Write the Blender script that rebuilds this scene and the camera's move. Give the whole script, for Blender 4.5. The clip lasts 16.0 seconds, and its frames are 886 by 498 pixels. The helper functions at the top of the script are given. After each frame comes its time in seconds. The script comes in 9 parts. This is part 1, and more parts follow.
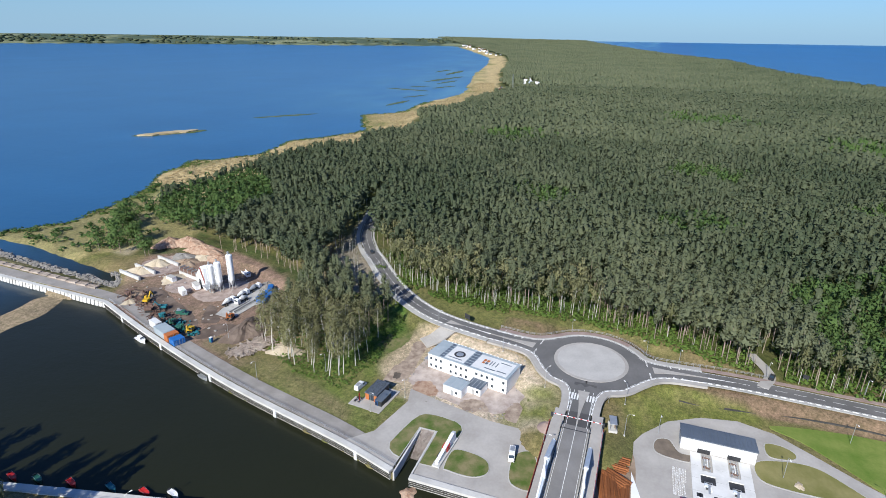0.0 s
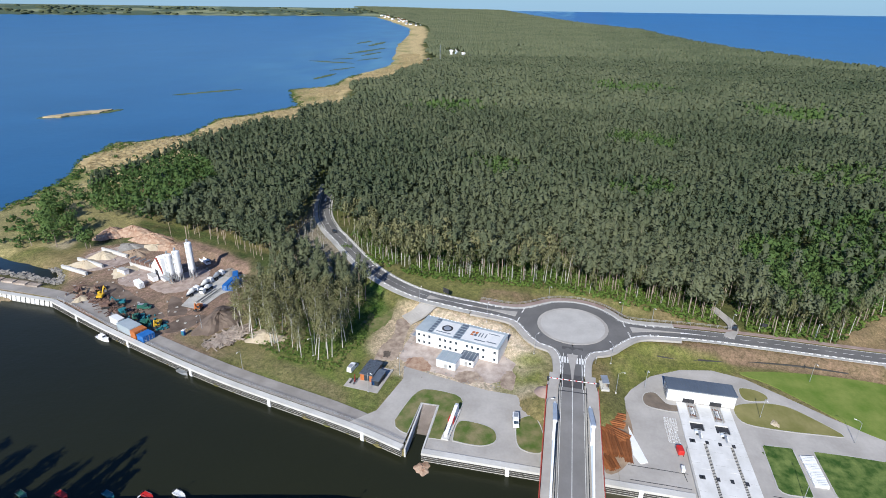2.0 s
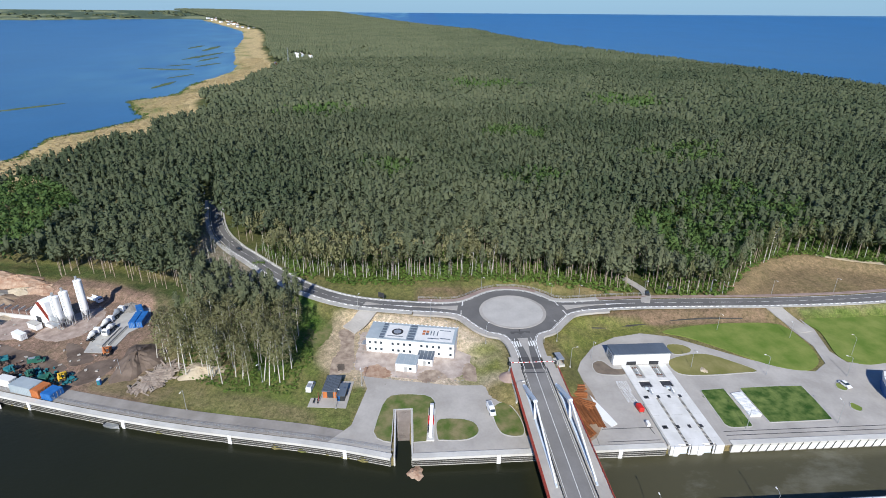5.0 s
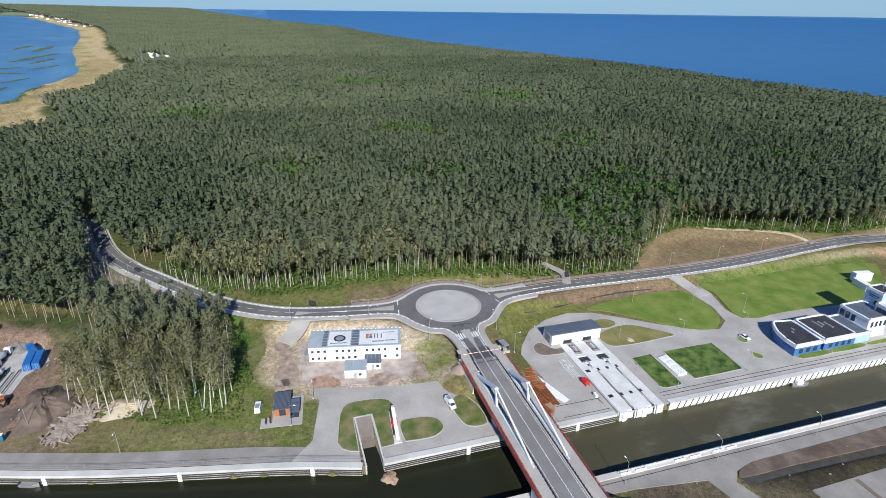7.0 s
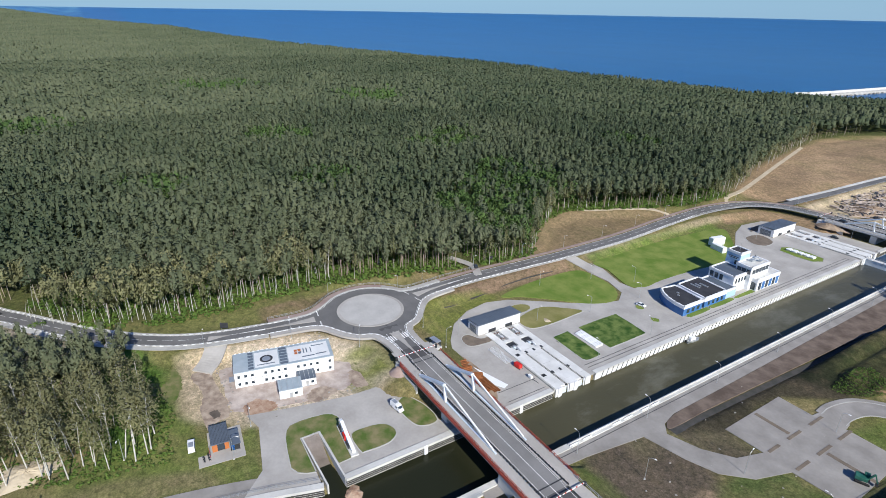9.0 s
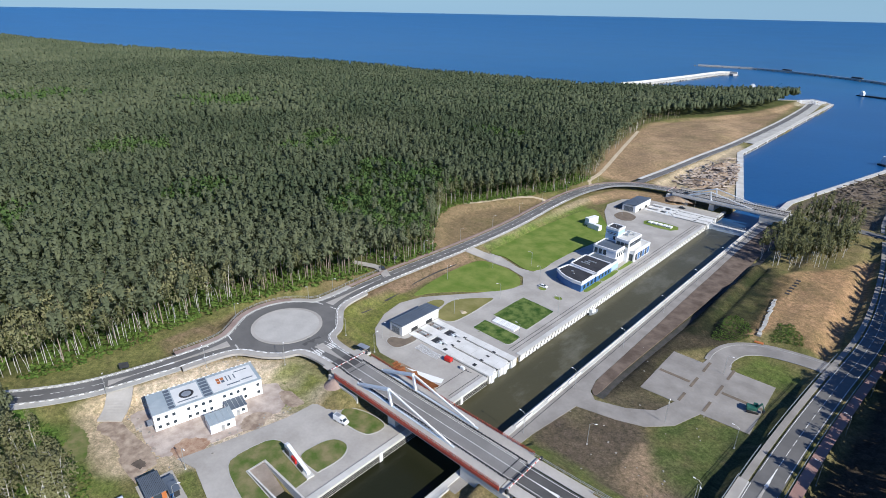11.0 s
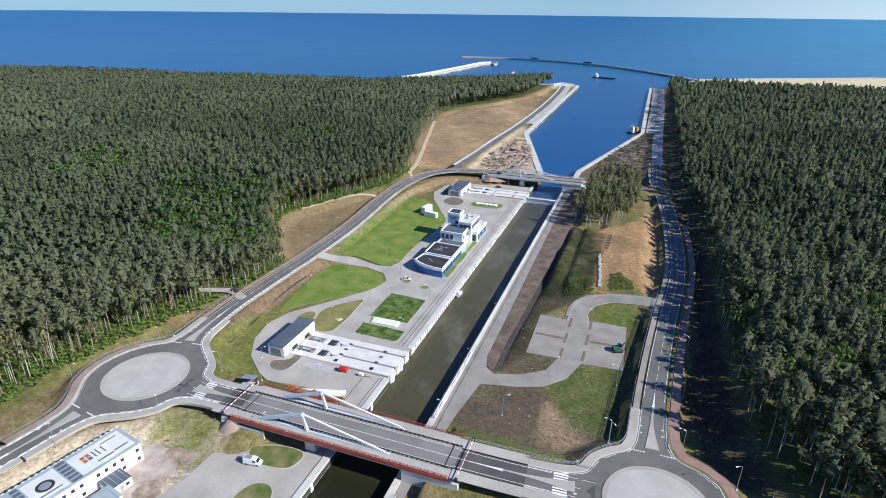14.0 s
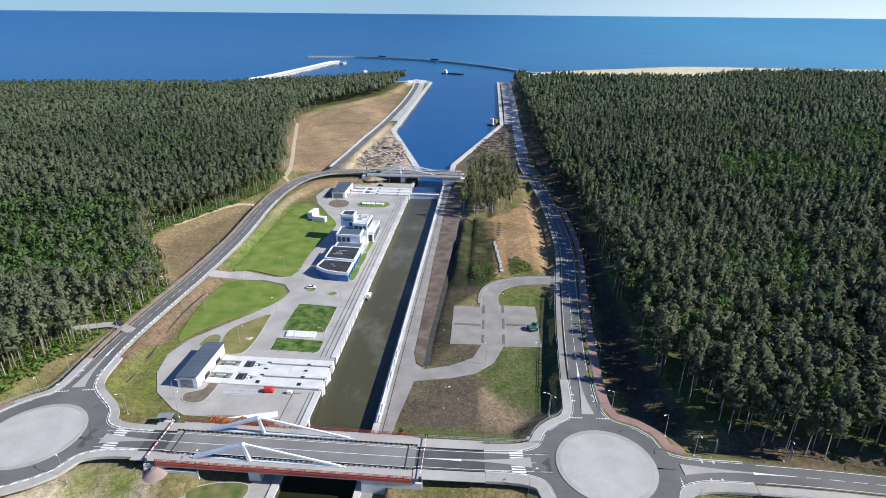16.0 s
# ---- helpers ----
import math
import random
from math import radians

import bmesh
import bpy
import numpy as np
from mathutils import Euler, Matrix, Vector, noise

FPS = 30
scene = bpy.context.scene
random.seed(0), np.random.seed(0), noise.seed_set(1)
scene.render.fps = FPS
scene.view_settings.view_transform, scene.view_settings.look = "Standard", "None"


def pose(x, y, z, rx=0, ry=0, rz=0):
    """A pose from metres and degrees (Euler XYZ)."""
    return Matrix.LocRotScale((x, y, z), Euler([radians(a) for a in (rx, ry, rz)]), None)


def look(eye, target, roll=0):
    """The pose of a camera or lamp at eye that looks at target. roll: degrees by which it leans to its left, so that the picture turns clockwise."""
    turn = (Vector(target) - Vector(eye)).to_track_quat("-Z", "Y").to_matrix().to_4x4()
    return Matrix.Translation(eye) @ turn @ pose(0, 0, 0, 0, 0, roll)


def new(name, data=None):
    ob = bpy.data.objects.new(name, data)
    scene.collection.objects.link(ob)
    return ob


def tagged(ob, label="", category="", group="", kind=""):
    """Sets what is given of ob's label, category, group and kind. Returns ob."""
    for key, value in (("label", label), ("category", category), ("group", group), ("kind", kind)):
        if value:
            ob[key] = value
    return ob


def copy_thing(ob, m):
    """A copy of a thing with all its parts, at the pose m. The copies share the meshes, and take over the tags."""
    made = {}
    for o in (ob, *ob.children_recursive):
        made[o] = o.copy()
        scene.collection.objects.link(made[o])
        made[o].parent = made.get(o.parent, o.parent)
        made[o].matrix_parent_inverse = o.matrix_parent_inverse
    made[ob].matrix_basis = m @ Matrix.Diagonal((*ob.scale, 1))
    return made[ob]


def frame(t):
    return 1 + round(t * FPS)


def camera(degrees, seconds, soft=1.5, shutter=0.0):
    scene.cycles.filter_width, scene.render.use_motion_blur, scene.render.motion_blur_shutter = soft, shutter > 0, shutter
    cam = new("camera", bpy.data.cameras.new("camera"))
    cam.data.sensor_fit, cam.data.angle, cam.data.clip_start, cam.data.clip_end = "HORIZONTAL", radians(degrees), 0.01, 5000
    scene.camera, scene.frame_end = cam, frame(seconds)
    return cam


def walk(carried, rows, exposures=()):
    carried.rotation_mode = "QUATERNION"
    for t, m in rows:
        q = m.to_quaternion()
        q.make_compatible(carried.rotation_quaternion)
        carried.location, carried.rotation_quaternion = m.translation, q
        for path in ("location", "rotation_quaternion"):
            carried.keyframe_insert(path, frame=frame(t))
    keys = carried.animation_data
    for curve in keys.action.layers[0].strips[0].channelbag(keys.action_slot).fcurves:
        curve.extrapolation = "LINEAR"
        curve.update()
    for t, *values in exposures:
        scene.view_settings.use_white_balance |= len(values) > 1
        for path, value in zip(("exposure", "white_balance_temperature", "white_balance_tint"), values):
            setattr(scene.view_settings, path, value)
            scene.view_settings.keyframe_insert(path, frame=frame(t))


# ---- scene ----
cam = camera(76.74, 16.0, soft=0.9)
PATH = [
    (0, (110.51, 9.72, 124.97), (22.71, -22.17, 89.28), 0.76),
    (0.5, (112.12, 4.45, 125.08), (24.10, -24.21, 87.25), 0.79),
    (1, (113.71, -0.91, 125.14), (25.44, -26.44, 85.69), 0.76),
    (1.5, (115.16, -6.23, 125.15), (26.21, -28.55, 85.29), 0.75),
    (2, (116.41, -11.63, 125.29), (26.67, -30.51, 85.43), 0.74),
    (2.5, (117.50, -17.05, 125.34), (27.03, -32.06, 85.47), 0.70),
    (3, (118.35, -22.55, 125.27), (27.35, -34.19, 85.48), 0.71),
    (3.5, (119.01, -28.08, 125.13), (27.54, -35.44, 85.40), 0.69),
    (4, (119.41, -33.57, 125.06), (27.67, -36.47, 85.36), 0.61),
    (6.5, (116.74, -60.92, 124.27), (27.39, -39.32, 84.89), 0.60),
    (7, (115.06, -66.35, 124.43), (27.35, -39.13, 84.86), 0.78),
    (7.5, (113.30, -71.60, 124.34), (27.47, -38.82, 84.87), 0.72),
    (8, (111.12, -76.74, 124.32), (27.55, -38.45, 84.94), 0.79),
    (8.5, (108.54, -81.81, 124.55), (27.69, -38.10, 85.13), 0.91),
    (9, (105.73, -86.78, 124.90), (28.02, -37.75, 85.44), 1.03),
    (11.5, (88.36, -108.12, 126.27), (30.99, -36.24, 87.01), 0.97),
    (12, (84.05, -111.07, 125.91), (31.43, -35.58, 86.77), 0.89),
    (12.5, (79.49, -113.78, 125.71), (31.91, -35.00, 86.61), 0.81),
    (13, (74.75, -116.11, 125.58), (32.40, -34.46, 86.35), 0.82),
    (13.5, (69.96, -117.89, 125.48), (33.08, -33.62, 86.26), 0.69),
    (14, (65.09, -119.42, 125.26), (33.88, -32.90, 86.01), 0.60),
    (14.5, (60.12, -120.73, 125.01), (34.67, -32.34, 85.75), 0.59),
    (15, (54.97, -121.80, 124.85), (35.50, -31.93, 85.55), 0.56),
    (15.5, (49.60, -122.79, 124.73), (36.34, -31.81, 85.41), 0.62),
    (16, (44.12, -123.73, 124.62), (37.04, -32.02, 85.39), 0.55),
]
walk(cam, [(t, look(eye, target, roll)) for t, eye, target, roll in PATH], [(0.0, 0.36, 6200, 8), (4.0, 0.30, 6200, 8), (8.5, 0.26, 6200, 8), (12.0, 0.32, 6200, 8), (16.0, 0.46, 6200, 8)])

# ---- world, sun, exposure ----
SUN_EL, SUN_AZ = radians(34), radians(97)
world = bpy.data.worlds.new("sky")
scene.world = world
world.use_nodes = True
wn = world.node_tree.nodes
sky = wn.new("ShaderNodeTexSky")
sky.sky_type, sky.sun_disc, sky.sun_elevation, sky.sun_rotation = "NISHITA", False, SUN_EL, SUN_AZ
sky.air_density, sky.dust_density, sky.ozone_density = 1.0, 0.3, 4.0
wn["Background"].inputs["Strength"].default_value = 0.076
clear = wn.new("ShaderNodeMix")
clear.data_type, clear.blend_type = "RGBA", "MULTIPLY"
clear.inputs[0].default_value, clear.inputs[7].default_value = 1.0, (0.60, 0.85, 1.25, 1.0)
world.node_tree.links.new(sky.outputs[0], clear.inputs[6])
# pale summer haze low in the sky
where, split = wn.new("ShaderNodeTexCoord"), wn.new("ShaderNodeSeparateXYZ")
low, fade, hazy = wn.new("ShaderNodeMapRange"), wn.new("ShaderNodeMath"), wn.new("ShaderNodeMix")
low.inputs[1].default_value, low.inputs[2].default_value, low.inputs[3].default_value, low.inputs[4].default_value = 0.0, 0.35, 0.92, 0.0
fade.operation, fade.inputs[1].default_value = "POWER", 3.0
hazy.data_type = "RGBA"
world.node_tree.links.new(where.outputs["Generated"], split.inputs[0])
world.node_tree.links.new(split.outputs["Z"], low.inputs[0])
world.node_tree.links.new(low.outputs[0], fade.inputs[0])
world.node_tree.links.new(fade.outputs[0], hazy.inputs[0])
world.node_tree.links.new(clear.outputs[2], hazy.inputs[6])
# the haze is brighter towards the sun
aim, towards, lift = wn.new("ShaderNodeVectorMath"), wn.new("ShaderNodeMapRange"), wn.new("ShaderNodeMix")
aim.operation, aim.inputs[1].default_value = "DOT_PRODUCT", (math.sin(SUN_AZ), math.cos(SUN_AZ), 0.0)
towards.inputs[1].default_value, towards.inputs[2].default_value = -0.2, 0.9
lift.data_type, lift.inputs[6].default_value, lift.inputs[7].default_value = "RGBA", (3.6, 5.7, 7.7, 1.0), (13.5, 14.2, 14.6, 1.0)
world.node_tree.links.new(where.outputs["Generated"], aim.inputs[0])
world.node_tree.links.new(aim.outputs["Value"], towards.inputs[0])
world.node_tree.links.new(towards.outputs[0], lift.inputs[0])
world.node_tree.links.new(lift.outputs[2], hazy.inputs[7])
world.node_tree.links.new(hazy.outputs[2], wn["Background"].inputs["Color"])
sun = new("sun", bpy.data.lights.new("sun", "SUN"))
sun.data.energy, sun.data.angle, sun.data.color = 5.0, radians(0.6), (1.0, 0.94, 0.84)
sun_dir = Vector((math.cos(SUN_EL) * math.sin(SUN_AZ), math.cos(SUN_EL) * math.cos(SUN_AZ), math.sin(SUN_EL)))
sun.matrix_world = look(sun_dir * 300, (0, 0, 0))

# ---- materials ----


def nodes_of(name):
    m = bpy.data.materials.new(name)
    m.use_nodes = True
    t = m.node_tree
    return m, t, t.nodes["Principled BSDF"]


def noise_node(t, scale, detail=4.0, rough=0.55, coords="Object", stretch=None):
    c = t.nodes.new("ShaderNodeTexCoord")
    n = t.nodes.new("ShaderNodeTexNoise")
    n.inputs["Scale"].default_value, n.inputs["Detail"].default_value, n.inputs["Roughness"].default_value = scale, detail, rough
    if stretch:
        mp = t.nodes.new("ShaderNodeMapping")
        mp.inputs["Scale"].default_value = stretch
        t.links.new(c.outputs[coords], mp.inputs[0])
        t.links.new(mp.outputs[0], n.inputs["Vector"])
    else:
        t.links.new(c.outputs[coords], n.inputs["Vector"])
    return n


def mixc(t, fac, a, b, kind="MIX"):
    n = t.nodes.new("ShaderNodeMix")
    n.data_type, n.blend_type = "RGBA", kind
    for socket, v in ((n.inputs[0], fac), (n.inputs[6], a), (n.inputs[7], b)):
        if hasattr(v, "is_output"):
            t.links.new(v, socket)
        elif isinstance(v, tuple):
            socket.default_value = (*v, 1)
        else:
            socket.default_value = v
    return n.outputs[2]


def ramp(t, fac, lo, hi):
    n = t.nodes.new("ShaderNodeMapRange")
    n.inputs[1].default_value, n.inputs[2].default_value = lo, hi
    t.links.new(fac, n.inputs[0])
    return n.outputs[0]


def surface(name, a, b, scale=0.3, fine=4.0, rough=0.85, metal=0.0, bump=0.0, spec=0.3, vary=0.0):
    """Two tones mixed by broad stains, with fine grain over them."""
    m, t, p = nodes_of(name)
    broad, grain = noise_node(t, scale), noise_node(t, fine, 3.0)
    col = mixc(t, ramp(t, broad.outputs[0], 0.35, 0.68), a, b)
    col = mixc(t, 0.35, col, mixc(t, grain.outputs[0], (0.35, 0.35, 0.35), (0.65, 0.65, 0.65)), "OVERLAY")
    if vary:
        info = t.nodes.new("ShaderNodeObjectInfo")
        col = mixc(t, ramp(t, info.outputs["Random"], 1.0, 0.0), col, mixc(t, vary, col, (0.0, 0.0, 0.0)))
    t.links.new(col, p.inputs["Base Color"])
    p.inputs["Roughness"].default_value, p.inputs["Metallic"].default_value = rough, metal
    p.inputs["Specular IOR Level"].default_value = spec
    if bump:
        bn = t.nodes.new("ShaderNodeBump")
        bn.inputs["Strength"].default_value, bn.inputs["Distance"].default_value = bump, 0.1
        t.links.new(grain.outputs[0], bn.inputs["Height"])
        t.links.new(bn.outputs[0], p.inputs["Normal"])
    return m


ASPHALT = surface("asphalt", (0.125, 0.122, 0.120), (0.175, 0.170, 0.165), 0.08, 1.2, 0.85, bump=0.2)
ASPHALT_NEW = surface("new_asphalt", (0.075, 0.073, 0.073), (0.105, 0.102, 0.10), 0.1, 1.5, 0.8, bump=0.2)
DECK = surface("bridge_asphalt", (0.19, 0.183, 0.175), (0.24, 0.232, 0.225), 0.1, 1.5, 0.8, bump=0.1)
PAVING = surface("concrete_paving", (0.345, 0.325, 0.300), (0.455, 0.43, 0.40), 0.09, 1.0, 0.9, bump=0.1)
ISLAND = surface("island_setts", (0.41, 0.395, 0.375), (0.48, 0.465, 0.44), 0.15, 1.6, 0.9, bump=0.2)
CONCRETE = surface("concrete", (0.48, 0.47, 0.445), (0.62, 0.61, 0.58), 0.1, 1.2, 0.85, bump=0.1)
CONCRETE_OLD = surface("weathered_concrete", (0.36, 0.35, 0.33), (0.50, 0.49, 0.46), 0.15, 1.5, 0.9, bump=0.2)
WHITE = surface("white_paint", (0.78, 0.79, 0.80), (0.84, 0.84, 0.84), 0.3, 2.0, 0.6)
MARKING = surface("road_marking", (0.70, 0.70, 0.68), (0.82, 0.82, 0.80), 0.5, 3.0, 0.8)
RED_PATH = surface("red_pavers", (0.28, 0.17, 0.15), (0.34, 0.22, 0.19), 0.2, 2.0, 0.9)
DARK = surface("dark_steel", (0.03, 0.032, 0.035), (0.05, 0.05, 0.055), 0.5, 3.0, 0.5)
WHITE_CONC = surface("pale_new_concrete", (0.58, 0.575, 0.555), (0.72, 0.715, 0.70), 0.18, 1.4, 0.85, bump=0.1)
SLOT = surface("wet_dark_timber", (0.05, 0.05, 0.045), (0.08, 0.075, 0.07), 0.4, 3.0, 0.8)
GALV = surface("galvanised_steel", (0.45, 0.47, 0.48), (0.55, 0.57, 0.58), 0.5, 4.0, 0.45, 0.6)
RED_STEEL = surface("red_painted_steel", (0.36, 0.06, 0.04), (0.45, 0.09, 0.06), 0.5, 3.0, 0.6)
PALE_STEEL = surface("pale_blue_painted_steel", (0.55, 0.62, 0.68), (0.66, 0.72, 0.77), 0.2, 2.0, 0.5)
RUST = surface("rusty_steel", (0.22, 0.075, 0.025), (0.34, 0.13, 0.05), 0.4, 3.0, 0.9, bump=0.3, vary=0.5)
ROOF_DARK = surface("dark_roof_felt", (0.035, 0.035, 0.04), (0.055, 0.055, 0.06), 0.2, 1.5, 0.8)
ROOF_GREY = surface("grey_standing_seam_roof", (0.115, 0.14, 0.175), (0.15, 0.18, 0.22), 0.1, 2.0, 0.5, 0.2)
ROOF_LIGHT = surface("light_roof_sheet", (0.30, 0.36, 0.40), (0.40, 0.45, 0.48), 0.15, 1.0, 0.55)
MEMBRANE = surface("pale_membrane", (0.62, 0.63, 0.63), (0.74, 0.74, 0.73), 0.15, 1.0, 0.7)
BLUE_WALL = surface("blue_cladding", (0.05, 0.14, 0.34), (0.07, 0.18, 0.40), 0.2, 2.0, 0.5)
PALE_BLUE = surface("pale_blue_render", (0.35, 0.50, 0.68), (0.42, 0.57, 0.73), 0.2, 2.0, 0.7)
BLUE_BOX = surface("blue_container_paint", (0.02, 0.12, 0.38), (0.04, 0.17, 0.45), 0.5, 3.0, 0.5)
ORANGE = surface("orange_cladding", (0.40, 0.13, 0.04), (0.48, 0.17, 0.06), 0.5, 3.0, 0.6)
YELLOW = surface("yellow_machine_paint", (0.55, 0.35, 0.02), (0.62, 0.40, 0.04), 0.6, 4.0, 0.5)
GREEN_MACH = surface("green_machine_paint", (0.02, 0.10, 0.075), (0.045, 0.15, 0.11), 0.6, 4.0, 0.5)
TEAL = surface("teal_machine_paint", (0.02, 0.15, 0.18), (0.05, 0.20, 0.23), 0.6, 4.0, 0.5)
RED_PAINT = surface("red_paint", (0.50, 0.02, 0.02), (0.58, 0.04, 0.03), 0.6, 4.0, 0.45)
RUBBER = surface("black_rubber", (0.015, 0.015, 0.015), (0.03, 0.03, 0.03), 0.6, 4.0, 0.8)
DARK_SOIL = surface("dark_wet_soil", (0.085, 0.07, 0.058), (0.16, 0.13, 0.105), 0.2, 1.5, 0.95, bump=0.5)
DARK_WOOD = surface("dark_timber", (0.11, 0.085, 0.065), (0.24, 0.20, 0.16), 0.8, 3.0, 0.95)
SOIL_RUT = surface("rutted_soil", (0.235, 0.175, 0.135), (0.46, 0.375, 0.295), 0.35, 1.6, 0.95, bump=0.6)
RUST_DARK = surface("dark_rusty_steel", (0.12, 0.075, 0.06), (0.22, 0.14, 0.11), 0.8, 3.0, 0.8)
PAVING_OLD = surface("weathered_paving", (0.245, 0.228, 0.210), (0.335, 0.313, 0.290), 0.12, 1.0, 0.9, bump=0.1)
RAMP = surface("pale_ramp_concrete", (0.42, 0.36, 0.315), (0.53, 0.465, 0.42), 0.3, 2.0, 0.9, bump=0.2)
PATH_PINK = surface("pinkish_paving", (0.265, 0.195, 0.170), (0.35, 0.275, 0.245), 0.3, 2.0, 0.9, bump=0.2)
SOIL_PALE = surface("pale_dusty_soil", (0.27, 0.205, 0.175), (0.45, 0.37, 0.32), 0.3, 1.6, 0.95, bump=0.5)
DUST = surface("pale_building_dust", (0.34, 0.275, 0.24), (0.56, 0.485, 0.43), 0.22, 1.8, 0.95, bump=0.5)
SOIL_RED = surface("reddish_soil", (0.30, 0.18, 0.12), (0.46, 0.34, 0.25), 0.5, 2.0, 0.95, bump=0.6)
SOIL_DAMP = surface("damp_soil", (0.095, 0.070, 0.055), (0.195, 0.150, 0.120), 0.17, 1.3, 0.95, bump=0.6)
SPOIL = surface("excavated_soil", (0.22, 0.155, 0.105), (0.38, 0.29, 0.21), 0.2, 1.5, 0.95, bump=0.5)
SAND = surface("pale_sand", (0.46, 0.38, 0.27), (0.55, 0.47, 0.35), 0.15, 1.5, 0.95, bump=0.3)
STONE = surface("rubble_stone", (0.33, 0.31, 0.28), (0.48, 0.45, 0.41), 0.4, 2.0, 0.9, bump=0.5, vary=0.4)
TIMBER = surface("stacked_timber", (0.32, 0.255, 0.21), (0.54, 0.46, 0.39), 0.5, 3.0, 0.9, vary=0.4)
GRASS = surface("mown_grass", (0.115, 0.182, 0.032), (0.215, 0.255, 0.068), 0.11, 1.3, 0.95, bump=0.6, spec=0.1)
GRASS_WEEDY = surface("weedy_grass", (0.034, 0.080, 0.016), (0.165, 0.215, 0.064), 0.27, 1.7, 0.95, bump=1.0, spec=0.1)
GRASS_ROUGH = surface("patchy_rough_grass", (0.085, 0.130, 0.030), (0.235, 0.205, 0.105), 0.22, 1.8, 0.95, bump=0.8, spec=0.1)
GRASS_DRY = surface("dry_grass", (0.17, 0.17, 0.055), (0.26, 0.235, 0.10), 0.12, 1.0, 0.95, bump=0.6, spec=0.1)
BED = surface("bare_planting_soil", (0.15, 0.12, 0.095), (0.21, 0.17, 0.13), 0.3, 2.0, 0.95, bump=0.5)


def glass_mat():
    m, t, p = nodes_of("dark_window_glass")
    p.inputs["Base Color"].default_value = (0.03, 0.045, 0.06, 1)
    p.inputs["Roughness"].default_value, p.inputs["Specular IOR Level"].default_value = 0.08, 0.7
    return m


GLASS = glass_mat()


def ground_mat():
    m, t, p = nodes_of("open_ground")
    a = t.nodes.new("ShaderNodeAttribute")
    a.attribute_name = "cover"
    big, mid, fine = noise_node(t, 0.06, 6.0, 0.65), noise_node(t, 0.45, 6.0, 0.7), noise_node(t, 2.2, 4.0, 0.7)
    col = mixc(t, 0.55, a.outputs["Color"], mixc(t, ramp(t, big.outputs[0], 0.3, 0.7), (0.30, 0.31, 0.30), (0.70, 0.69, 0.64)), "OVERLAY")
    col = mixc(t, 0.75, col, mixc(t, ramp(t, mid.outputs[0], 0.32, 0.68), (0.24, 0.28, 0.22), (0.74, 0.72, 0.70)), "OVERLAY")
    worn = noise_node(t, 0.16, 6.0, 0.7)
    col = mixc(t, ramp(t, worn.outputs[0], 0.52, 0.66), col, mixc(t, 0.22, col, (0.20, 0.145, 0.095)))
    clod = noise_node(t, 1.0, 5.0, 0.75)
    col = mixc(t, 0.6, col, mixc(t, ramp(t, clod.outputs[0], 0.36, 0.64), (0.30, 0.31, 0.27), (0.72, 0.70, 0.68)), "OVERLAY")
    col = mixc(t, 0.7, col, mixc(t, ramp(t, fine.outputs[0], 0.34, 0.66), (0.3, 0.3, 0.3), (0.7, 0.7, 0.7)), "OVERLAY")
    t.links.new(col, p.inputs["Base Color"])
    p.inputs["Roughness"].default_value, p.inputs["Specular IOR Level"].default_value = 0.95, 0.15
    bn = t.nodes.new("ShaderNodeBump")
    bn.inputs["Strength"].default_value, bn.inputs["Distance"].default_value = 0.7, 0.4
    t.links.new(clod.outputs[0], bn.inputs["Height"])
    t.links.new(bn.outputs[0], p.inputs["Normal"])
    return m


GROUND = ground_mat()


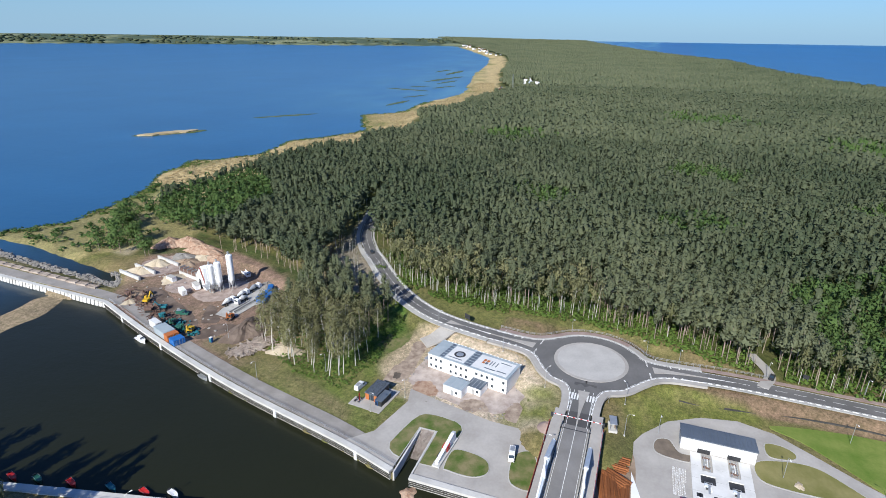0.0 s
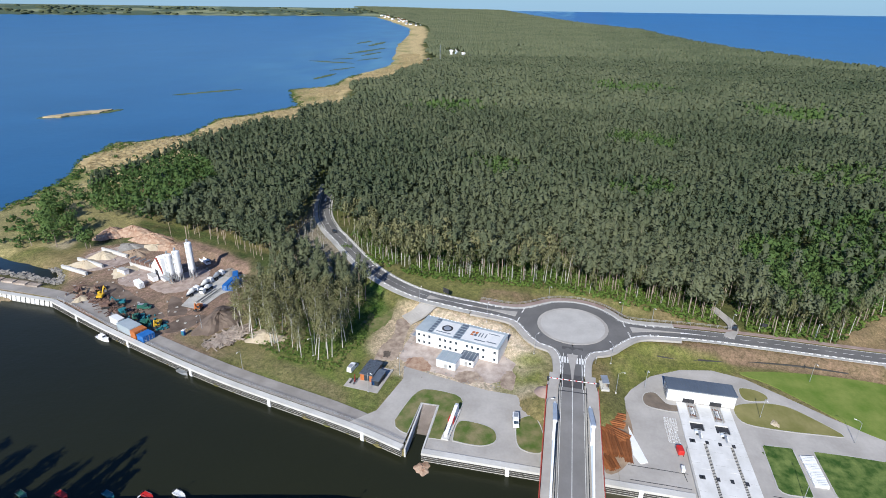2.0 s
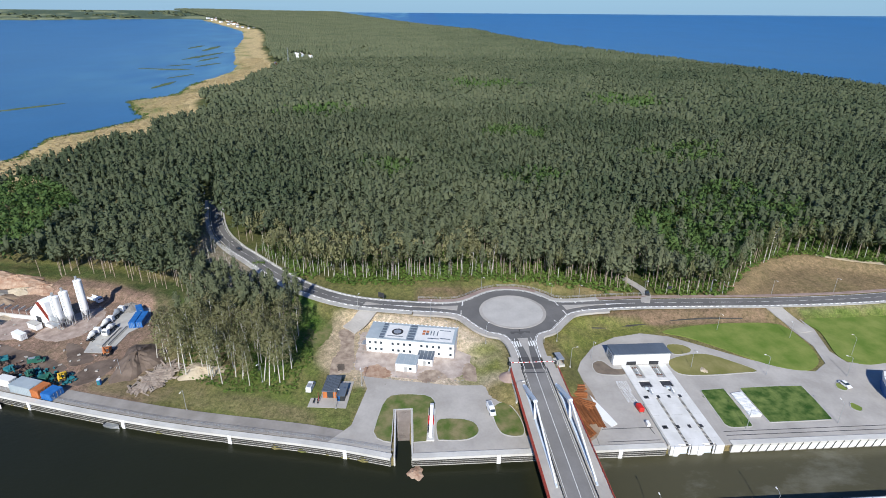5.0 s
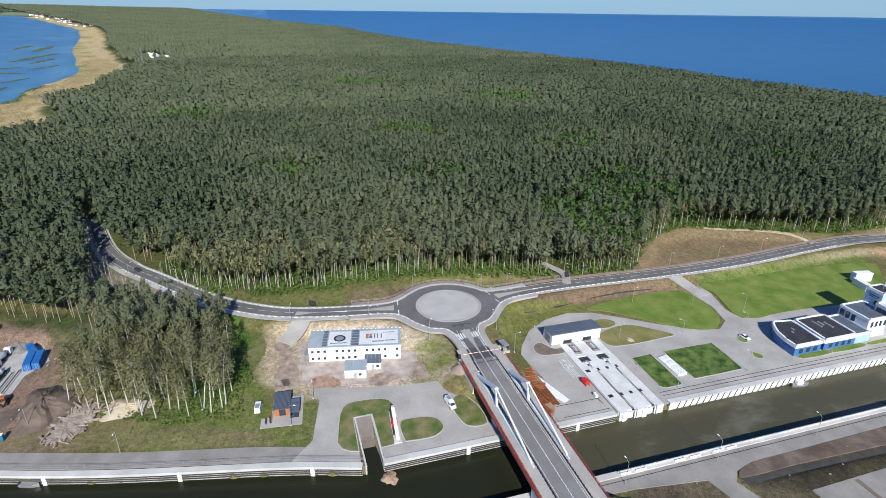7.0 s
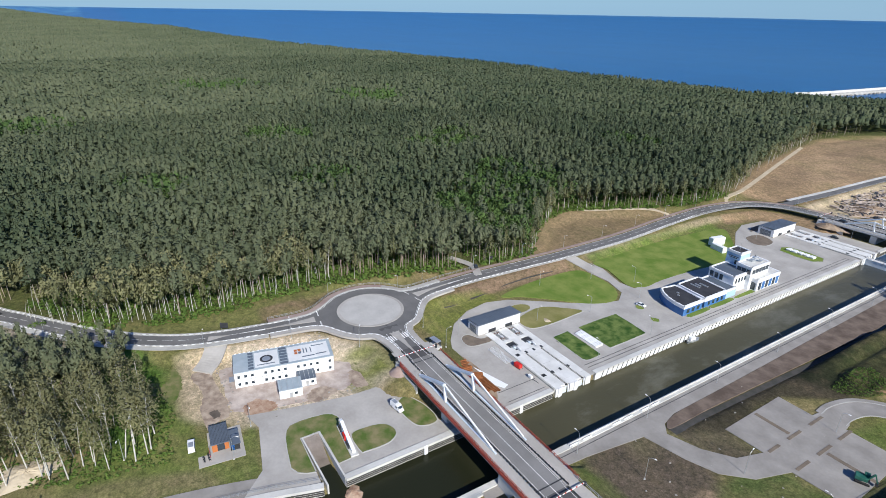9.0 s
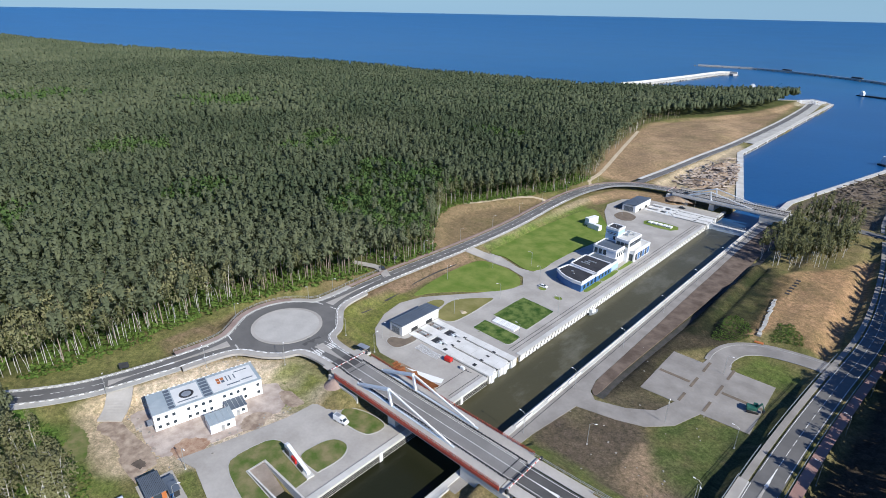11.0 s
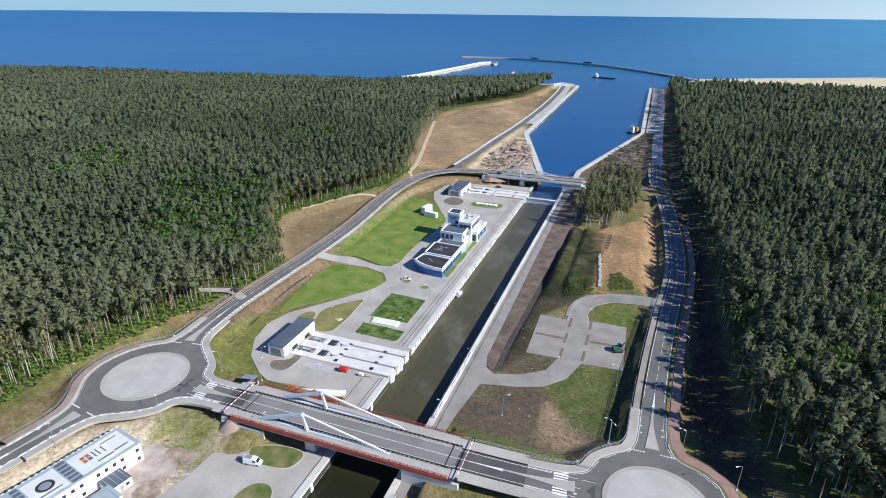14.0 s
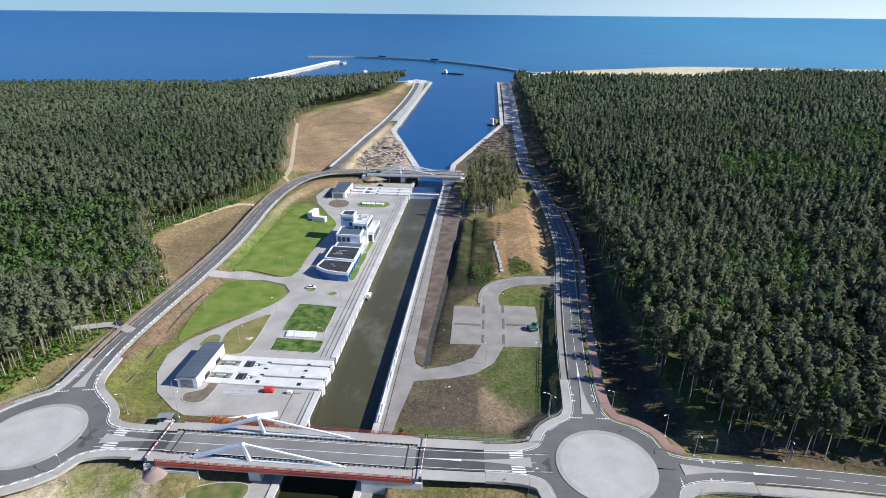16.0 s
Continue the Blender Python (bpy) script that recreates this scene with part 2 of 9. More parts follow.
def water_mat():
    m, t, p = nodes_of("open_water")
    a = t.nodes.new("ShaderNodeAttribute")
    a.attribute_name = "cover"
    broad, streak = noise_node(t, 0.012, 4.0, stretch=(1.0, 0.45, 1.0)), noise_node(t, 0.004, 7.0, 0.62, stretch=(0.5, 1.6, 1.0))
    col = mixc(t, 0.5, a.outputs["Color"], mixc(t, ramp(t, broad.outputs[0], 0.3, 0.7), (0.42, 0.42, 0.42), (0.58, 0.58, 0.58)), "OVERLAY")
    # wind lanes, their sheen put into the base colour as streaks
    col = mixc(t, 0.6, col, mixc(t, ramp(t, streak.outputs[0], 0.35, 0.68), (0.42, 0.43, 0.44), (0.62, 0.60, 0.58)), "OVERLAY")
    # drifting scum on the brown lock water
    sep = t.nodes.new("ShaderNodeSeparateColor")
    t.links.new(a.outputs["Color"], sep.inputs[0])
    gap = t.nodes.new("ShaderNodeMath")
    gap.operation = "SUBTRACT"
    t.links.new(sep.outputs[0], gap.inputs[0])
    t.links.new(sep.outputs[2], gap.inputs[1])
    scum = noise_node(t, 0.045, 7.0, 0.68, stretch=(1.0, 0.5, 1.0))
    both = t.nodes.new("ShaderNodeMath")
    both.operation = "MULTIPLY"
    t.links.new(ramp(t, gap.outputs[0], 0.016, 0.04), both.inputs[0])
    t.links.new(ramp(t, scum.outputs[0], 0.50, 0.72), both.inputs[1])
    col = mixc(t, both.outputs[0], col, (0.21, 0.205, 0.165))
    t.links.new(col, p.inputs["Base Color"])
    p.inputs["Roughness"].default_value, p.inputs["IOR"].default_value = 0.28, 1.33
    p.inputs["Specular IOR Level"].default_value = 0.36
    rip, swell = noise_node(t, 1.1, 3.0, stretch=(1.0, 0.5, 1.0)), noise_node(t, 0.16, 3.0, stretch=(1.0, 0.6, 1.0))
    b1, b2 = t.nodes.new("ShaderNodeBump"), t.nodes.new("ShaderNodeBump")
    b1.inputs["Strength"].default_value, b1.inputs["Distance"].default_value = 0.35, 0.10
    b2.inputs["Strength"].default_value, b2.inputs["Distance"].default_value = 0.35, 0.35
    t.links.new(rip.outputs[0], b1.inputs["Height"])
    t.links.new(swell.outputs[0], b2.inputs["Height"])
    t.links.new(b1.outputs[0], b2.inputs["Normal"])
    t.links.new(b2.outputs[0], p.inputs["Normal"])
    return m


WATER = water_mat()


def leaf_mat(name, dark, light, glow=0.06, relief=1.0):
    """Foliage whose tone follows the tint stored for each tree."""
    m, t, p = nodes_of(name)
    a = t.nodes.new("ShaderNodeAttribute")
    a.attribute_name = "tint"
    info = t.nodes.new("ShaderNodeObjectInfo")
    add = t.nodes.new("ShaderNodeMath")
    t.links.new(a.outputs["Fac"], add.inputs[0])
    t.links.new(ramp(t, info.outputs["Random"], 0.0, 4.0), add.inputs[1])
    col = mixc(t, add.outputs[0], dark, light)
    grain = noise_node(t, 1.3, 4.0, 0.7)
    col = mixc(t, 0.28, col, mixc(t, ramp(t, grain.outputs[0], 0.3, 0.7), (0.26, 0.28, 0.30), (0.74, 0.72, 0.66)), "OVERLAY")
    t.links.new(col, p.inputs["Base Color"])
    p.inputs["Roughness"].default_value, p.inputs["Specular IOR Level"].default_value = 0.75, 0.15
    rough = noise_node(t, 0.95, 5.0, 0.75)
    bp = t.nodes.new("ShaderNodeBump")
    bp.inputs["Strength"].default_value, bp.inputs["Distance"].default_value = 1.0, relief
    t.links.new(rough.outputs[0], bp.inputs["Height"])
    t.links.new(bp.outputs[0], p.inputs["Normal"])
    tr = t.nodes.new("ShaderNodeBsdfTranslucent")
    t.links.new(col, tr.inputs["Color"])
    mx = t.nodes.new("ShaderNodeMixShader")
    mx.inputs[0].default_value = glow
    t.links.new(p.outputs[0], mx.inputs[1])
    t.links.new(tr.outputs[0], mx.inputs[2])
    t.links.new(mx.outputs[0], t.nodes["Material Output"].inputs[0])
    return m


PINE = leaf_mat("pine_needles", (0.068, 0.096, 0.054), (0.178, 0.200, 0.118), 0.34, 0.12)
BROAD = leaf_mat("broad_leaves", (0.058, 0.112, 0.034), (0.128, 0.198, 0.062), 0.32, 0.2)
BIRCH = leaf_mat("birch_leaves", (0.105, 0.122, 0.056), (0.265, 0.262, 0.135), 0.32, 0.2)
SHRUB = leaf_mat("undergrowth_leaves", (0.07, 0.13, 0.028), (0.16, 0.24, 0.055), 0.3, 0.15)
REED = leaf_mat("dry_reed", (0.34, 0.27, 0.14), (0.52, 0.42, 0.24), 0.2, 0.15)
BARK = surface("pine_bark", (0.24, 0.19, 0.15), (0.40, 0.33, 0.27), 0.5, 3.0, 0.9)
BARK_PALE = surface("birch_bark", (0.42, 0.40, 0.36), (0.62, 0.60, 0.55), 0.8, 3.0, 0.85)

# ---- building blocks ----


def link_mesh(name, bm, material, parent=None, label=""):
    me = bpy.data.meshes.new(name)
    bm.to_mesh(me)
    bm.free()
    me.materials.append(material)
    ob = new(name, me)
    ob.parent = parent
    if label:
        ob["label"] = label
    return ob


def part(name, bm, material, parent, label=""):
    return link_mesh(name, bm, material, parent, label)


def base(name, m, label, category, group="", kind=""):
    ob = new(name)
    ob.empty_display_size = 0.5
    ob.matrix_world = m
    return tagged(ob, label, category, group, kind)


def box(bm, x0, x1, y0, y1, z0, z1, bevel=0.0):
    r = bmesh.ops.create_cube(bm, size=1.0, matrix=Matrix.LocRotScale(((x0 + x1) / 2, (y0 + y1) / 2, (z0 + z1) / 2), None, (abs(x1 - x0), abs(y1 - y0), abs(z1 - z0))))
    if bevel:
        es = list({e for v in r["verts"] for e in v.link_edges})
        bmesh.ops.bevel(bm, geom=es, offset=bevel, segments=1, affect="EDGES")
    return bm


def boxes(*spans, bevel=0.0):
    bm = bmesh.new()
    for s in spans:
        box(bm, *s, bevel=bevel)
    return bm


def bar(bm, a, b, w, h=None, sides=4):
    """A straight bar from a to b."""
    a, b = Vector(a), Vector(b)
    d = b - a
    q = d.to_track_quat("Z", "Y").to_matrix().to_4x4()
    if sides == 4:
        mt = Matrix.Translation((a + b) / 2) @ q @ Matrix.Diagonal((w, h or w, d.length, 1))
        bmesh.ops.create_cube(bm, size=1.0, matrix=mt)
    else:
        mt = Matrix.Translation((a + b) / 2) @ q
        bmesh.ops.create_cone(bm, cap_ends=True, segments=sides, radius1=w / 2, radius2=(h or w) / 2, depth=d.length, matrix=mt)
    return bm


def cyl(bm, x, y, z0, z1, r0, r1=None, n=20):
    bmesh.ops.create_cone(bm, cap_ends=True, segments=n, radius1=r0, radius2=r0 if r1 is None else r1, depth=z1 - z0, matrix=Matrix.Translation((x, y, (z0 + z1) / 2)))
    return bm


def smooth_loop(pts, n=6):
    """A closed smooth outline through corner points."""
    out = []
    k = len(pts)
    for i in range(k):
        p0, p1, p2, p3 = (Vector((*pts[(i + j) % k][:2], 0)) for j in (-1, 0, 1, 2))
        for s in range(n):
            u = s / n
            out.append(0.5 * ((2 * p1) + (p2 - p0) * u + (2 * p0 - 5 * p1 + 4 * p2 - p3) * u * u + (3 * p1 - p0 - 3 * p2 + p3) * u ** 3))
    return [(v.x, v.y) for v in out]


def smooth_line(pts, step=2.0):
    """An open smooth line through points of any dimension, as an array."""
    p = np.array(pts, float)
    p = np.vstack([2 * p[0] - p[1], p, 2 * p[-1] - p[-2]])
    out = []
    for i in range(1, len(p) - 2):
        n = max(2, int(np.linalg.norm(p[i + 1, :2] - p[i, :2]) / step))
        u = (np.arange(n) / n)[:, None]
        out.append(0.5 * (2 * p[i] + (p[i + 1] - p[i - 1]) * u + (2 * p[i - 1] - 5 * p[i] + 4 * p[i + 1] - p[i + 2]) * u ** 2 + (3 * p[i] - p[i - 1] - 3 * p[i + 1] + p[i + 2]) * u ** 3))
    out.append(p[-2:-1])
    return np.vstack(out)


def slab(name, pts, z0, z1, material, label="", category="", kind="structure"):
    """A flat plate with the outline pts."""
    bm = bmesh.new()
    vs = [bm.verts.new((x, y, z0)) for x, y in pts]
    f = bm.faces.new(vs)
    r = bmesh.ops.extrude_face_region(bm, geom=[f])
    bmesh.ops.translate(bm, vec=(0, 0, z1 - z0), verts=[g for g in r["geom"] if isinstance(g, bmesh.types.BMVert)])
    bmesh.ops.recalc_face_normals(bm, faces=bm.faces)
    bmesh.ops.triangulate(bm, faces=[f for f in bm.faces if len(f.verts) > 4])
    ob = link_mesh(name, bm, material)
    return tagged(ob, label, category, kind=kind)


def offset_line(line, d):
    t = np.gradient(line[:, :2], axis=0)
    t /= np.linalg.norm(t, axis=1)[:, None]
    out = line.copy()
    out[:, 0] += -t[:, 1] * d
    out[:, 1] += t[:, 0] * d
    return out


def ribbon_bm(line, a, b, lift, thick=0.2, bm=None):
    """A strip between the offsets a and b to the left of a line, with its thickness below."""
    bm = bm or bmesh.new()
    l, r = offset_line(line, a), offset_line(line, b)
    rows = []
    for p, q in zip(l, r):
        rows.append([bm.verts.new((v[0], v[1], v[2] + lift + dz)) for v, dz in ((p, 0), (q, 0), (q, -thick), (p, -thick))])
    for s, e in zip(rows, rows[1:]):
        for i in range(4):
            bm.faces.new((s[i], s[(i + 1) % 4], e[(i + 1) % 4], e[i]))
    bm.faces.new(rows[0])
    bm.faces.new(rows[-1][::-1])
    bmesh.ops.recalc_face_normals(bm, faces=bm.faces)
    return bm


def ribbon(name, line, a, b, lift, material, label="", category="", thick=0.2):
    return tagged(link_mesh(name, ribbon_bm(line, a, b, lift, thick), material), label, category, kind="structure")


def dashes(line, offset, width, on, off, lift, bm=None, thick=0.03):
    """Painted dashes along a line."""
    bm = bm or bmesh.new()
    d = np.r_[0, np.cumsum(np.linalg.norm(np.diff(line[:, :2], axis=0), axis=1))]
    s = 0.0
    while s + on < d[-1]:
        u = np.linspace(s, s + on, max(2, int(on / 3) + 1))
        seg = np.stack([np.interp(u, d, line[:, i]) for i in range(3)], -1)
        ribbon_bm(seg, offset - width / 2, offset + width / 2, lift, thick, bm)
        s += on + off
    return bm


# ---- plan of the roads: centre lines with heights ----
RB_W, RB_E, RB_R = (-89.5, 0.0, 5.0), (82.0, 3.5, 4.6), 14.3
LINE_SW = smooth_line([(-420, -236, 3), (-352, -207, 3), (-310, -192, 3), (-250, -174, 3), (-201, -157, 3), (-174, -141, 3), (-158, -127.5, 3), (-139, -111.5, 3.1), (-121, -94, 3.3), (-106, -72, 3.7), (-98, -46, 4.3), (-93, -18, 5.0)])
LINE_NW = smooth_line([(-91, 18, 5.0), (-94, 34, 4.5), (-96.5, 57, 3.7), (-96.5, 90, 3.2), (-96, 119, 3.0), (-97, 166, 3.0), (-101, 215, 3.6), (-101, 250, 4.6), (-94, 280, 5.6), (-78, 297, 6.2), (-58, 302.5, 6.4), (-47.5, 303, 6.4)])
LINE_BR_W = smooth_line([(-73, 0, 5.2), (-60, 0, 5.6), (-46, 0, 6.0)])
LINE_BR_E = smooth_line([(27, 0, 6.0), (45, 0.8, 5.6), (66, 2.5, 4.8)])
LINE_NE = smooth_line([(80.5, 20, 4.6), (80, 40, 4.2), (82, 75, 3.6), (85.5, 115, 3.0), (90, 160, 2.6), (90.5, 200, 2.8), (88, 250, 3.6), (84, 290, 4.6), (81, 312, 4.6), (78, 345, 3.2), (77, 400, 2.0)])
LINE_E = smooth_line([(98, 3.5, 4.5), (119, 4.5, 4.2), (160, 3.5, 3.8), (230, -2, 3.2), (330, -15, 3.0)])
LINE_NBR_E = smooth_line([(27, 303, 6.3), (50, 304, 6.0), (78, 305, 5.0)])
LINE_HW = smooth_line([(-79, 304, 5.6), (-80, 335, 4.2), (-80, 372, 3.0), (-79, 450, 2.2), (-77, 540, 1.1), (-77, 700, 0.8), (-82, 850, 0.8), (-88, 930, 0.8), (-94, 985, 0.8)])
LINE_HE = smooth_line([(77, 400, 2.0), (76, 485, 1.5), (78, 732, 1.0), (77, 985, 1.0)])
LINE_DRIVE = smooth_line([(48.5, 106, 0.0), (48.3, 112, 0.1), (51, 120.5, 0.35), (58, 125.8, 0.9), (66, 127, 1.7), (75, 127, 2.4), (83, 126, 2.85)], 2.0)
LINE_YARD = smooth_line([(-94.5, 118.5, 2.85), (-89, 119.5, 2.2), (-82, 121.5, 0.7), (-74, 122.8, 0.1)], 1.5)
LINE_TRACK = smooth_line([(-97, 62, 3.6), (-108, 66, 3.4), (-122, 61, 3.6)])
ROADS = ((LINE_SW, 4.2), (LINE_NW, 4.4), (LINE_BR_W, 8.5), (LINE_BR_E, 8.5), (LINE_NE, 5.2), (LINE_E, 4.6), (LINE_NBR_E, 7.5), (LINE_HW, 3.6), (LINE_HE, 5.0), (LINE_TRACK, 2.0), (LINE_DRIVE, 3.4), (LINE_YARD, 2.6))

# ---- plan of land and water ----
LEVEL = -3.0
BANK_W = [(-11.5, 305), (-11.5, -44.5), (-34, -44.5), (-34, -50), (-11.8, -51), (-18, -73), (-31, -129), (-49, -187), (-65, -231), (-68, -310), (-74, -420)]
BANK_E = [(110, -460), (62, -300), (48, -215), (33, -153), (20, -100), (14.5, -76), (11.5, -58), (11.5, 305)]
CANAL = BANK_W + BANK_E
HARBOUR = [(-10, 305), (-10, 334), (-59, 499), (-59, 552), (-63, 962), (-100, 1004), (-170, 1010), (-170, 1400), (120, 1400), (120, 990), (59, 982), (59, 549), (14, 356), (14, 305)]
BACKWATER = [(-84, -246), (-92, -340), (-100, -420), (-116, -420), (-110, -340), (-97, -262)]
PLANT_YARD = [(-130, -262), (-138, -240), (-128, -215), (-124, -190), (-114, -170), (-110, -158), (-88, -154), (-52, -140), (-42, -142), (-64, -226), (-90, -244)]
SHORE_X = (-5000, -3990, -3883, -3484, -2992, -2522, -1908, -1469, -1204, -992, -800, -744, -609, -554, -493, -400, -352, -299, -246, -187, -150, -122, -60, 60, 200, 600, 5000)
SHORE_Y = (-2150, -1457, -1368, -1125, -864, -739, -610, -490, -415, -425, -413, -444, -378, -383, -413, -402, -437, -429, -389, -378, -377, -398, -455, -470, -520, -600, -1500)
COAST_X = (-5000, -3500, -2990, -1801, -1274, -870, -592, -386, -200, -100, 60, 150, 300, 526, 913, 2000, 5000)
COAST_Y = (-700, 70, 370, 545, 680, 735, 770, 800, 930, 1015, 1010, 1215, 1300, 1428, 1420, 1500, 1700)


def rise(r):
    """The far ground and water lift a little, so that the sheet ends at the horizon."""
    return 96 * np.clip((r - 2200) / 2700, 0, 1) ** 1.7


def inside(poly, x, y):
    hit = np.zeros(x.shape, bool)
    for (xa, ya), (xb, yb) in zip(poly, poly[1:] + poly[:1]):
        if ya == yb:
            continue
        hit ^= ((ya > y) != (yb > y)) & (x < (xb - xa) * (y - ya) / (yb - ya) + xa)
    return hit


def near_line(line, x, y):
    """Distance to a line and its height at the nearest place."""
    best, h = np.full(x.shape, 1e9), np.zeros(x.shape)
    for p, q in zip(line, line[1:]):
        d = q[:2] - p[:2]
        u = np.clip(((x - p[0]) * d[0] + (y - p[1]) * d[1]) / (d @ d), 0, 1)
        e = np.hypot(x - p[0] - u * d[0], y - p[1] - u * d[1])
        better = e < best
        best, h = np.where(better, e, best), np.where(better, p[2] + u * (q[2] - p[2]), h)
    return best, h


def wobble(x, y, scale, seed=0.0):
    """A cheap smooth pattern between -1 and 1."""
    a = np.sin(x / scale + 1.7 * np.sin(y / scale * 0.83 + seed) + seed) * np.cos(y / scale * 1.13 + 1.3 * np.sin(x / scale * 0.61 + 2 * seed))
    return 0.6 * a + 0.4 * np.sin(x / scale * 2.31 + 2.1 * np.sin(y / scale * 1.7 + 3 * seed)) * np.cos(y / scale * 2.7 + seed)


# edge of the western and eastern woods: x of the edge for each y
WEST_Y = (-5000, -330, -260, -215, -175, -140, -115, -85, -50, -10, 15, 35, 60, 85, 104, 125, 150, 170, 200, 225, 255, 290, 330, 400, 480, 560, 620, 690, 760, 830, 930)
WEST_X = (-480, -300, -270, -262, -215, -170, -148, -131, -127, -131, -126, -121, -110, -106, -106, -128, -146, -150, -138, -127, -118, -117, -128, -152, -172, -190, -186, -150, -122, -114, -112)
EAST_Y = (-60, 0, 8, 15, 25, 36, 58, 100, 165, 211, 265, 300, 360, 515, 860, 985)
EAST_X = (320, 185, 152, 132, 118, 112, 109, 107, 107, 106, 103, 96, 94, 93, 92, 92)


def coast_gap(x, y):
    return np.interp(x, COAST_X, COAST_Y) + 8 * wobble(x, y * 0, 60, 2.0) - y


def shore_gap(x, y):
    return y - np.interp(x, SHORE_X, SHORE_Y) - 10 * wobble(x, y, 37, 1.0) - 5 * wobble(x, y, 11, 4.0)


def ground_z(x, y):
    """Height of the land and of the bed under the water."""
    x, y = np.asarray(x, float), np.asarray(y, float)
    r = np.hypot(x - 90, y + 50)
    wood_w = np.clip((np.interp(y, WEST_Y, WEST_X) + 12 - x) / 14, 0, 1)
    wood_e = np.clip((x - np.interp(y, EAST_Y, EAST_X) + 10) / 14, 0, 1) * (y > -80)
    z = 3.2 * wood_w + 2.6 * wood_e + 0.25 * wobble(x, y, 9) * (1 - np.clip(1 - np.abs(x) / 40, 0, 1))
    flat = (x > -90) & (x < 76) & (y > -75) & (y < 296)
    z = np.where(flat & (wood_w <= 0) & (wood_e <= 0), -0.15, z)
    z += (wood_w + wood_e) * (1.6 * wobble(x, y, 60) + 1.6)
    # sandy bank beside the north-west road, and the terraces east of the canal
    z += 7.0 * np.clip(1 - np.hypot((x + 135) / 55, (y - 480) / 190), 0, 1) ** 0.7
    z += 3.4 * np.clip((x - 46) / 6, 0, 1) * np.clip((78 - x) / 5, 0, 1) * np.clip((y - 122) / 10, 0, 1) * np.clip((300 - y) / 10, 0, 1)
    furrow = np.interp(x, (27, 28.4, 31, 32, 36.5, 37.5, 40.5, 42, 47, 53), (-0.4, 0, 4.0, 4.0, 1.4, 1.4, 5.6, 5.6, 3.0, 0))
    z += furrow * np.clip((y - 124) / 14, 0, 1) * np.clip((222 - y) / 10, 0, 1) * (0.85 + 0.3 * wobble(x, y, 11, 8.0))
    z -= 1.5 * np.clip(1 - np.abs(x - 23.3 - (y - 55) * 0.045) / 2.4, 0, 1) * (y > 58) * (y < 230)
    z = np.where(inside(PLANT_YARD, x, y), -0.15, z)
    # spoil at the plant
    z += 6.0 * np.clip(1 - np.hypot((x + 146) / 12, (y + 255) / 32), 0, 1)
    z = np.where((x < -100) & (y > -215) & (y < -20) & ~inside(PLANT_YARD, x, y), np.maximum(z, 0.5 + 2.5 * np.clip((-100 - x) / 20, 0, 1)), z)
    for line, half in ROADS:
        reach = 26
        sel = (x > line[:, 0].min() - reach) & (x < line[:, 0].max() + reach) & (y > line[:, 1].min() - reach) & (y < line[:, 1].max() + reach)
        if sel.any():
            d, h = near_line(line[::3] if len(line) > 12 else line, x[sel], y[sel])
            top = h - 0.25
            w = np.clip((d - half - 2.0) / 9.0, 0, 1)
            z[sel] = np.where(d < half + 2.0, top, np.where(d < half + 11, np.where(z[sel] < top, np.maximum(z[sel], top - (2.0 if line is LINE_NE else 0.75) * (d - half - 2.0)), top + w * (z[sel] - top)), z[sel]))
    for cx, cy, cz in (RB_W, RB_E):
        d = np.hypot(x - cx, y - cy)
        top = cz - 0.25
        w = np.clip((d - 25) / 9.0, 0, 1)
        z = np.where(d < 25, top, np.where(d < 34, np.where(z < top, np.maximum(z, top - 0.75 * (d - 25)), top + w * (z - top)), z))
    # no bank under the bridges, and level quays
    for yb in (0, 303):
        z = np.where((np.abs(y - yb) < 14) & (x > -34) & (x < 20), np.minimum(z, -0.1), z)
    z = np.where((x > -22) & (x < 20) & (y > -75) & (y < 295), np.minimum(z, -0.1), z)
    south = (y < -50) & (x < 10)
    if south.any():
        d, _ = near_line(np.array([(*p, 0) for p in BANK_W[4:]]), x[south], y[south])
        z[south] = np.where(d < 13, np.minimum(z[south], -0.18), z[south])
    ramp_z = -0.5 - 5.9 * (x + 34) / 22
    coast = np.clip(coast_gap(x, y), -60, 200)
    z = np.minimum(z, LEVEL + coast * 0.075)
    shore = shore_gap(x, y)
    z = np.minimum(z, np.where((x < 60), LEVEL + np.clip(shore, -40, 160) * 0.035, 5))
    bed = inside(CANAL, x, y) | inside(HARBOUR, x, y)
    back = (x < -60) & (x > -140) & (y < -220) & (y > -450)
    if back.any():
        d, _ = near_line(np.array([(*p, 0) for p in BACKWATER + BACKWATER[:1]]), x[back], y[back])
        d = np.where(inside(BACKWATER, x[back], y[back]), -d, d) + 1.2 * wobble(x[back], y[back], 6, 1.0)
        z[back] = np.minimum(z[back], LEVEL + np.clip(0.45 * d, -4, 9))
    z = np.where(bed, -7.0, z)
    z = np.where((x > -34.2) & (x < -11.0) & (y > -50.4) & (y < -44.4), np.minimum(ramp_z, -0.2), z)
    # the mud bank at the mole
    u, v = (x + 44) * math.cos(0.2) + (y + 262) * math.sin(0.2), -(x + 44) * math.sin(0.2) + (y + 262) * math.cos(0.2)
    z = np.maximum(z, np.where(np.hypot(u / 22, v / 9) < 1.6, LEVEL + 0.9 * (1.0 - np.hypot(u / 22, v / 9) + 0.25 * wobble(x, y, 9)), -9))
    # the far shore of the lagoon
    far = np.clip((r - 4150 - 60 * wobble(x, y, 300)) / 60, 0, 1) * (x < -300) * (y < -0.30 * -x)
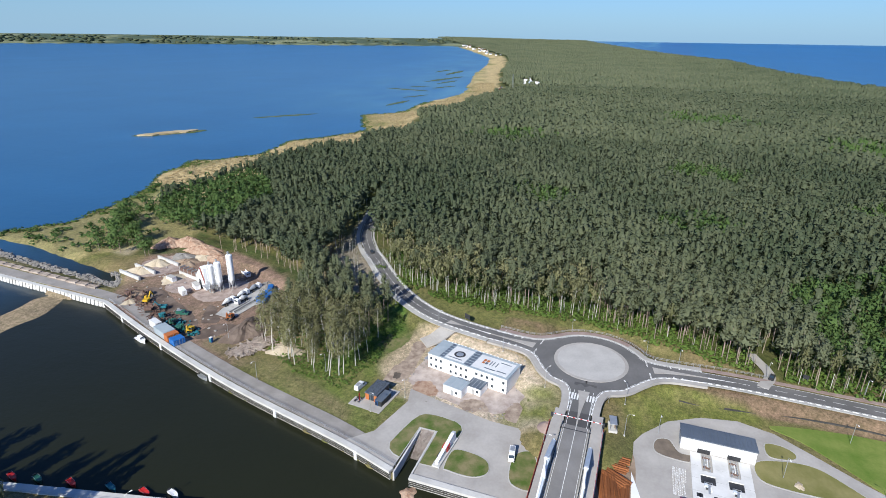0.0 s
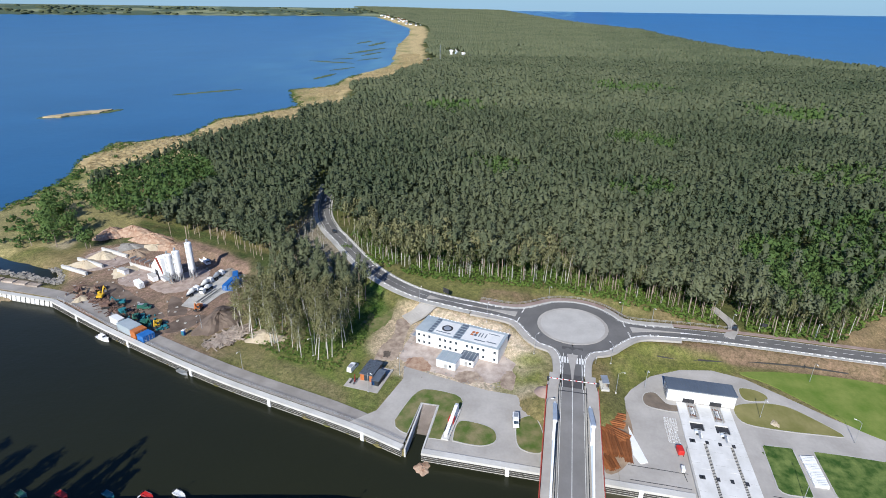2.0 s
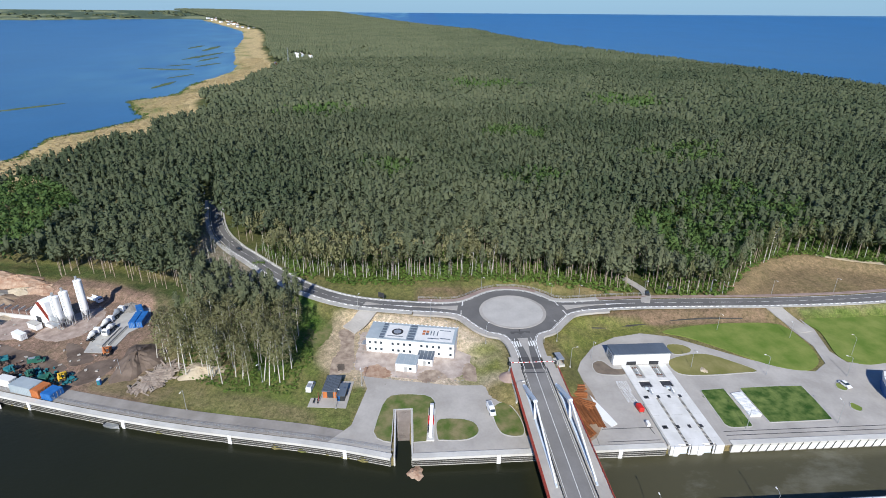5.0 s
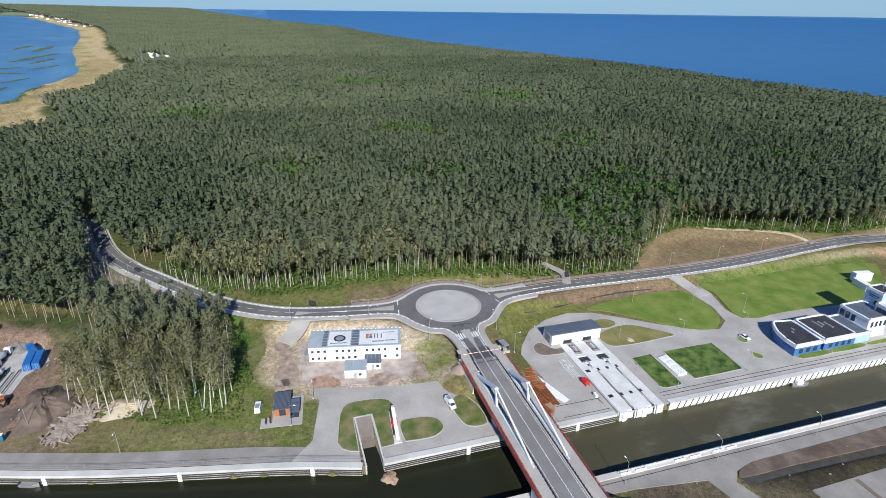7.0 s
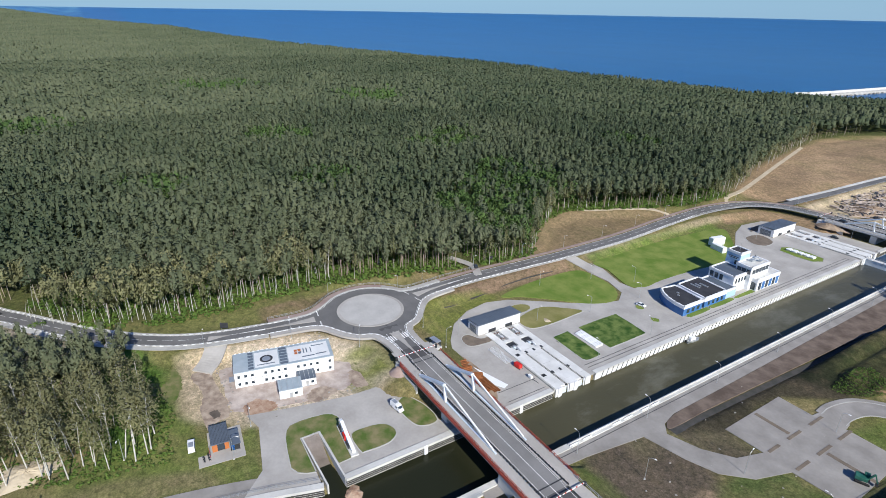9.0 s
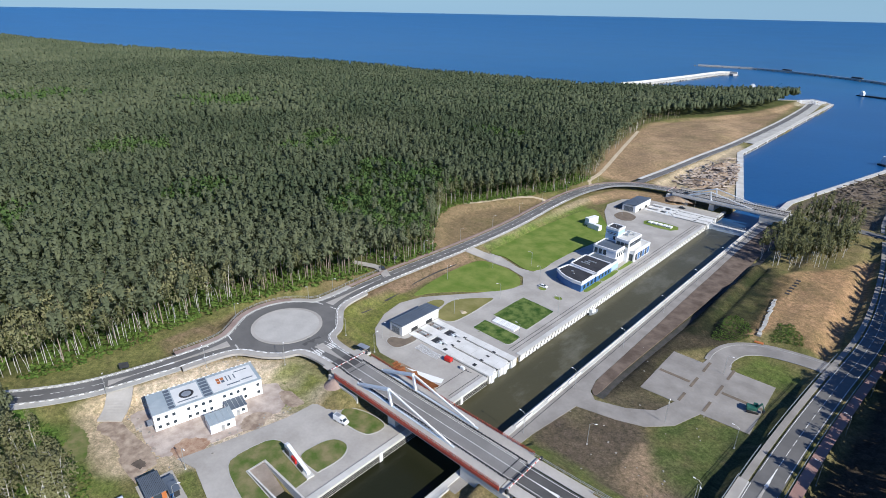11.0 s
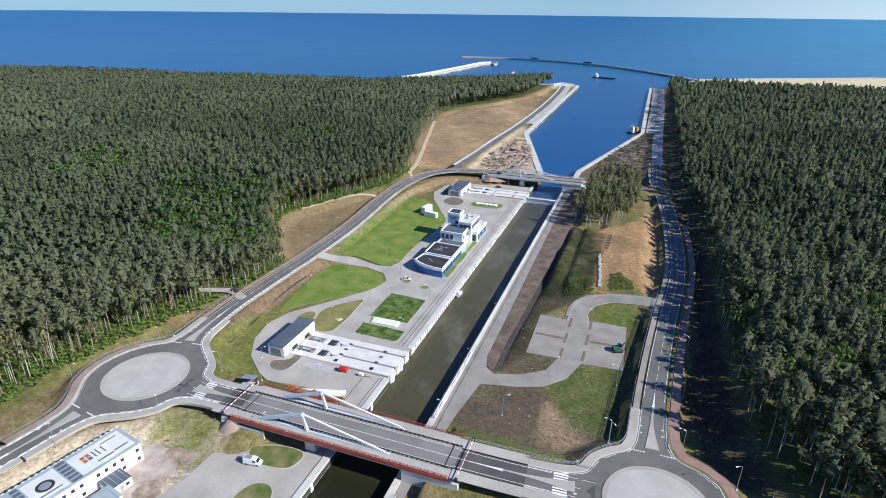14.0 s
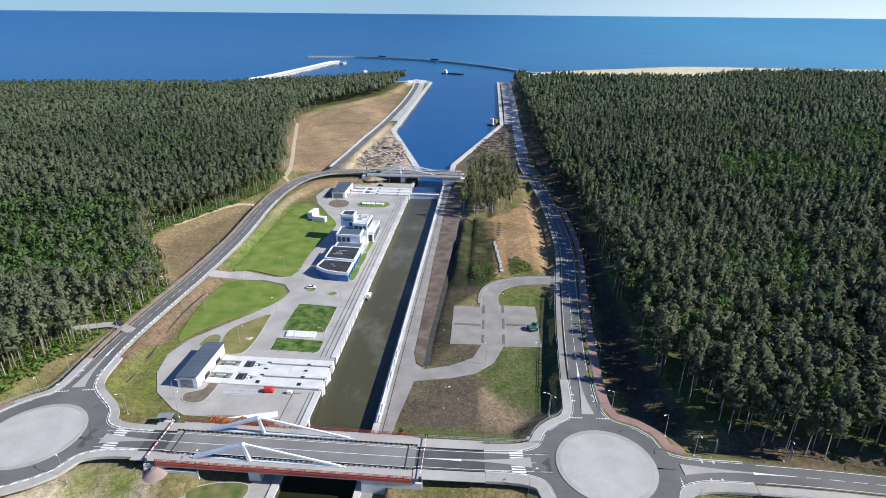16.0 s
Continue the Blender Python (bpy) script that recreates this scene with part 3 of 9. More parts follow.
    z = np.maximum(z, np.where(far > 0, LEVEL + 4 * far, -9))
    return z + rise(r)


def spread(*stops):
    """Grid lines: stops of (value, step from there on)."""
    out = [stops[0][0]]
    for (a, sa), (b, sb) in zip(stops, stops[1:]):
        v = a
        while v < b - 1e-6:
            k = (v - a) / (b - a)
            v = min(b, v + sa + (sb - sa) * k)
            out.append(v)
    return np.array(out)


def sheet(name, xs, ys, zs, colour, material):
    ny, nx = zs.shape
    me = bpy.data.meshes.new(name)
    me.vertices.add(nx * ny)
    gx, gy = np.meshgrid(xs, ys)
    me.vertices.foreach_set("co", np.stack([gx, gy, zs], -1).ravel())
    i = (np.arange(ny - 1)[:, None] * nx + np.arange(nx - 1)[None]).ravel()
    quads = np.stack([i, i + 1, i + 1 + nx, i + nx], -1)
    me.loops.add(quads.size)
    me.loops.foreach_set("vertex_index", quads.ravel().astype(np.int32))
    me.polygons.add(len(quads))
    me.polygons.foreach_set("loop_start", np.arange(0, quads.size, 4, dtype=np.int32))
    me.polygons.foreach_set("use_smooth", np.ones(len(quads), bool))
    at = me.attributes.new("cover", "FLOAT_COLOR", "POINT")
    at.data.foreach_set("color", np.concatenate([colour, np.ones((ny, nx, 1))], -1).ravel())
    me.update()
    me.materials.append(material)
    return new(name, me)


GX = spread((-5000, 120), (-1500, 40), (-420, 9), (-160, 2.8), (20, 1.5), (46, 1.5), (56, 2.8), (115, 3.0), (220, 8), (1000, 40), (5000, 140))
GY = spread((-5000, 120), (-900, 30), (-420, 5), (-320, 2.8), (330, 2.8), (640, 9), (1100, 12), (1700, 80), (5000, 140))
gx, gy = np.meshgrid(GX, GY)
gz = ground_z(gx, gy)


def blend(c, colour, w):
    return c + (np.array(colour) - c) * np.clip(w, 0, 1)[..., None]


def soft(poly, x, y, feather=6.0):
    """1 inside a polygon, falling to 0 outside it."""
    line = np.array([(*p, 0) for p in poly + poly[:1]])
    d, _ = near_line(line, x, y)
    return np.where(inside(poly, x, y), 1.0, np.clip(1 - d / feather, 0, 1))


def ground_colour(x, y, z):
    n1, n2 = wobble(x, y, 14, 5.0), wobble(x, y, 4.3, 7.0)
    c = np.zeros((*x.shape, 3)) + np.array((0.125, 0.130, 0.048))
    c = blend(c, (0.215, 0.168, 0.095), 0.5 + 0.7 * n1)
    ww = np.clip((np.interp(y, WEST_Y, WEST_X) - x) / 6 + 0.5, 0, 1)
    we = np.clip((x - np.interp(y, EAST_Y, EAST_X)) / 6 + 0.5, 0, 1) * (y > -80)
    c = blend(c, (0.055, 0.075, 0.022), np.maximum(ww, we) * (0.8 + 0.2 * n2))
    c = blend(c, (0.34, 0.30, 0.20), np.clip((x - 100) / 80, 0, 1) * np.clip((-70 - y) / 80, 0, 1) * 0.3)
    # sand beside the north-western road, on its bank and round the office
    for poly, col, f in (
        ([(-128, -92), (-120, -45), (-126, -5), (-118, 18), (-103, 30), (-97, -30), (-112, -75)], (0.150, 0.152, 0.058), 5),
        ([(-108, 95), (-131, 125), (-148, 165), (-138, 195), (-122, 222), (-112, 235), (-106, 190), (-104, 130)], (0.225, 0.165, 0.105), 5),
        ([(-118, 318), (-150, 400), (-170, 500), (-182, 580), (-120, 760), (-106, 890), (-92, 700), (-80, 450), (-80, 330)], (0.315, 0.218, 0.148), 8),
        ([(-95, -64), (-80, -68), (-50, -62), (-46, -30), (-48, -12), (-68, -10), (-80, -22), (-92, -38)], (0.52, 0.43, 0.37), 5),
        ([(-97, -75), (-86, -76), (-62, -79), (-52, -64), (-92, -60), (-98, -66)], (0.45, 0.36, 0.275), 4),
        ([(-132, -264), (-148, -256), (-140, -226), (-136, -203), (-130, -185), (-121, -163), (-116, -146), (-88, -146), (-50, -136), (-40, -138), (-64, -226), (-92, -246)], (0.235, 0.160, 0.135), 4),
        ([(-60, -134), (-80, -150), (-60, -112), (-46, -100)], (0.19, 0.165, 0.09), 5),
        ([(-91, 34), (-91.5, 114), (-84.5, 113), (-84, 62), (-80.5, 34)], (0.215, 0.148, 0.108), 1.5),
        ([(-90.5, 129), (-92, 200), (-94, 240), (-90, 262), (-90, 240), (-90.5, 180), (-88.5, 129)], (0.30, 0.24, 0.175), 1.5),
        ([(-92, 255), (-86, 285), (-64, 299), (-36, 299), (-36, 288), (-62, 288), (-78, 276), (-84, 250)], (0.27, 0.185, 0.125), 2),
        ([(52, 134), (60, 156), (70, 140), (78, 138), (80, 210), (78, 262), (66, 232), (50, 216), (46, 200), (50, 165)], (0.34, 0.215, 0.132), 3),
        ([(16, 24), (22, 46), (40, 50), (50, 40), (52, 17), (32, 14)], (0.105, 0.083, 0.068), 4),
        ([(22, 54), (34, 56), (46, 60), (44, 68), (30, 70), (22, 76)], (0.105, 0.086, 0.066), 3),
        # next two: dark weedy soil by the ditch, bank shade included in the colour
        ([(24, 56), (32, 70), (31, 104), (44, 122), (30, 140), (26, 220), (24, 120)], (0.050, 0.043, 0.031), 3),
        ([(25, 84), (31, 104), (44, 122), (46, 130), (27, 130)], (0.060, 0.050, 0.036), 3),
        ([(45, 15), (66, 15), (66, 34), (57, 40), (47, 36)], (0.135, 0.108, 0.080), 6),
        ([(46.5, 41), (47.5, 24), (55, 21.5), (62, 25), (57, 29), (51, 37)], (0.285, 0.205, 0.150), 3),
        # next two: brown soil, darkened further for the eastern trees' shadow
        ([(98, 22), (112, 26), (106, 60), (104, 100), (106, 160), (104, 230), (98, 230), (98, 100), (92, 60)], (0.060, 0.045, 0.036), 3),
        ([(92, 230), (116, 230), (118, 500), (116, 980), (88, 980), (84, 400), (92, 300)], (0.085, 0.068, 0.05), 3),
        ([(120, 12), (160, 10), (180, 6), (170, 14), (124, 24)], (0.11, 0.085, 0.062), 3),
        ([(-252, -180), (-200, -161), (-176, -148), (-156, -135), (-138, -119), (-124, -104), (-116, -112), (-122, -136), (-141, -150), (-169, -157), (-211, -168)], (0.27, 0.23, 0.19), 3),
        ([(-118, -275), (-150, -288), (-165, -316), (-140, -314), (-120, -294)], (0.42, 0.355, 0.27), 4),
        ([(-74, 325), (-14, 338), (-55, 500), (-72, 535)], (0.43, 0.345, 0.265), 4),
        ([(18, 340), (70, 330), (72, 540), (58, 535)], (0.13, 0.105, 0.085), 4),
        ([(-100, 900), (-66, 950), (-96, 1000), (-116, 990)], (0.38, 0.33, 0.27), 6),
    ):
        w = soft(poly, x, y, f)
        c = blend(c, col, w * (0.95 + 0.25 * n1 + 0.15 * n2))
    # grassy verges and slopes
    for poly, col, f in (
        ([(-88, 18), (-84, 55), (-78, 62), (-76, 40), (-60, 20), (-72, 14)], (0.16, 0.175, 0.05), 4),
        ([(-70, -10), (-50, -10), (-46, -24), (-56, -28), (-66, -22)], (0.17, 0.18, 0.06), 3),
        ([(-64, -82), (-58, -100), (-44, -118), (-36, -110), (-26, -72), (-40, -76)], (0.125, 0.155, 0.045), 5),
        ([(-168, -300), (-120, -268), (-146, -225), (-132, -185), (-118, -160), (-98, -150), (-100, -140), (-126, -148), (-142, -190), (-160, -235)], (0.062, 0.085, 0.030), 3),
        ([(-117, -40), (-120, -10), (-119, 12), (-109, 27), (-104, 31), (-108, 20), (-112, 0), (-108, -30), (-104, -42)], (0.200, 0.145, 0.098), 2),
        ([(-47, -63), (-43, -60.5), (-25, -66), (-26, -72), (-40, -76), (-38, -68)], (0.13, 0.152, 0.05), 2),
        ([(-29, -76), (-36, -100), (-45, -131), (-50, -129), (-43, -102), (-35, -80)], (0.175, 0.155, 0.085), 3),
        ([(-44, -132), (-52, -158), (-58, -156), (-50, -130)], (0.19, 0.155, 0.095), 3),
        ([(-112, -92), (-92, -84), (-70, -84), (-60, -100), (-80, -110)], (0.075, 0.15, 0.028), 6),
        ([(56, 33), (68, 32), (68, 70), (54, 67), (48, 55), (48, 47)], (0.080, 0.104, 0.036), 4),
        ([(20, 17.5), (33, 18.6), (56, 16.5), (60, 13), (34, 13.5), (22, 13)], (0.125, 0.150, 0.045), 1.5),
        # terraces: dark soil with the ridges' shade put into the colour
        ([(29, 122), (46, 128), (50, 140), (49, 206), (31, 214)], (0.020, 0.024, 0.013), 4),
        # lighter band between the slopes coloured as shaded
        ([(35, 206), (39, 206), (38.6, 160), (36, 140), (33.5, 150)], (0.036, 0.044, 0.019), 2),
        ([(55, 106), (74, 106), (74, 119), (60, 119)], (0.11, 0.15, 0.04), 2),
        ([(-89.5, 130), (-91, 190), (-89, 240), (-82, 236), (-84, 180), (-82, 130)], (0.13, 0.175, 0.045), 2),
        # foot of the road bank: dark grass with the bank's shadow painted in
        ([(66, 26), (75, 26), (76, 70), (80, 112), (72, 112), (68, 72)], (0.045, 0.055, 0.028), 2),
    ):
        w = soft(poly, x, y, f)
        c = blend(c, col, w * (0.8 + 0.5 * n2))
    # mown strips of the sandy field
    u, v = np.floor((x * 0.82 + y * 0.57) / 34), np.floor((-x * 0.57 + y * 0.82) / 62)
    patch = np.sin(u * 12.9 + v * 78.2) * 43.7
    patch = (patch - np.floor(patch)) - 0.5
    c = c * (1 + 0.42 * patch * soft([(-124, 330), (-150, 420), (-150, 560), (-120, 760), (-96, 880), (-86, 700), (-86, 340)], x, y, 5))[..., None]
    # reed belt along the lagoon, wet sedge at its edge
    s = shore_gap(x, y)
    belt = np.interp(x, (-2500, -1400, -990, -780, -600, -360, -250, -150, 0), (96, 92, 104, 100, 86, 128, 80, 115, 115))
    reed = (x < 30) * np.clip((belt - s) / 12, 0, 1) * (s > -30)
    c = blend(c, (0.50, 0.385, 0.225), reed * 0.95)
    c = blend(c, (0.165, 0.165, 0.075), reed * np.clip((x + 260) / 60, 0, 1) * 0.75)
    c = blend(c, (0.13, 0.17, 0.05), reed * np.clip(0.4 + 1.3 * wobble(x, y, 33, 3.0) - s / 60, 0, 1) * 0.8)
    beach = np.clip((46 - coast_gap(x, y)) / 8, 0, 1) * (y > 0)
    beach = np.where(x > 110, np.clip((np.interp(x, (110, 200, 400, 640), (230, 280, 400, 320)) - coast_gap(x, y)) / 10, 0, 1) * (y > 900), beach)
    c = blend(c, (0.60, 0.52, 0.40), beach)
    mud = np.hypot((x + 44) / 34, (y + 262) / 16) < 1.2
    c = blend(c, (0.28, 0.22, 0.16), mud * 1.0)
    r = np.hypot(x - 90, y + 50)
    c = blend(c, (0.06, 0.085, 0.035), np.clip((r - 2100) / 200, 0, 1) * (1 - reed) * (1 - beach))
    far = (r > 4100) & (x < -300) & (y < 0.30 * x)
    fields = np.where(wobble(x, y, 130, 2.0) > 0.15, 1.0, 0.0)
    c = blend(c, (0.07, 0.10, 0.07), far * 1.0)
    c = blend(c, (0.24, 0.26, 0.17), far * fields * 0.8)
    return c


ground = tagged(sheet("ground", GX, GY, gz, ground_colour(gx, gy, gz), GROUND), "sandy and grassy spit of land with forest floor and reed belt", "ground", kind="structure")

# one water sheet: canal, lagoon, harbour and sea
WX = spread((-4990, 90), (-2600, 40), (-900, 32), (-160, 9), (90, 9), (1200, 80), (4990, 120))
WY = spread((-4990, 120), (-1000, 40), (-460, 20), (360, 8), (1100, 25), (4990, 120))
wx, wy = np.meshgrid(WX, WY)
wc = np.zeros((*wx.shape, 3)) + np.array((0.012, 0.075, 0.210))
lagoon = np.clip((-wy + wx * 0.12 - 150) / 120, 0, 1)
wc = blend(wc, (0.026, 0.105, 0.225), lagoon)
shoal = np.clip(1 + shore_gap(wx, wy) / 420, 0, 1) * np.clip((-700 - wx) / 300, 0, 1) * (wy < 0)
wc = blend(wc, (0.085, 0.215, 0.300), shoal * np.clip(0.45 + 0.9 * wobble(wx, wy * 2.2, 75, 1.3), 0, 1))
sea = np.clip((wy - 1000) / 400, 0, 1) + (wx < -300) * (wy > 200)
wc = blend(wc, (0.003, 0.080, 0.215), sea)
# sun-side glare on the eastern sea, blended into its base colour
wc = blend(wc, (0.045, 0.240, 0.380), sea * np.clip((wx + 300) / 1500, 0, 1))
brown = np.clip((300 - wy) / 60, 0, 1) * np.clip((wy + 420) / 160, 0, 1) * (np.abs(wx) < 130)
wc = blend(wc, (0.016, 0.018, 0.009), brown)
wc = blend(wc, (0.078, 0.073, 0.042), brown * np.clip((wy + 10) / 30, 0, 1))
water = tagged(sheet("water", WX, WY, LEVEL + rise(np.hypot(wx - 90, wy + 50)), wc, WATER), "olive brown canal water opening into blue lagoon and sea", "water", kind="structure")

# low reed islands and weed banks standing in the lagoon
SEDGE = surface("wet_sedge", (0.075, 0.110, 0.040), (0.150, 0.170, 0.070), 0.05, 0.6, 0.95, bump=0.6, spec=0.1)
REED_BED = surface("dry_reed_bed", (0.36, 0.285, 0.165), (0.52, 0.415, 0.26), 0.04, 0.5, 0.95, bump=0.6, spec=0.1)
ISLETS = ((-438, -622, -516, -570, 12, True), (-643, -592, -731, -528, 6, False), (-890, -474, -990, -470, 6, False), (-1234, -640, -1205, -510, 9, False), (-1290, -600, -1340, -560, 8, False), (-1467, -627, -1740, -599, 11, False), (-1420, -570, -1560, -560, 8, False), (-1280, -530, -1380, -500, 7, False), (-1800, -680, -2050, -700, 12, False), (-1040, -505, -1120, -478, 5, False), (-1900, -760, -2150, -770, 10, False))
for i, (xa, ya, xb, yb, half, dry) in enumerate(ISLETS):
    length = math.hypot(xb - xa, yb - ya)
    ux, uy = (xb - xa) / length, (yb - ya) / length
    outline = []
    for k in range(56):
        a = 2 * math.pi * k / 56
        r = 1 + 0.16 * math.sin(5 * a + i) + 0.12 * math.sin(11 * a + 2.3 * i) + 0.08 * math.sin(17 * a + 3.1 * i)
        along_, across = math.cos(a) * length / 2 * (0.9 + 0.1 * r), math.sin(a) * half * r
        outline.append(((xa + xb) / 2 + ux * along_ - uy * across, (ya + yb) / 2 + uy * along_ + ux * across))
    top = LEVEL + float(rise(math.hypot(xa - 90, ya + 50)))
    slab("reed_island", outline, top - 1.5, top + 0.25, SEDGE, "low green weed bank in the lagoon", "island")
    if dry:
        inner = [((xa + xb) / 2 + (px - (xa + xb) / 2) * 0.86 - 3 * ux, (ya + yb) / 2 + (py - (ya + yb) / 2) * 0.72 - 3 * uy) for px, py in outline]
        slab("reed_bed", inner, top, top + 1.6, REED_BED, "tall straw coloured reeds on the island", "reeds")

# ---- roads ----


def cut(line, axis, lo, hi):
    """The stretch of a line between two values of one coordinate."""
    return line[(line[:, axis] > lo) & (line[:, axis] < hi)]


ribbon("road", cut(LINE_SW, 0, -258, 99), -3.6, 3.6, 0.0, ASPHALT, "grey asphalt road curving away into the forest", "road")
ribbon("road", LINE_NW, -3.7, 3.7, 0.0, ASPHALT, "grey asphalt road running along the lock", "road")
ribbon("road", LINE_BR_W, -4.0, 4.0, 0.0, ASPHALT_NEW, "dark asphalt approach to the canal bridge", "road")
ribbon("road", LINE_BR_E, -4.0, 4.0, 0.0, ASPHALT_NEW, "dark asphalt approach to the canal bridge", "road")
ribbon("road", LINE_NE, -3.7, 3.7, 0.0, ASPHALT, "grey asphalt road under the shade of the eastern wood", "road")
ribbon("road", LINE_E, -3.9, 3.9, 0.0, ASPHALT, "grey asphalt road leading away beside the wood", "road")
ribbon("road", LINE_YARD, -3.7, 3.7, 0.1, PAVING, "pale paved drive from the road down to the yard", "road", 0.5)
ribbon("road", LINE_DRIVE, -3.6, 3.6, 0.0, PAVING_OLD, "pale paved drive bending up to the road", "road")
ribbon("kerb", LINE_DRIVE, 3.6, 3.9, 0.08, CONCRETE_OLD, "pale concrete kerb of the drive", "kerb")
ribbon("kerb", LINE_DRIVE, -3.9, -3.6, 0.08, CONCRETE_OLD, "pale concrete kerb of the drive", "kerb")
ribbon("pavement", LINE_DRIVE, 3.9, 5.6, 0.06, PAVING_OLD, "concrete footpath beside the drive", "pavement")
ribbon("road", LINE_NBR_E, -4.0, 4.0, 0.0, ASPHALT, "asphalt approach to the far canal bridge", "road")
ribbon("pavement", LINE_HW[8:], 3.4, 6.2, 0.05, CONCRETE, "pale concrete footpath beside the harbour road", "pavement")
ribbon("pavement", cut(LINE_HE, 1, 545, 980), 3.8, 12.5, 0.03, PAVING, "pale concrete strip along the harbour quay", "pavement")
ribbon("pavement", cut(LINE_HW, 1, 550, 940), -13.2, -3.6, 0.04, CONCRETE_OLD, "pale concrete service strip along the harbour", "pavement")
ribbon("road", LINE_HW, -3.0, 3.0, 0.0, ASPHALT, "narrow asphalt road to the harbour", "road")
ribbon("road", LINE_HE, -6.0, 3.5, 0.0, CONCRETE_OLD, "pale worn works road along the harbour", "road")
ribbon("track", LINE_TRACK, -2.0, 2.0, 0.1, PAVING, "short pale concrete turning into the wood", "road")
# footpaths, verge strips and kerbs beside the roads
ribbon("pavement", cut(LINE_NW, 1, 41, 999), 4.8, 6.8, 0.02, PATH_PINK, "pinkish paved path beside the road", "pavement")
ribbon("pavement", cut(LINE_NW, 1, 41, 999), -5.4, -4.2, 0.03, CONCRETE_OLD, "narrow concrete verge of the road", "pavement")
ribbon("pavement", cut(cut(LINE_SW, 1, -999, -41), 0, -258, 99), -6.6, -4.2, 0.02, CONCRETE_OLD, "concrete footpath beside the road", "pavement")
ribbon("pavement", cut(cut(LINE_SW, 1, -999, -41), 0, -258, 99), 4.0, 5.0, 0.02, CONCRETE_OLD, "narrow concrete verge of the road", "pavement")
ribbon("pavement", cut(LINE_BR_W, 0, -55, 99), -8.0, -4.4, 0.12, PAVING, "concrete footpath to the bridge", "pavement")
ribbon("pavement", cut(LINE_BR_W, 0, -55, 99), 4.4, 8.0, 0.12, PAVING, "concrete footpath to the bridge", "pavement")
ribbon("pavement", cut(LINE_BR_E, 0, -99, 47.5), -8.0, -4.4, 0.12, PAVING, "concrete footpath to the bridge", "pavement")
ribbon("pavement", cut(LINE_BR_E, 0, -99, 47.5), 4.4, 8.0, 0.12, PAVING, "concrete footpath to the bridge", "pavement")
ribbon("pavement", cut(LINE_NE, 1, 43, 999), 4.3, 6.3, 0.08, PAVING_OLD, "concrete footpath beside the road", "pavement")
ribbon("pavement", cut(LINE_NE, 1, 43, 240), -8.4, -5.4, 0.02, RED_PATH, "red paver cycle path beside the road", "pavement")
ribbon("pavement", cut(LINE_E, 0, 121, 999), -8.0, -4.6, 0.08, PAVING, "concrete footpath beside the road", "pavement")


def ring(name, c, r0, r1, lift, material, label, category, a0=0.0, a1=360.0, thick=0.25):
    n = max(8, int((a1 - a0) / 5))
    line = np.array([(c[0] + r1 * math.cos(radians(a)), c[1] + r1 * math.sin(radians(a)), c[2]) for a in np.linspace(a0, a1, n + 1)])
    return ribbon(name, line, 0.0, r1 - r0, lift, material, label, category, thick)


for c in (RB_W, RB_E):
    ring("road", c, RB_R, RB_R + 5.9, 0.03, ASPHALT, "dark asphalt ring of the roundabout", "road")
    island = [(c[0] + RB_R * math.cos(a), c[1] + RB_R * math.sin(a)) for a in np.linspace(0, 2 * math.pi, 65)[:-1]]
    slab("roundabout_island", island, c[2] - 0.2, c[2] + 0.18, ISLAND, "round pale stone-paved roundabout island", "roundabout")
    ring("kerb", c, RB_R - 1.3, RB_R + 0.05, 0.2, PAVING, "pale stone kerb round the island", "kerb", thick=0.3)


def spline(pts, n=10):
    """An open smooth line with n steps between neighbouring points."""
    p = np.array(pts, float)
    p = np.vstack([2 * p[0] - p[1], p, 2 * p[-1] - p[-2]])
    u = (np.arange(n) / n)[:, None]
    out = [0.5 * (2 * p[i] + (p[i + 1] - p[i - 1]) * u + (2 * p[i - 1] - 5 * p[i] + 4 * p[i + 1] - p[i + 2]) * u ** 2 + (3 * p[i] - p[i - 1] - 3 * p[i + 1] + p[i + 2]) * u ** 3) for i in range(1, len(p) - 2)]
    return np.vstack(out + [p[-2:-1]])


def walked(line, s):
    """The place on a line after s metres, and its direction."""
    d = np.r_[0, np.cumsum(np.linalg.norm(np.diff(line[:, :2], axis=0), axis=1))]
    p, q = (np.array([np.interp(v, d, line[:, i]) for i in range(3)]) for v in (s, s + 0.5))
    t = (q - p)[:2]
    return p, t / np.linalg.norm(t)


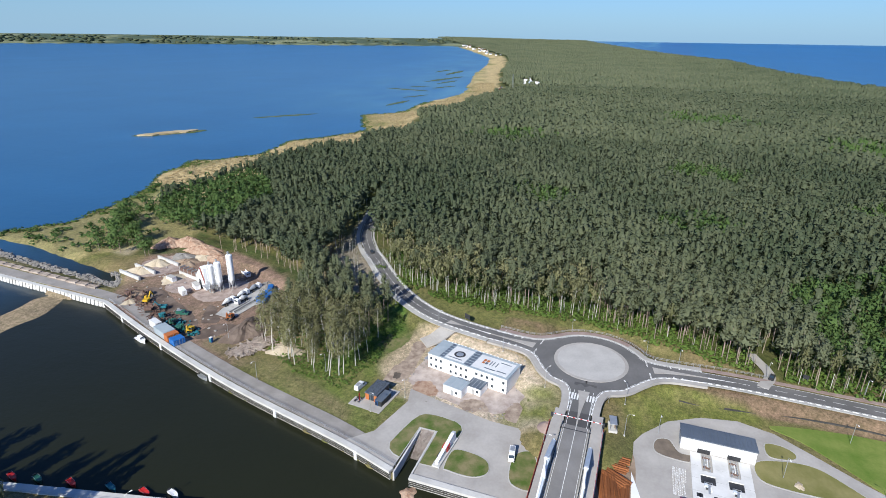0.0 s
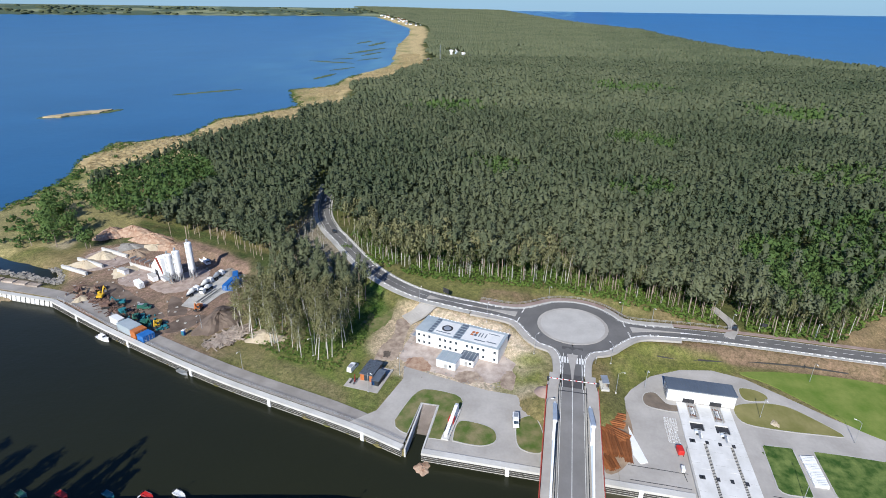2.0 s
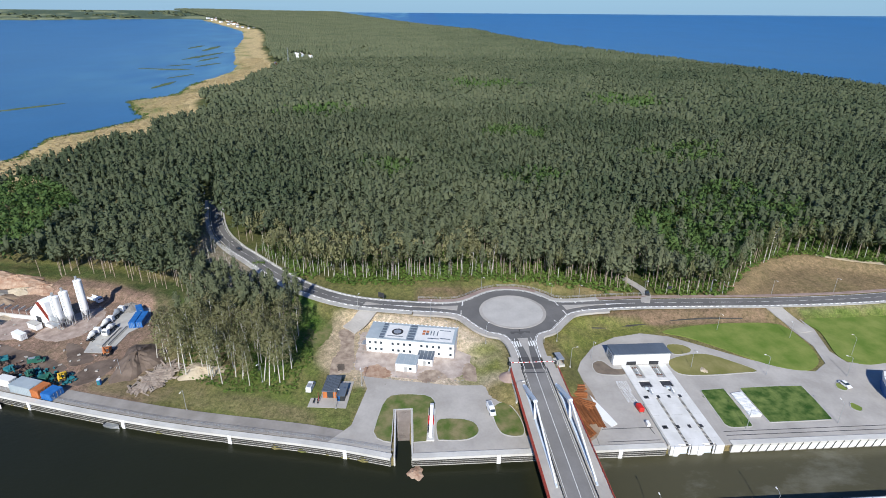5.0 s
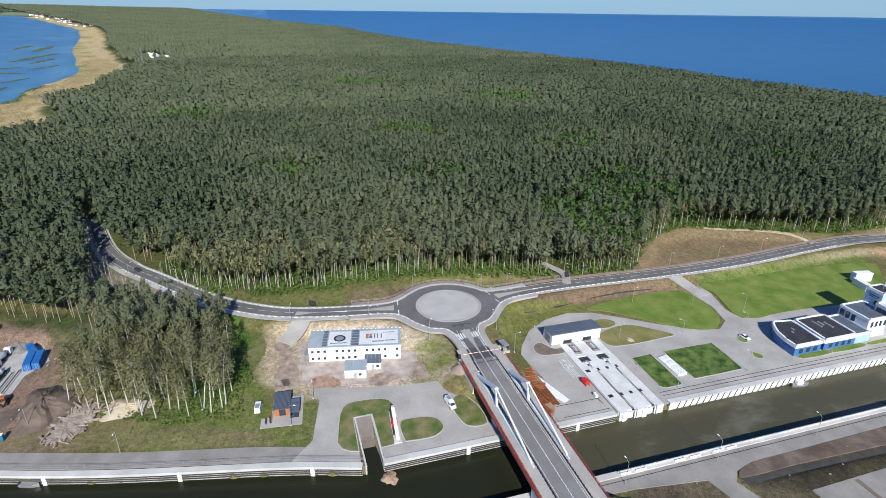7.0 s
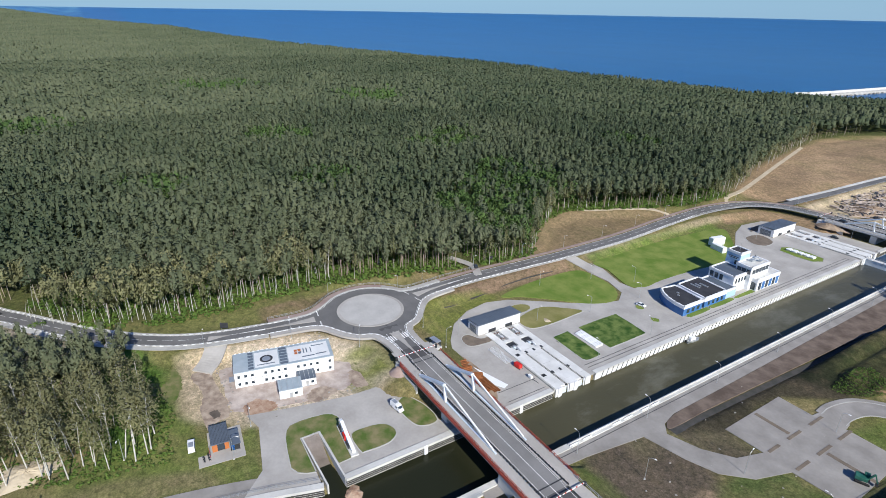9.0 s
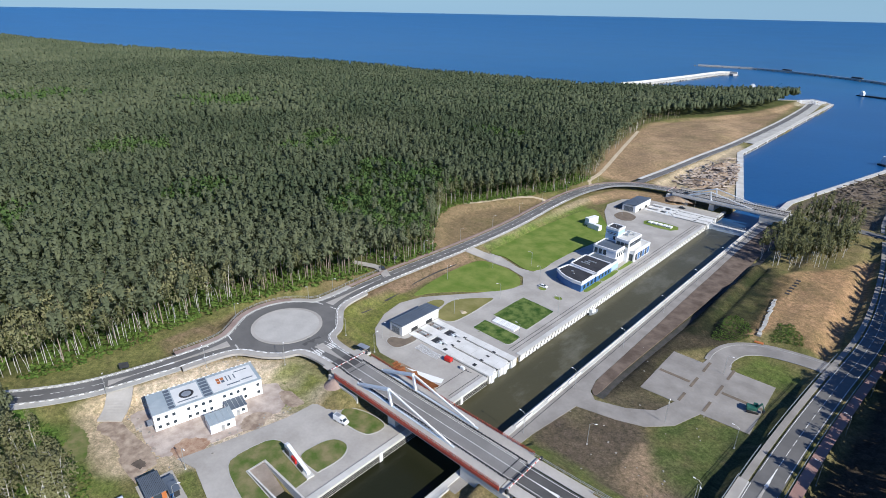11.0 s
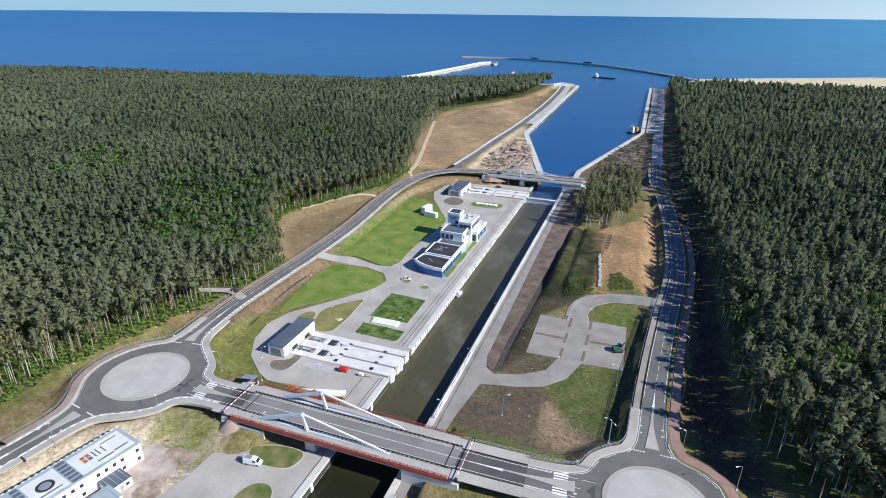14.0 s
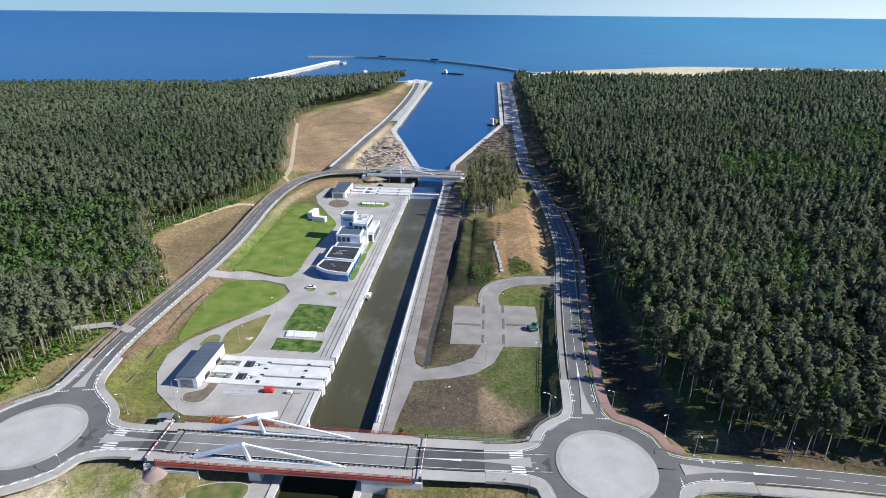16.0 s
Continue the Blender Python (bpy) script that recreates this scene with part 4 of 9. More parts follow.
def mouth(c, leg_a, leg_b, a0, a1, reach=(24, 24), outer=20.3):
    """The asphalt and kerb between two legs of a roundabout; the legs lead outwards, the second one counter-clockwise of the first."""
    edge, core = [], []

    def along_leg(leg, side, stops):
        for s_, off in stops:
            p, t = walked(leg, s_)
            edge.append((p[0] - t[1] * off * side, p[1] + t[0] * off * side, p[2]))
            core.append(tuple(p))
    flare = ((2.6, 7.2), (7.0, 5.0), (13.0, 4.15))
    along_leg(leg_a, 1, ((reach[0], 3.95),) + flare[::-1])
    for a in np.linspace(a0 + 36, a1 - 36, max(2, int((a1 - a0 - 72) / 14) + 2)):
        k = (math.cos(radians(a)), math.sin(radians(a)))
        edge.append((c[0] + outer * k[0], c[1] + outer * k[1], c[2]))
        core.append((c[0] + RB_R * k[0], c[1] + RB_R * k[1], c[2]))
    along_leg(leg_b, -1, flare + ((reach[1], 3.95),))
    edge, core = spline(edge), spline(core)
    bm = bmesh.new()
    rows = [[bm.verts.new((v[0], v[1], v[2] + dz)) for v, dz in ((e, 0.012), (k, 0.012), (k, -0.25), (e, -0.25))] for e, k in zip(edge, core)]
    for p, q in zip(rows, rows[1:]):
        for i in range(4):
            bm.faces.new((p[i], p[(i + 1) % 4], q[(i + 1) % 4], q[i]))
    bmesh.ops.recalc_face_normals(bm, faces=bm.faces)
    tagged(link_mesh("road", bm, ASPHALT), "asphalt mouth between two arms of the roundabout", "road", kind="structure")
    ribbon("kerb", edge, -0.3, 0.0, 0.14, CONCRETE, "pale concrete kerb round the roundabout", "kerb", 0.3)
    ribbon("road_marking", edge, 0.35, 0.5, 0.035, MARKING, "white painted edge line", "marking", 0.02)
    return edge


EDGE_W_NE = mouth(RB_W, LINE_BR_W, LINE_NW, 0, 94, (19, 24))
EDGE_W_W = mouth(RB_W, LINE_NW, LINE_SW[::-1], 94, 260)
EDGE_W_S = mouth(RB_W, LINE_SW[::-1], LINE_BR_W, 260, 360, (24, 19))
EDGE_E_N = mouth(RB_E, LINE_NE, LINE_BR_E[::-1], 92, 182, (24, 19))
EDGE_E_E = mouth(RB_E, LINE_E, LINE_NE, 3, 92)
EDGE_E_S = mouth(RB_E, LINE_BR_E[::-1], LINE_E, 182, 363, (19, 24))
ribbon("pavement", EDGE_W_NE, -2.7, -0.3, 0.12, PAVING, "concrete path round the roundabout", "pavement", 0.9)
ribbon("pavement", EDGE_W_S, -2.9, -0.3, 0.12, PAVING, "concrete path round the roundabout", "pavement", 0.9)
ribbon("pavement", EDGE_W_W[:50], -2.9, -0.9, 0.12, PAVING, "concrete path round the roundabout", "pavement")
ribbon("pavement", EDGE_W_W[49:], -3.3, -0.9, 0.12, PATH_PINK, "pinkish path round the roundabout", "pavement")
ribbon("verge_strip", EDGE_W_W, -0.9, -0.3, 0.10, CONCRETE_OLD, "narrow concrete strip behind the kerb", "pavement")
ribbon("pavement", EDGE_E_N, -2.9, -0.3, 0.12, PAVING, "concrete path round the roundabout", "pavement", 0.9)
ribbon("pavement", EDGE_E_E[18:], -4.2, -1.2, 0.12, RED_PATH, "red paver cycle path round the roundabout", "pavement")
ribbon("verge_strip", EDGE_E_E, -1.2, -0.3, 0.08, GRASS_ROUGH, "narrow grass strip behind the kerb", "lawn")
ribbon("pavement", EDGE_E_S, -3.6, -0.3, 0.12, PAVING, "concrete path round the roundabout", "pavement", 0.9)

LINE_OFFICE = smooth_line([(-102, -60, 3.95), (-96, -62.5, 3.4), (-90, -66, 1.6), (-86, -70, 0.3)], 1.0)
ribbon("pavement", LINE_OFFICE, -4.0, 4.0, 0.12, PAVING, "pale paved entrance to the office yard", "pavement", 0.6)
for pts in ([(-104, 224, 0), (-116, 230, 0), (-130, 214, 0), (-140, 190, 0), (-147, 178, 0)], [(-104, 282, 0), (-114, 294, 0), (-120, 326, 0), (-142, 400, 0), (-160, 461, 0), (-176, 515, 0)]):
    trk = smooth_line(pts, 3.0)
    trk[:, 2] = ground_z(trk[:, 0], trk[:, 1])
    ribbon("track", trk, -1.7, 1.7, 0.15, SAND, "pale sandy track beside the wood", "track", 0.6)
ditch = smooth_line([(24.3, 54, 0), (24.3, 74, 0), (25.3, 100, 0), (27.1, 140, 0), (29.4, 190, 0), (30.4, 215, 0), (30.6, 270, 0)], 3.0)
ditch[:, 2] = np.minimum(ground_z(ditch[:, 0], ditch[:, 1]) + 0.7, -0.1)
# ribbon is wider than the ditch, so its dark colour includes bank shade
ribbon("ditch", ditch, -1.6, 1.6, 0.02, SLOT, "dark wet drainage ditch with bank shade painted in", "ditch", 0.5)
trench = smooth_line([(-82, 33, 0), (-83.5, 50, 0), (-86, 66, 0), (-87, 85, 0), (-86.5, 102, 0)], 2.0)
trench[:, 2] = ground_z(trench[:, 0], trench[:, 1])
ribbon("ditch", trench, -0.5, 0.5, 0.10, SLOT, "narrow dark trench beside the lawn", "ditch", 0.5)
ribbon("soil_strip", trench, 0.5, 3.6, 0.08, SOIL_DAMP, "strip of dug brown soil beside the trench", "soil", 0.5)

# ---- paved yards ----
LOCK_YARD = [(-11.5, 14), (-46, 15), (-58, 21), (-68, 29), (-74.5, 40), (-77, 52), (-74, 63), (-66, 74), (-57, 86), (-49, 99), (-47, 108), (-52, 115.5), (-64, 119), (-91, 117.5), (-92, 127), (-76, 128), (-60, 123), (-52, 124.5), (-51.2, 131), (-51.5, 165), (-49.5, 190), (-50, 202), (-62, 224), (-72, 240), (-78, 256), (-76, 274), (-66, 287), (-48, 293), (-11.5, 294)]
slab("paving", LOCK_YARD, -0.3, 0.06, PAVING, "pale concrete block paving of the lock yard", "paving")
PLAZA = [(-11.5, -44), (-11.5, 14), (-19, 14), (-19, -8), (-34, -10), (-45.5, -14), (-46, -29), (-50.5, -50), (-53.5, -62), (-46, -60), (-27, -64), (-19.5, -71), (-17, -69), (-12.2, -51), (-34, -50.2), (-34, -44)]
slab("paving", PLAZA, -0.3, 0.055, PAVING, "pale concrete paving of the quayside square", "paving")
EAST_APRON = [(11.5, 300), (11.5, -14), (16, -14), (18, 22), (21, 44), (34, 47), (43, 50.5), (50, 58), (54, 70), (69.5, 71), (69, 104.4), (53, 104.4), (52.6, 108), (44.2, 108), (43.6, 102), (32, 102), (32.4, 70), (45, 70.5), (42, 61), (34, 55), (24, 51.5), (20.4, 55), (18.7, 62), (18.6, 80), (18.3, 115), (17.6, 165), (17.8, 282), (17.8, 300)]
slab("paving", EAST_APRON, -0.3, 0.05, PAVING_OLD, "pale concrete paving of the car park and quay strip", "paving")
BANK_S = smooth_line([(-16, -66, 0), (-20.5, -80, 0), (-32, -129, 0), (-50, -187, 0), (-66, -231, 0), (-69, -310, 0), (-75, -420, 0)], 6)
ribbon("pavement", BANK_S, -8.0, -1.5, 0.04, PAVING_OLD, "concrete quay road along the canal", "pavement")

# ---- lawns and beds inside the paving ----


def lawn(pts, z, material, label, n=5, category="lawn", kerbed=True):
    loop = smooth_loop(pts, n)
    slab("lawn", loop, z - 0.2, z + 0.12, material, label, category)
    if not kerbed:
        return
    line = np.array([(*p, z) for p in loop + loop[:1]])
    ribbon("kerb", line, -0.25, 0.05, 0.14, CONCRETE_OLD, "pale concrete kerb edging a lawn", "kerb", 0.2)


# patches of soil and worn ground round the site office
PATCH = np.random.default_rng(21)
for pts, m, lab in (
    ([(-85.5, -74), (-73.6, -72), (-64, -75), (-58.4, -79), (-46, -83), (-41.8, -88.5), (-38.7, -86.3), (-40, -79.5), (-54, -73.5), (-57, -66.5), (-66.4, -66), (-77.4, -67), (-86, -68)], SOIL_RUT, "rutted brown earth track beside the site office"),
    ([(-84, -64), (-82, -50), (-76, -34), (-70, -22.5), (-62, -21), (-53, -25), (-50.4, -32), (-51.5, -46), (-55.5, -61), (-60, -65.5), (-72, -65)], DUST, "pale pinkish building dust round the site office"),
    ([(-59, -61.6), (-60.5, -56), (-54, -51.5), (-52, -56), (-54, -61.6)], SOIL_RED, "reddish earth thrown up beside the office"),
    ([(-61.3, -72.2), (-61.5, -69.9), (-58.4, -69), (-57.6, -71.3)], DARK_SOIL, "dark wet patch on the track"),
    ([(-75, -18.5), (-71.2, -11.8), (-55.8, -10.6), (-48.5, -14.7), (-50.1, -18.6), (-59.4, -19.6)], GRASS_ROUGH, "rough grass beside the office yard"),
    ([(-60, -22.5), (-55.6, -19.6), (-48.7, -20), (-49.6, -24.5), (-54.9, -24.8)], SOIL_RUT, "tyre-marked brown earth in the office yard"),
    ([(-55.2, -40.1), (-55.8, -34.2), (-51.2, -31.4), (-48.4, -37.1), (-50.2, -42)], SOIL_RUT, "brown churned earth in the office yard"),
    ([(-96, -80), (-88, -77), (-79.7, -78), (-62, -81.3), (-58, -86), (-76, -88), (-94, -88)], GRASS_ROUGH, "rough grass along the birch grove"),
    ([(-112, -256), (-128, -244), (-120, -226), (-102, -232), (-94, -246)], SOIL_PALE, "pale spilt sand in the storage bays"),
    ([(-80, -224), (-71, -208), (-59, -182), (-66, -174), (-79, -199), (-88, -221)], SOIL_DAMP, "dark oily ground under the machines"),
    ([(-88, -198), (-99, -196), (-111, -186), (-106, -178), (-92, -178), (-84, -186)], SOIL_PALE, "pale cement dust round the silos"),
    ([(-66, -172), (-74, -178), (-82, -182), (-80, -176), (-70, -166)], SOIL_DAMP, "dark wheel-rutted ground in the plant yard"),
    ([(-104.5, -221), (-101.5, -205), (-88, -203), (-88, -216)], SOIL_PALE, "pale sandy loading ramp before the bins"),
    ([(-54, -166), (-58, -158), (-70, -156), (-66, -166)], SOIL_DAMP, "dark churned ground behind the containers"),
):
    loop = [(px + float(PATCH.uniform(-0.45, 0.45)), py + float(PATCH.uniform(-0.45, 0.45))) for px, py in smooth_loop(pts, 8)]
    slab("ground_patch", loop, -0.6, -0.07 if m == DARK_SOIL else -0.10 if m == DUST else -0.085, m, lab, "ground patch")
lawn([(-39, 97), (-30, 96.6), (-21.2, 95.7), (-20.6, 95.1), (-20.4, 84), (-20.4, 73.9), (-20.9, 73.4), (-38.4, 73.4), (-39, 74), (-39.3, 84)], 0.06, GRASS_WEEDY, "bright green rectangular lawn between pavings", 1)
lawn([(-39, 67.8), (-28, 67.6), (-19.6, 67.2), (-18.8, 66.4), (-18.6, 60.4), (-19.2, 58.8), (-20.6, 58.0), (-37.8, 58.6), (-38.6, 59.4)], 0.06, GRASS_WEEDY, "bright green rectangular lawn between pavings", 1)
lawn([(-84, 129), (-85, 150), (-86, 185), (-84, 222), (-80, 238), (-72, 233), (-58, 217), (-49.5, 203), (-48, 190), (-50.5, 165), (-51, 143), (-50, 132), (-52.5, 126), (-58, 124.2), (-74, 129.2)], 0.0, GRASS, "large bright green lawn beside the control building", 4, kerbed=False)
lawn([(-78, 62), (-82, 80), (-83, 97), (-82, 112), (-78, 117), (-65, 117.6), (-54.6, 114.6), (-49.6, 109.5), (-47.8, 103), (-52.6, 92.4), (-64.3, 80.6), (-73, 70.5)], 0.0, GRASS, "green lawn enclosed by curving service road", 4, kerbed=False)
lawn([(-56.6, 55), (-60.4, 64), (-60.6, 72.4), (-55.6, 79.6), (-48.6, 86.2), (-47.4, 79.5), (-46.8, 64), (-48.6, 55.4)], 0.06, GRASS_DRY, "dry grass bed between service roads", 4)
lawn([(-67.6, 59.2), (-67.8, 65), (-64.6, 68), (-61.6, 66), (-61.0, 59.4)], 0.06, GRASS_DRY, "small dry grass bed behind the machine shed", 4)
lawn([(-57.4, 26), (-58, 29.6), (-53, 32.4), (-52.4, 36.2), (-48.9, 35.4), (-49, 29), (-50.4, 25.2), (-54, 24.5)], 0.06, BED, "bare brown planting bed beside the shed", 4, "planting bed")
lawn([(-64, 238), (-56, 232), (-50, 236), (-52, 246), (-62, 249)], 0.06, BED, "bare brown planting bed beside the far shed", 4, "planting bed")
lawn([(-72, 258), (-68, 250), (-66, 262), (-66, 276), (-71, 272)], 0.06, BED, "bare brown planting bed beside the far shed", 4, "planting bed")
lawn([(-42, 236), (-24, 236), (-23, 246), (-42, 246)], 0.06, GRASS, "green lawn with vents near the far gate", 2)
lawn([(-22, 124), (-19.5, 124), (-19.5, 138), (-22, 138)], 0.06, GRASS, "narrow grass strip beside the control building", 2)
lawn([(-22, 140), (-19.5, 140), (-19.5, 156), (-22, 156)], 0.06, GRASS, "narrow grass strip beside the control building", 2)
lawn([(-21.5, 160), (-19.5, 160), (-19.5, 182), (-21.5, 182)], 0.06, GRASS, "narrow grass strip beside the control building", 2)
lawn([(-40, 111), (-37, 113), (-35, 111), (-37, 109)], 0.06, GRASS, "tiny grass island in the paving", 3)
lawn([(-29, 108), (-26, 110), (-24, 108), (-26, 106)], 0.06, GRASS, "tiny grass island in the paving", 3)
lawn([(-18.2, -50.7), (-19, -53.4), (-20.6, -55.6), (-23.5, -56.8), (-30.9, -55.6), (-36.5, -54.4), (-39.8, -53.1), (-41.6, -51.4), (-42.2, -48), (-42, -44), (-41.3, -39.6), (-39.9, -37.3), (-37.8, -36.2), (-35.4, -36.1), (-25.1, -37.2), (-18.3, -37.3), (-18, -44.1), (-34.1, -44.1), (-34.1, -50.2)], 0.06, GRASS_ROUGH, "patchy green lawn wrapped round the slipway", 1)
lawn([(-27.7, -35.9), (-28.4, -29.5), (-26.8, -24.6), (-23.3, -22.7), (-20.2, -23.6), (-18.1, -27.5), (-18.3, -34.6), (-19.4, -36.4)], 0.06, GRASS_ROUGH, "rounded patchy lawn beside the quay", 5)
lawn([(-35.5, -12), (-33, -16.5), (-26, -17), (-20, -15), (-19.6, -8.8), (-28, -8.6)], 0.06, GRASS_ROUGH, "green patch of grass under the bridge ramp", 5)
slab("soil_strip", smooth_loop([(18.9, 64), (20.2, 56.6), (22.8, 54), (23.3, 60), (23.3, 74), (24.3, 100), (26.0, 140), (28.1, 190), (28.6, 230), (28.2, 284), (18, 284), (17.8, 165), (18.5, 115), (18.8, 80)], 4), -0.3, 0.12, SOIL_DAMP, "strip of bare brown soil along the quay path", "soil")

# ---- forest ----
RNG = np.random.default_rng(7)


def trimesh(name, verts, tint, material, normals=None):
    """A mesh of loose triangles from an (n, 3, 3) array, with one tint a triangle."""
    n = len(verts)
    me = bpy.data.meshes.new(name)
    me.vertices.add(3 * n)
    me.vertices.foreach_set("co", verts.astype(np.float32).ravel())
    me.loops.add(3 * n)
    me.loops.foreach_set("vertex_index", np.arange(3 * n, dtype=np.int32))
    me.polygons.add(n)
    me.polygons.foreach_set("loop_start", np.arange(0, 3 * n, 3, dtype=np.int32))
    at = me.attributes.new("tint", "FLOAT", "POINT")
    at.data.foreach_set("value", np.repeat(tint, 3).astype(np.float32))
    if normals is not None:
        nm = me.attributes.new("custom_normal", "FLOAT_VECTOR", "POINT")
        nm.data.foreach_set("vector", normals.astype(np.float32).ravel())
    me.update()
    me.materials.append(material)
    return me


def rounded(t, size, low=0.2):
    """Turns the triangles of a crown outwards and gives them normals that follow its round clumps. A fourth point of a triangle is the heart of its clump."""
    s = np.array(size)
    heart = t[:, 3:] if t.shape[1] == 4 else np.zeros((len(t), 1, 3)) + (0, 0, low)
    t = t[:, :3]
    v = (t - heart) * s
    whole = (t - np.array((0, 0, low))) * s
    e = np.cross((t[:, 1] - t[:, 0]) * s, (t[:, 2] - t[:, 0]) * s)
    e /= np.linalg.norm(e, axis=1)[:, None] + 1e-9
    side = (e * v.mean(1)).sum(1) < 0
    t = t.copy()
    for q in (t, v, whole):
        q[side] = q[side][:, ::-1]
    e[side] *= -1
    v /= np.linalg.norm(v, axis=2)[..., None] + 1e-9
    whole /= np.linalg.norm(whole, axis=2)[..., None] + 1e-9
    n = 0.8 * v + whole + 0.3 * e[:, None, :]
    return t, n / (np.linalg.norm(n, axis=2)[..., None] + 1e-9)


def hearted(t, c):
    """Adds the heart of their clump to triangles."""
    return np.concatenate([t, np.broadcast_to(np.asarray(c, float), (len(t), 1, 3))], 1)


def tufts(n, size, rng, flat=0.86, hollow=0.6):
    """Triangles scattered in the shell of a unit ball, facing mostly outwards."""
    d = rng.normal(size=(n, 3))
    d /= np.linalg.norm(d, axis=1)[:, None]
    c = d * (hollow + (1 - hollow) * rng.random((n, 1)) ** 0.6)
    nrm = d * flat + rng.normal(size=(n, 3)) * (1 - flat) * 1.6 + np.array((0, 0, 0.12))
    nrm /= np.linalg.norm(nrm, axis=1)[:, None]
    a = np.cross(nrm, rng.normal(size=(n, 3)))
    a /= np.linalg.norm(a, axis=1)[:, None]
    b = np.cross(nrm, a)
    s = size * (0.6 + 0.8 * rng.random((n, 1)))
    return np.stack([c + a * s, c + (b * 0.87 - a * 0.5) * s, c - (b * 0.87 + a * 0.5) * s], 1)


def dome(seg, rings, rng, belly=0.28, lump=0.38):
    """An uneven, lumpy core of a crown in a box one wide and one high."""
    us = np.linspace(0.0, 0.93, rings)
    pts = []
    for i, u in enumerate(us):
        r = 0.46 * np.interp(u, (0, belly, 0.62, 0.93), (0.6, 1.0, 0.86, 0.42))
        a = (np.arange(seg) + 0.5 * (i % 2)) * 2 * math.pi / seg + rng.uniform(-0.25, 0.25, seg)
        rr = r * rng.uniform(1 - lump, 1 + lump, seg)
        pts.append(np.stack([rr * np.cos(a), rr * np.sin(a), u + rng.uniform(-0.07, 0.07, seg)], -1))
    top = np.array((rng.uniform(-0.05, 0.05), rng.uniform(-0.05, 0.05), 1.0))
    out = []
    for i in range(rings - 1):
        for k in range(seg):
            a, b, c, e = pts[i][k], pts[i][(k + 1) % seg], pts[i + 1][k], pts[i + 1][(k + 1) % seg]
            out += [(a, b, e), (a, e, c)]
    out += [(pts[-1][k], pts[-1][(k + 1) % seg], top) for k in range(seg)]
    return np.array(out)


def pine_crown(n, rng, size=0.34, clumps=6, core=None):
    """A pine crown in a box one wide and one high: uneven rounded clumps round a dark core, the uppermost one in the middle."""
    out = [hearted(dome(*core[:2], rng) * np.array((core[2], core[2], 0.84)), (0, 0, 0.3))] if core else []
    turn = rng.random() * 6.28
    for i in range(clumps):
        u = i / max(1, clumps - 1)
        far_out = (0.30 * (1 - u) ** 0.8 + 0.04) * rng.uniform(0.75, 1.2)
        a = turn + i * 2.4 + rng.uniform(-0.4, 0.4)
        c = np.array((math.cos(a) * far_out, math.sin(a) * far_out, 0.14 + 0.72 * u + rng.uniform(-0.06, 0.06)))
        w = rng.uniform(0.20, 0.28) * (1.1 - 0.42 * u)
        t = tufts(max(3, n // clumps), size, rng, 0.8, 0.62) * np.array((w, w, w * rng.uniform(0.62, 0.95))) + c
        out.append(hearted(t, c - np.array((0, 0, 0.05))))
    return np.concatenate(out)


def round_crown(n, rng, size=0.3):
    k = max(4, n // 14)
    out = []
    for i in range(k):
        d = rng.normal(size=3)
        d /= np.linalg.norm(d)
        c = d * np.array((0.29, 0.29, 0.27)) + np.array((0, 0, 0.52))
        w = rng.uniform(0.18, 0.29)
        out.append(hearted(tufts(n // k, size, rng) * np.array((w, w, w * 0.85)) + c, c))
    return np.concatenate(out)


def thin_crown(n, rng):
    """A sparse, tall birch crown with drooping clumps."""
    k = max(4, n // 16)
    out = []
    for i in range(k):
        u = (i + 0.5) / k
        w = 0.42 * math.sin(math.pi * (0.16 + 0.8 * u)) + 0.05
        a = rng.random() * 6.28
        c = np.array((math.cos(a) * w * 0.7, math.sin(a) * w * 0.7, 0.04 + 0.92 * u))
        out.append(tufts(n // k, 0.24, rng, 0.45) * np.array((0.17, 0.17, 0.10)) + c)
    return np.concatenate(out)


def trunk_tris(h, r, lean, sides=5, limbs=0, rng=None):
    """A tapered trunk, leaning by lean metres at its top, with some limbs."""
    def tube(p, q, r0, r1, s):
        p, q = np.array(p, float), np.array(q, float)
        d = (q - p) / np.linalg.norm(q - p)
        u = np.cross(d, (0.3, 0.9, 0.1))
        u /= np.linalg.norm(u)
        v = np.cross(d, u)
        a = np.arange(s) * 2 * math.pi / s
        c = np.cos(a)[:, None] * u + np.sin(a)[:, None] * v
        lo, hi = p + c * r0, q + c * r1
        n = np.roll(np.arange(s), -1)
        return [np.stack([lo, lo[n], hi[n]], 1), np.stack([lo, hi[n], hi], 1)]
    mid = (lean[0] * 0.35, lean[1] * 0.35, h * 0.5)
    top = (lean[0], lean[1], h)
    out = tube((0, 0, -0.6), mid, r, r * 0.72, sides) + tube(mid, top, r * 0.72, r * 0.18, sides)
    for i in range(limbs):
        u = 0.55 + 0.4 * (i + 0.5) / limbs
        a = rng.random() * 6.28
        p = np.array((lean[0] * u, lean[1] * u, h * u))
        out += tube(p, p + np.array((math.cos(a), math.sin(a), 0.7)) * h * 0.11, r * 0.3, r * 0.08, 3)
    return np.concatenate(out)


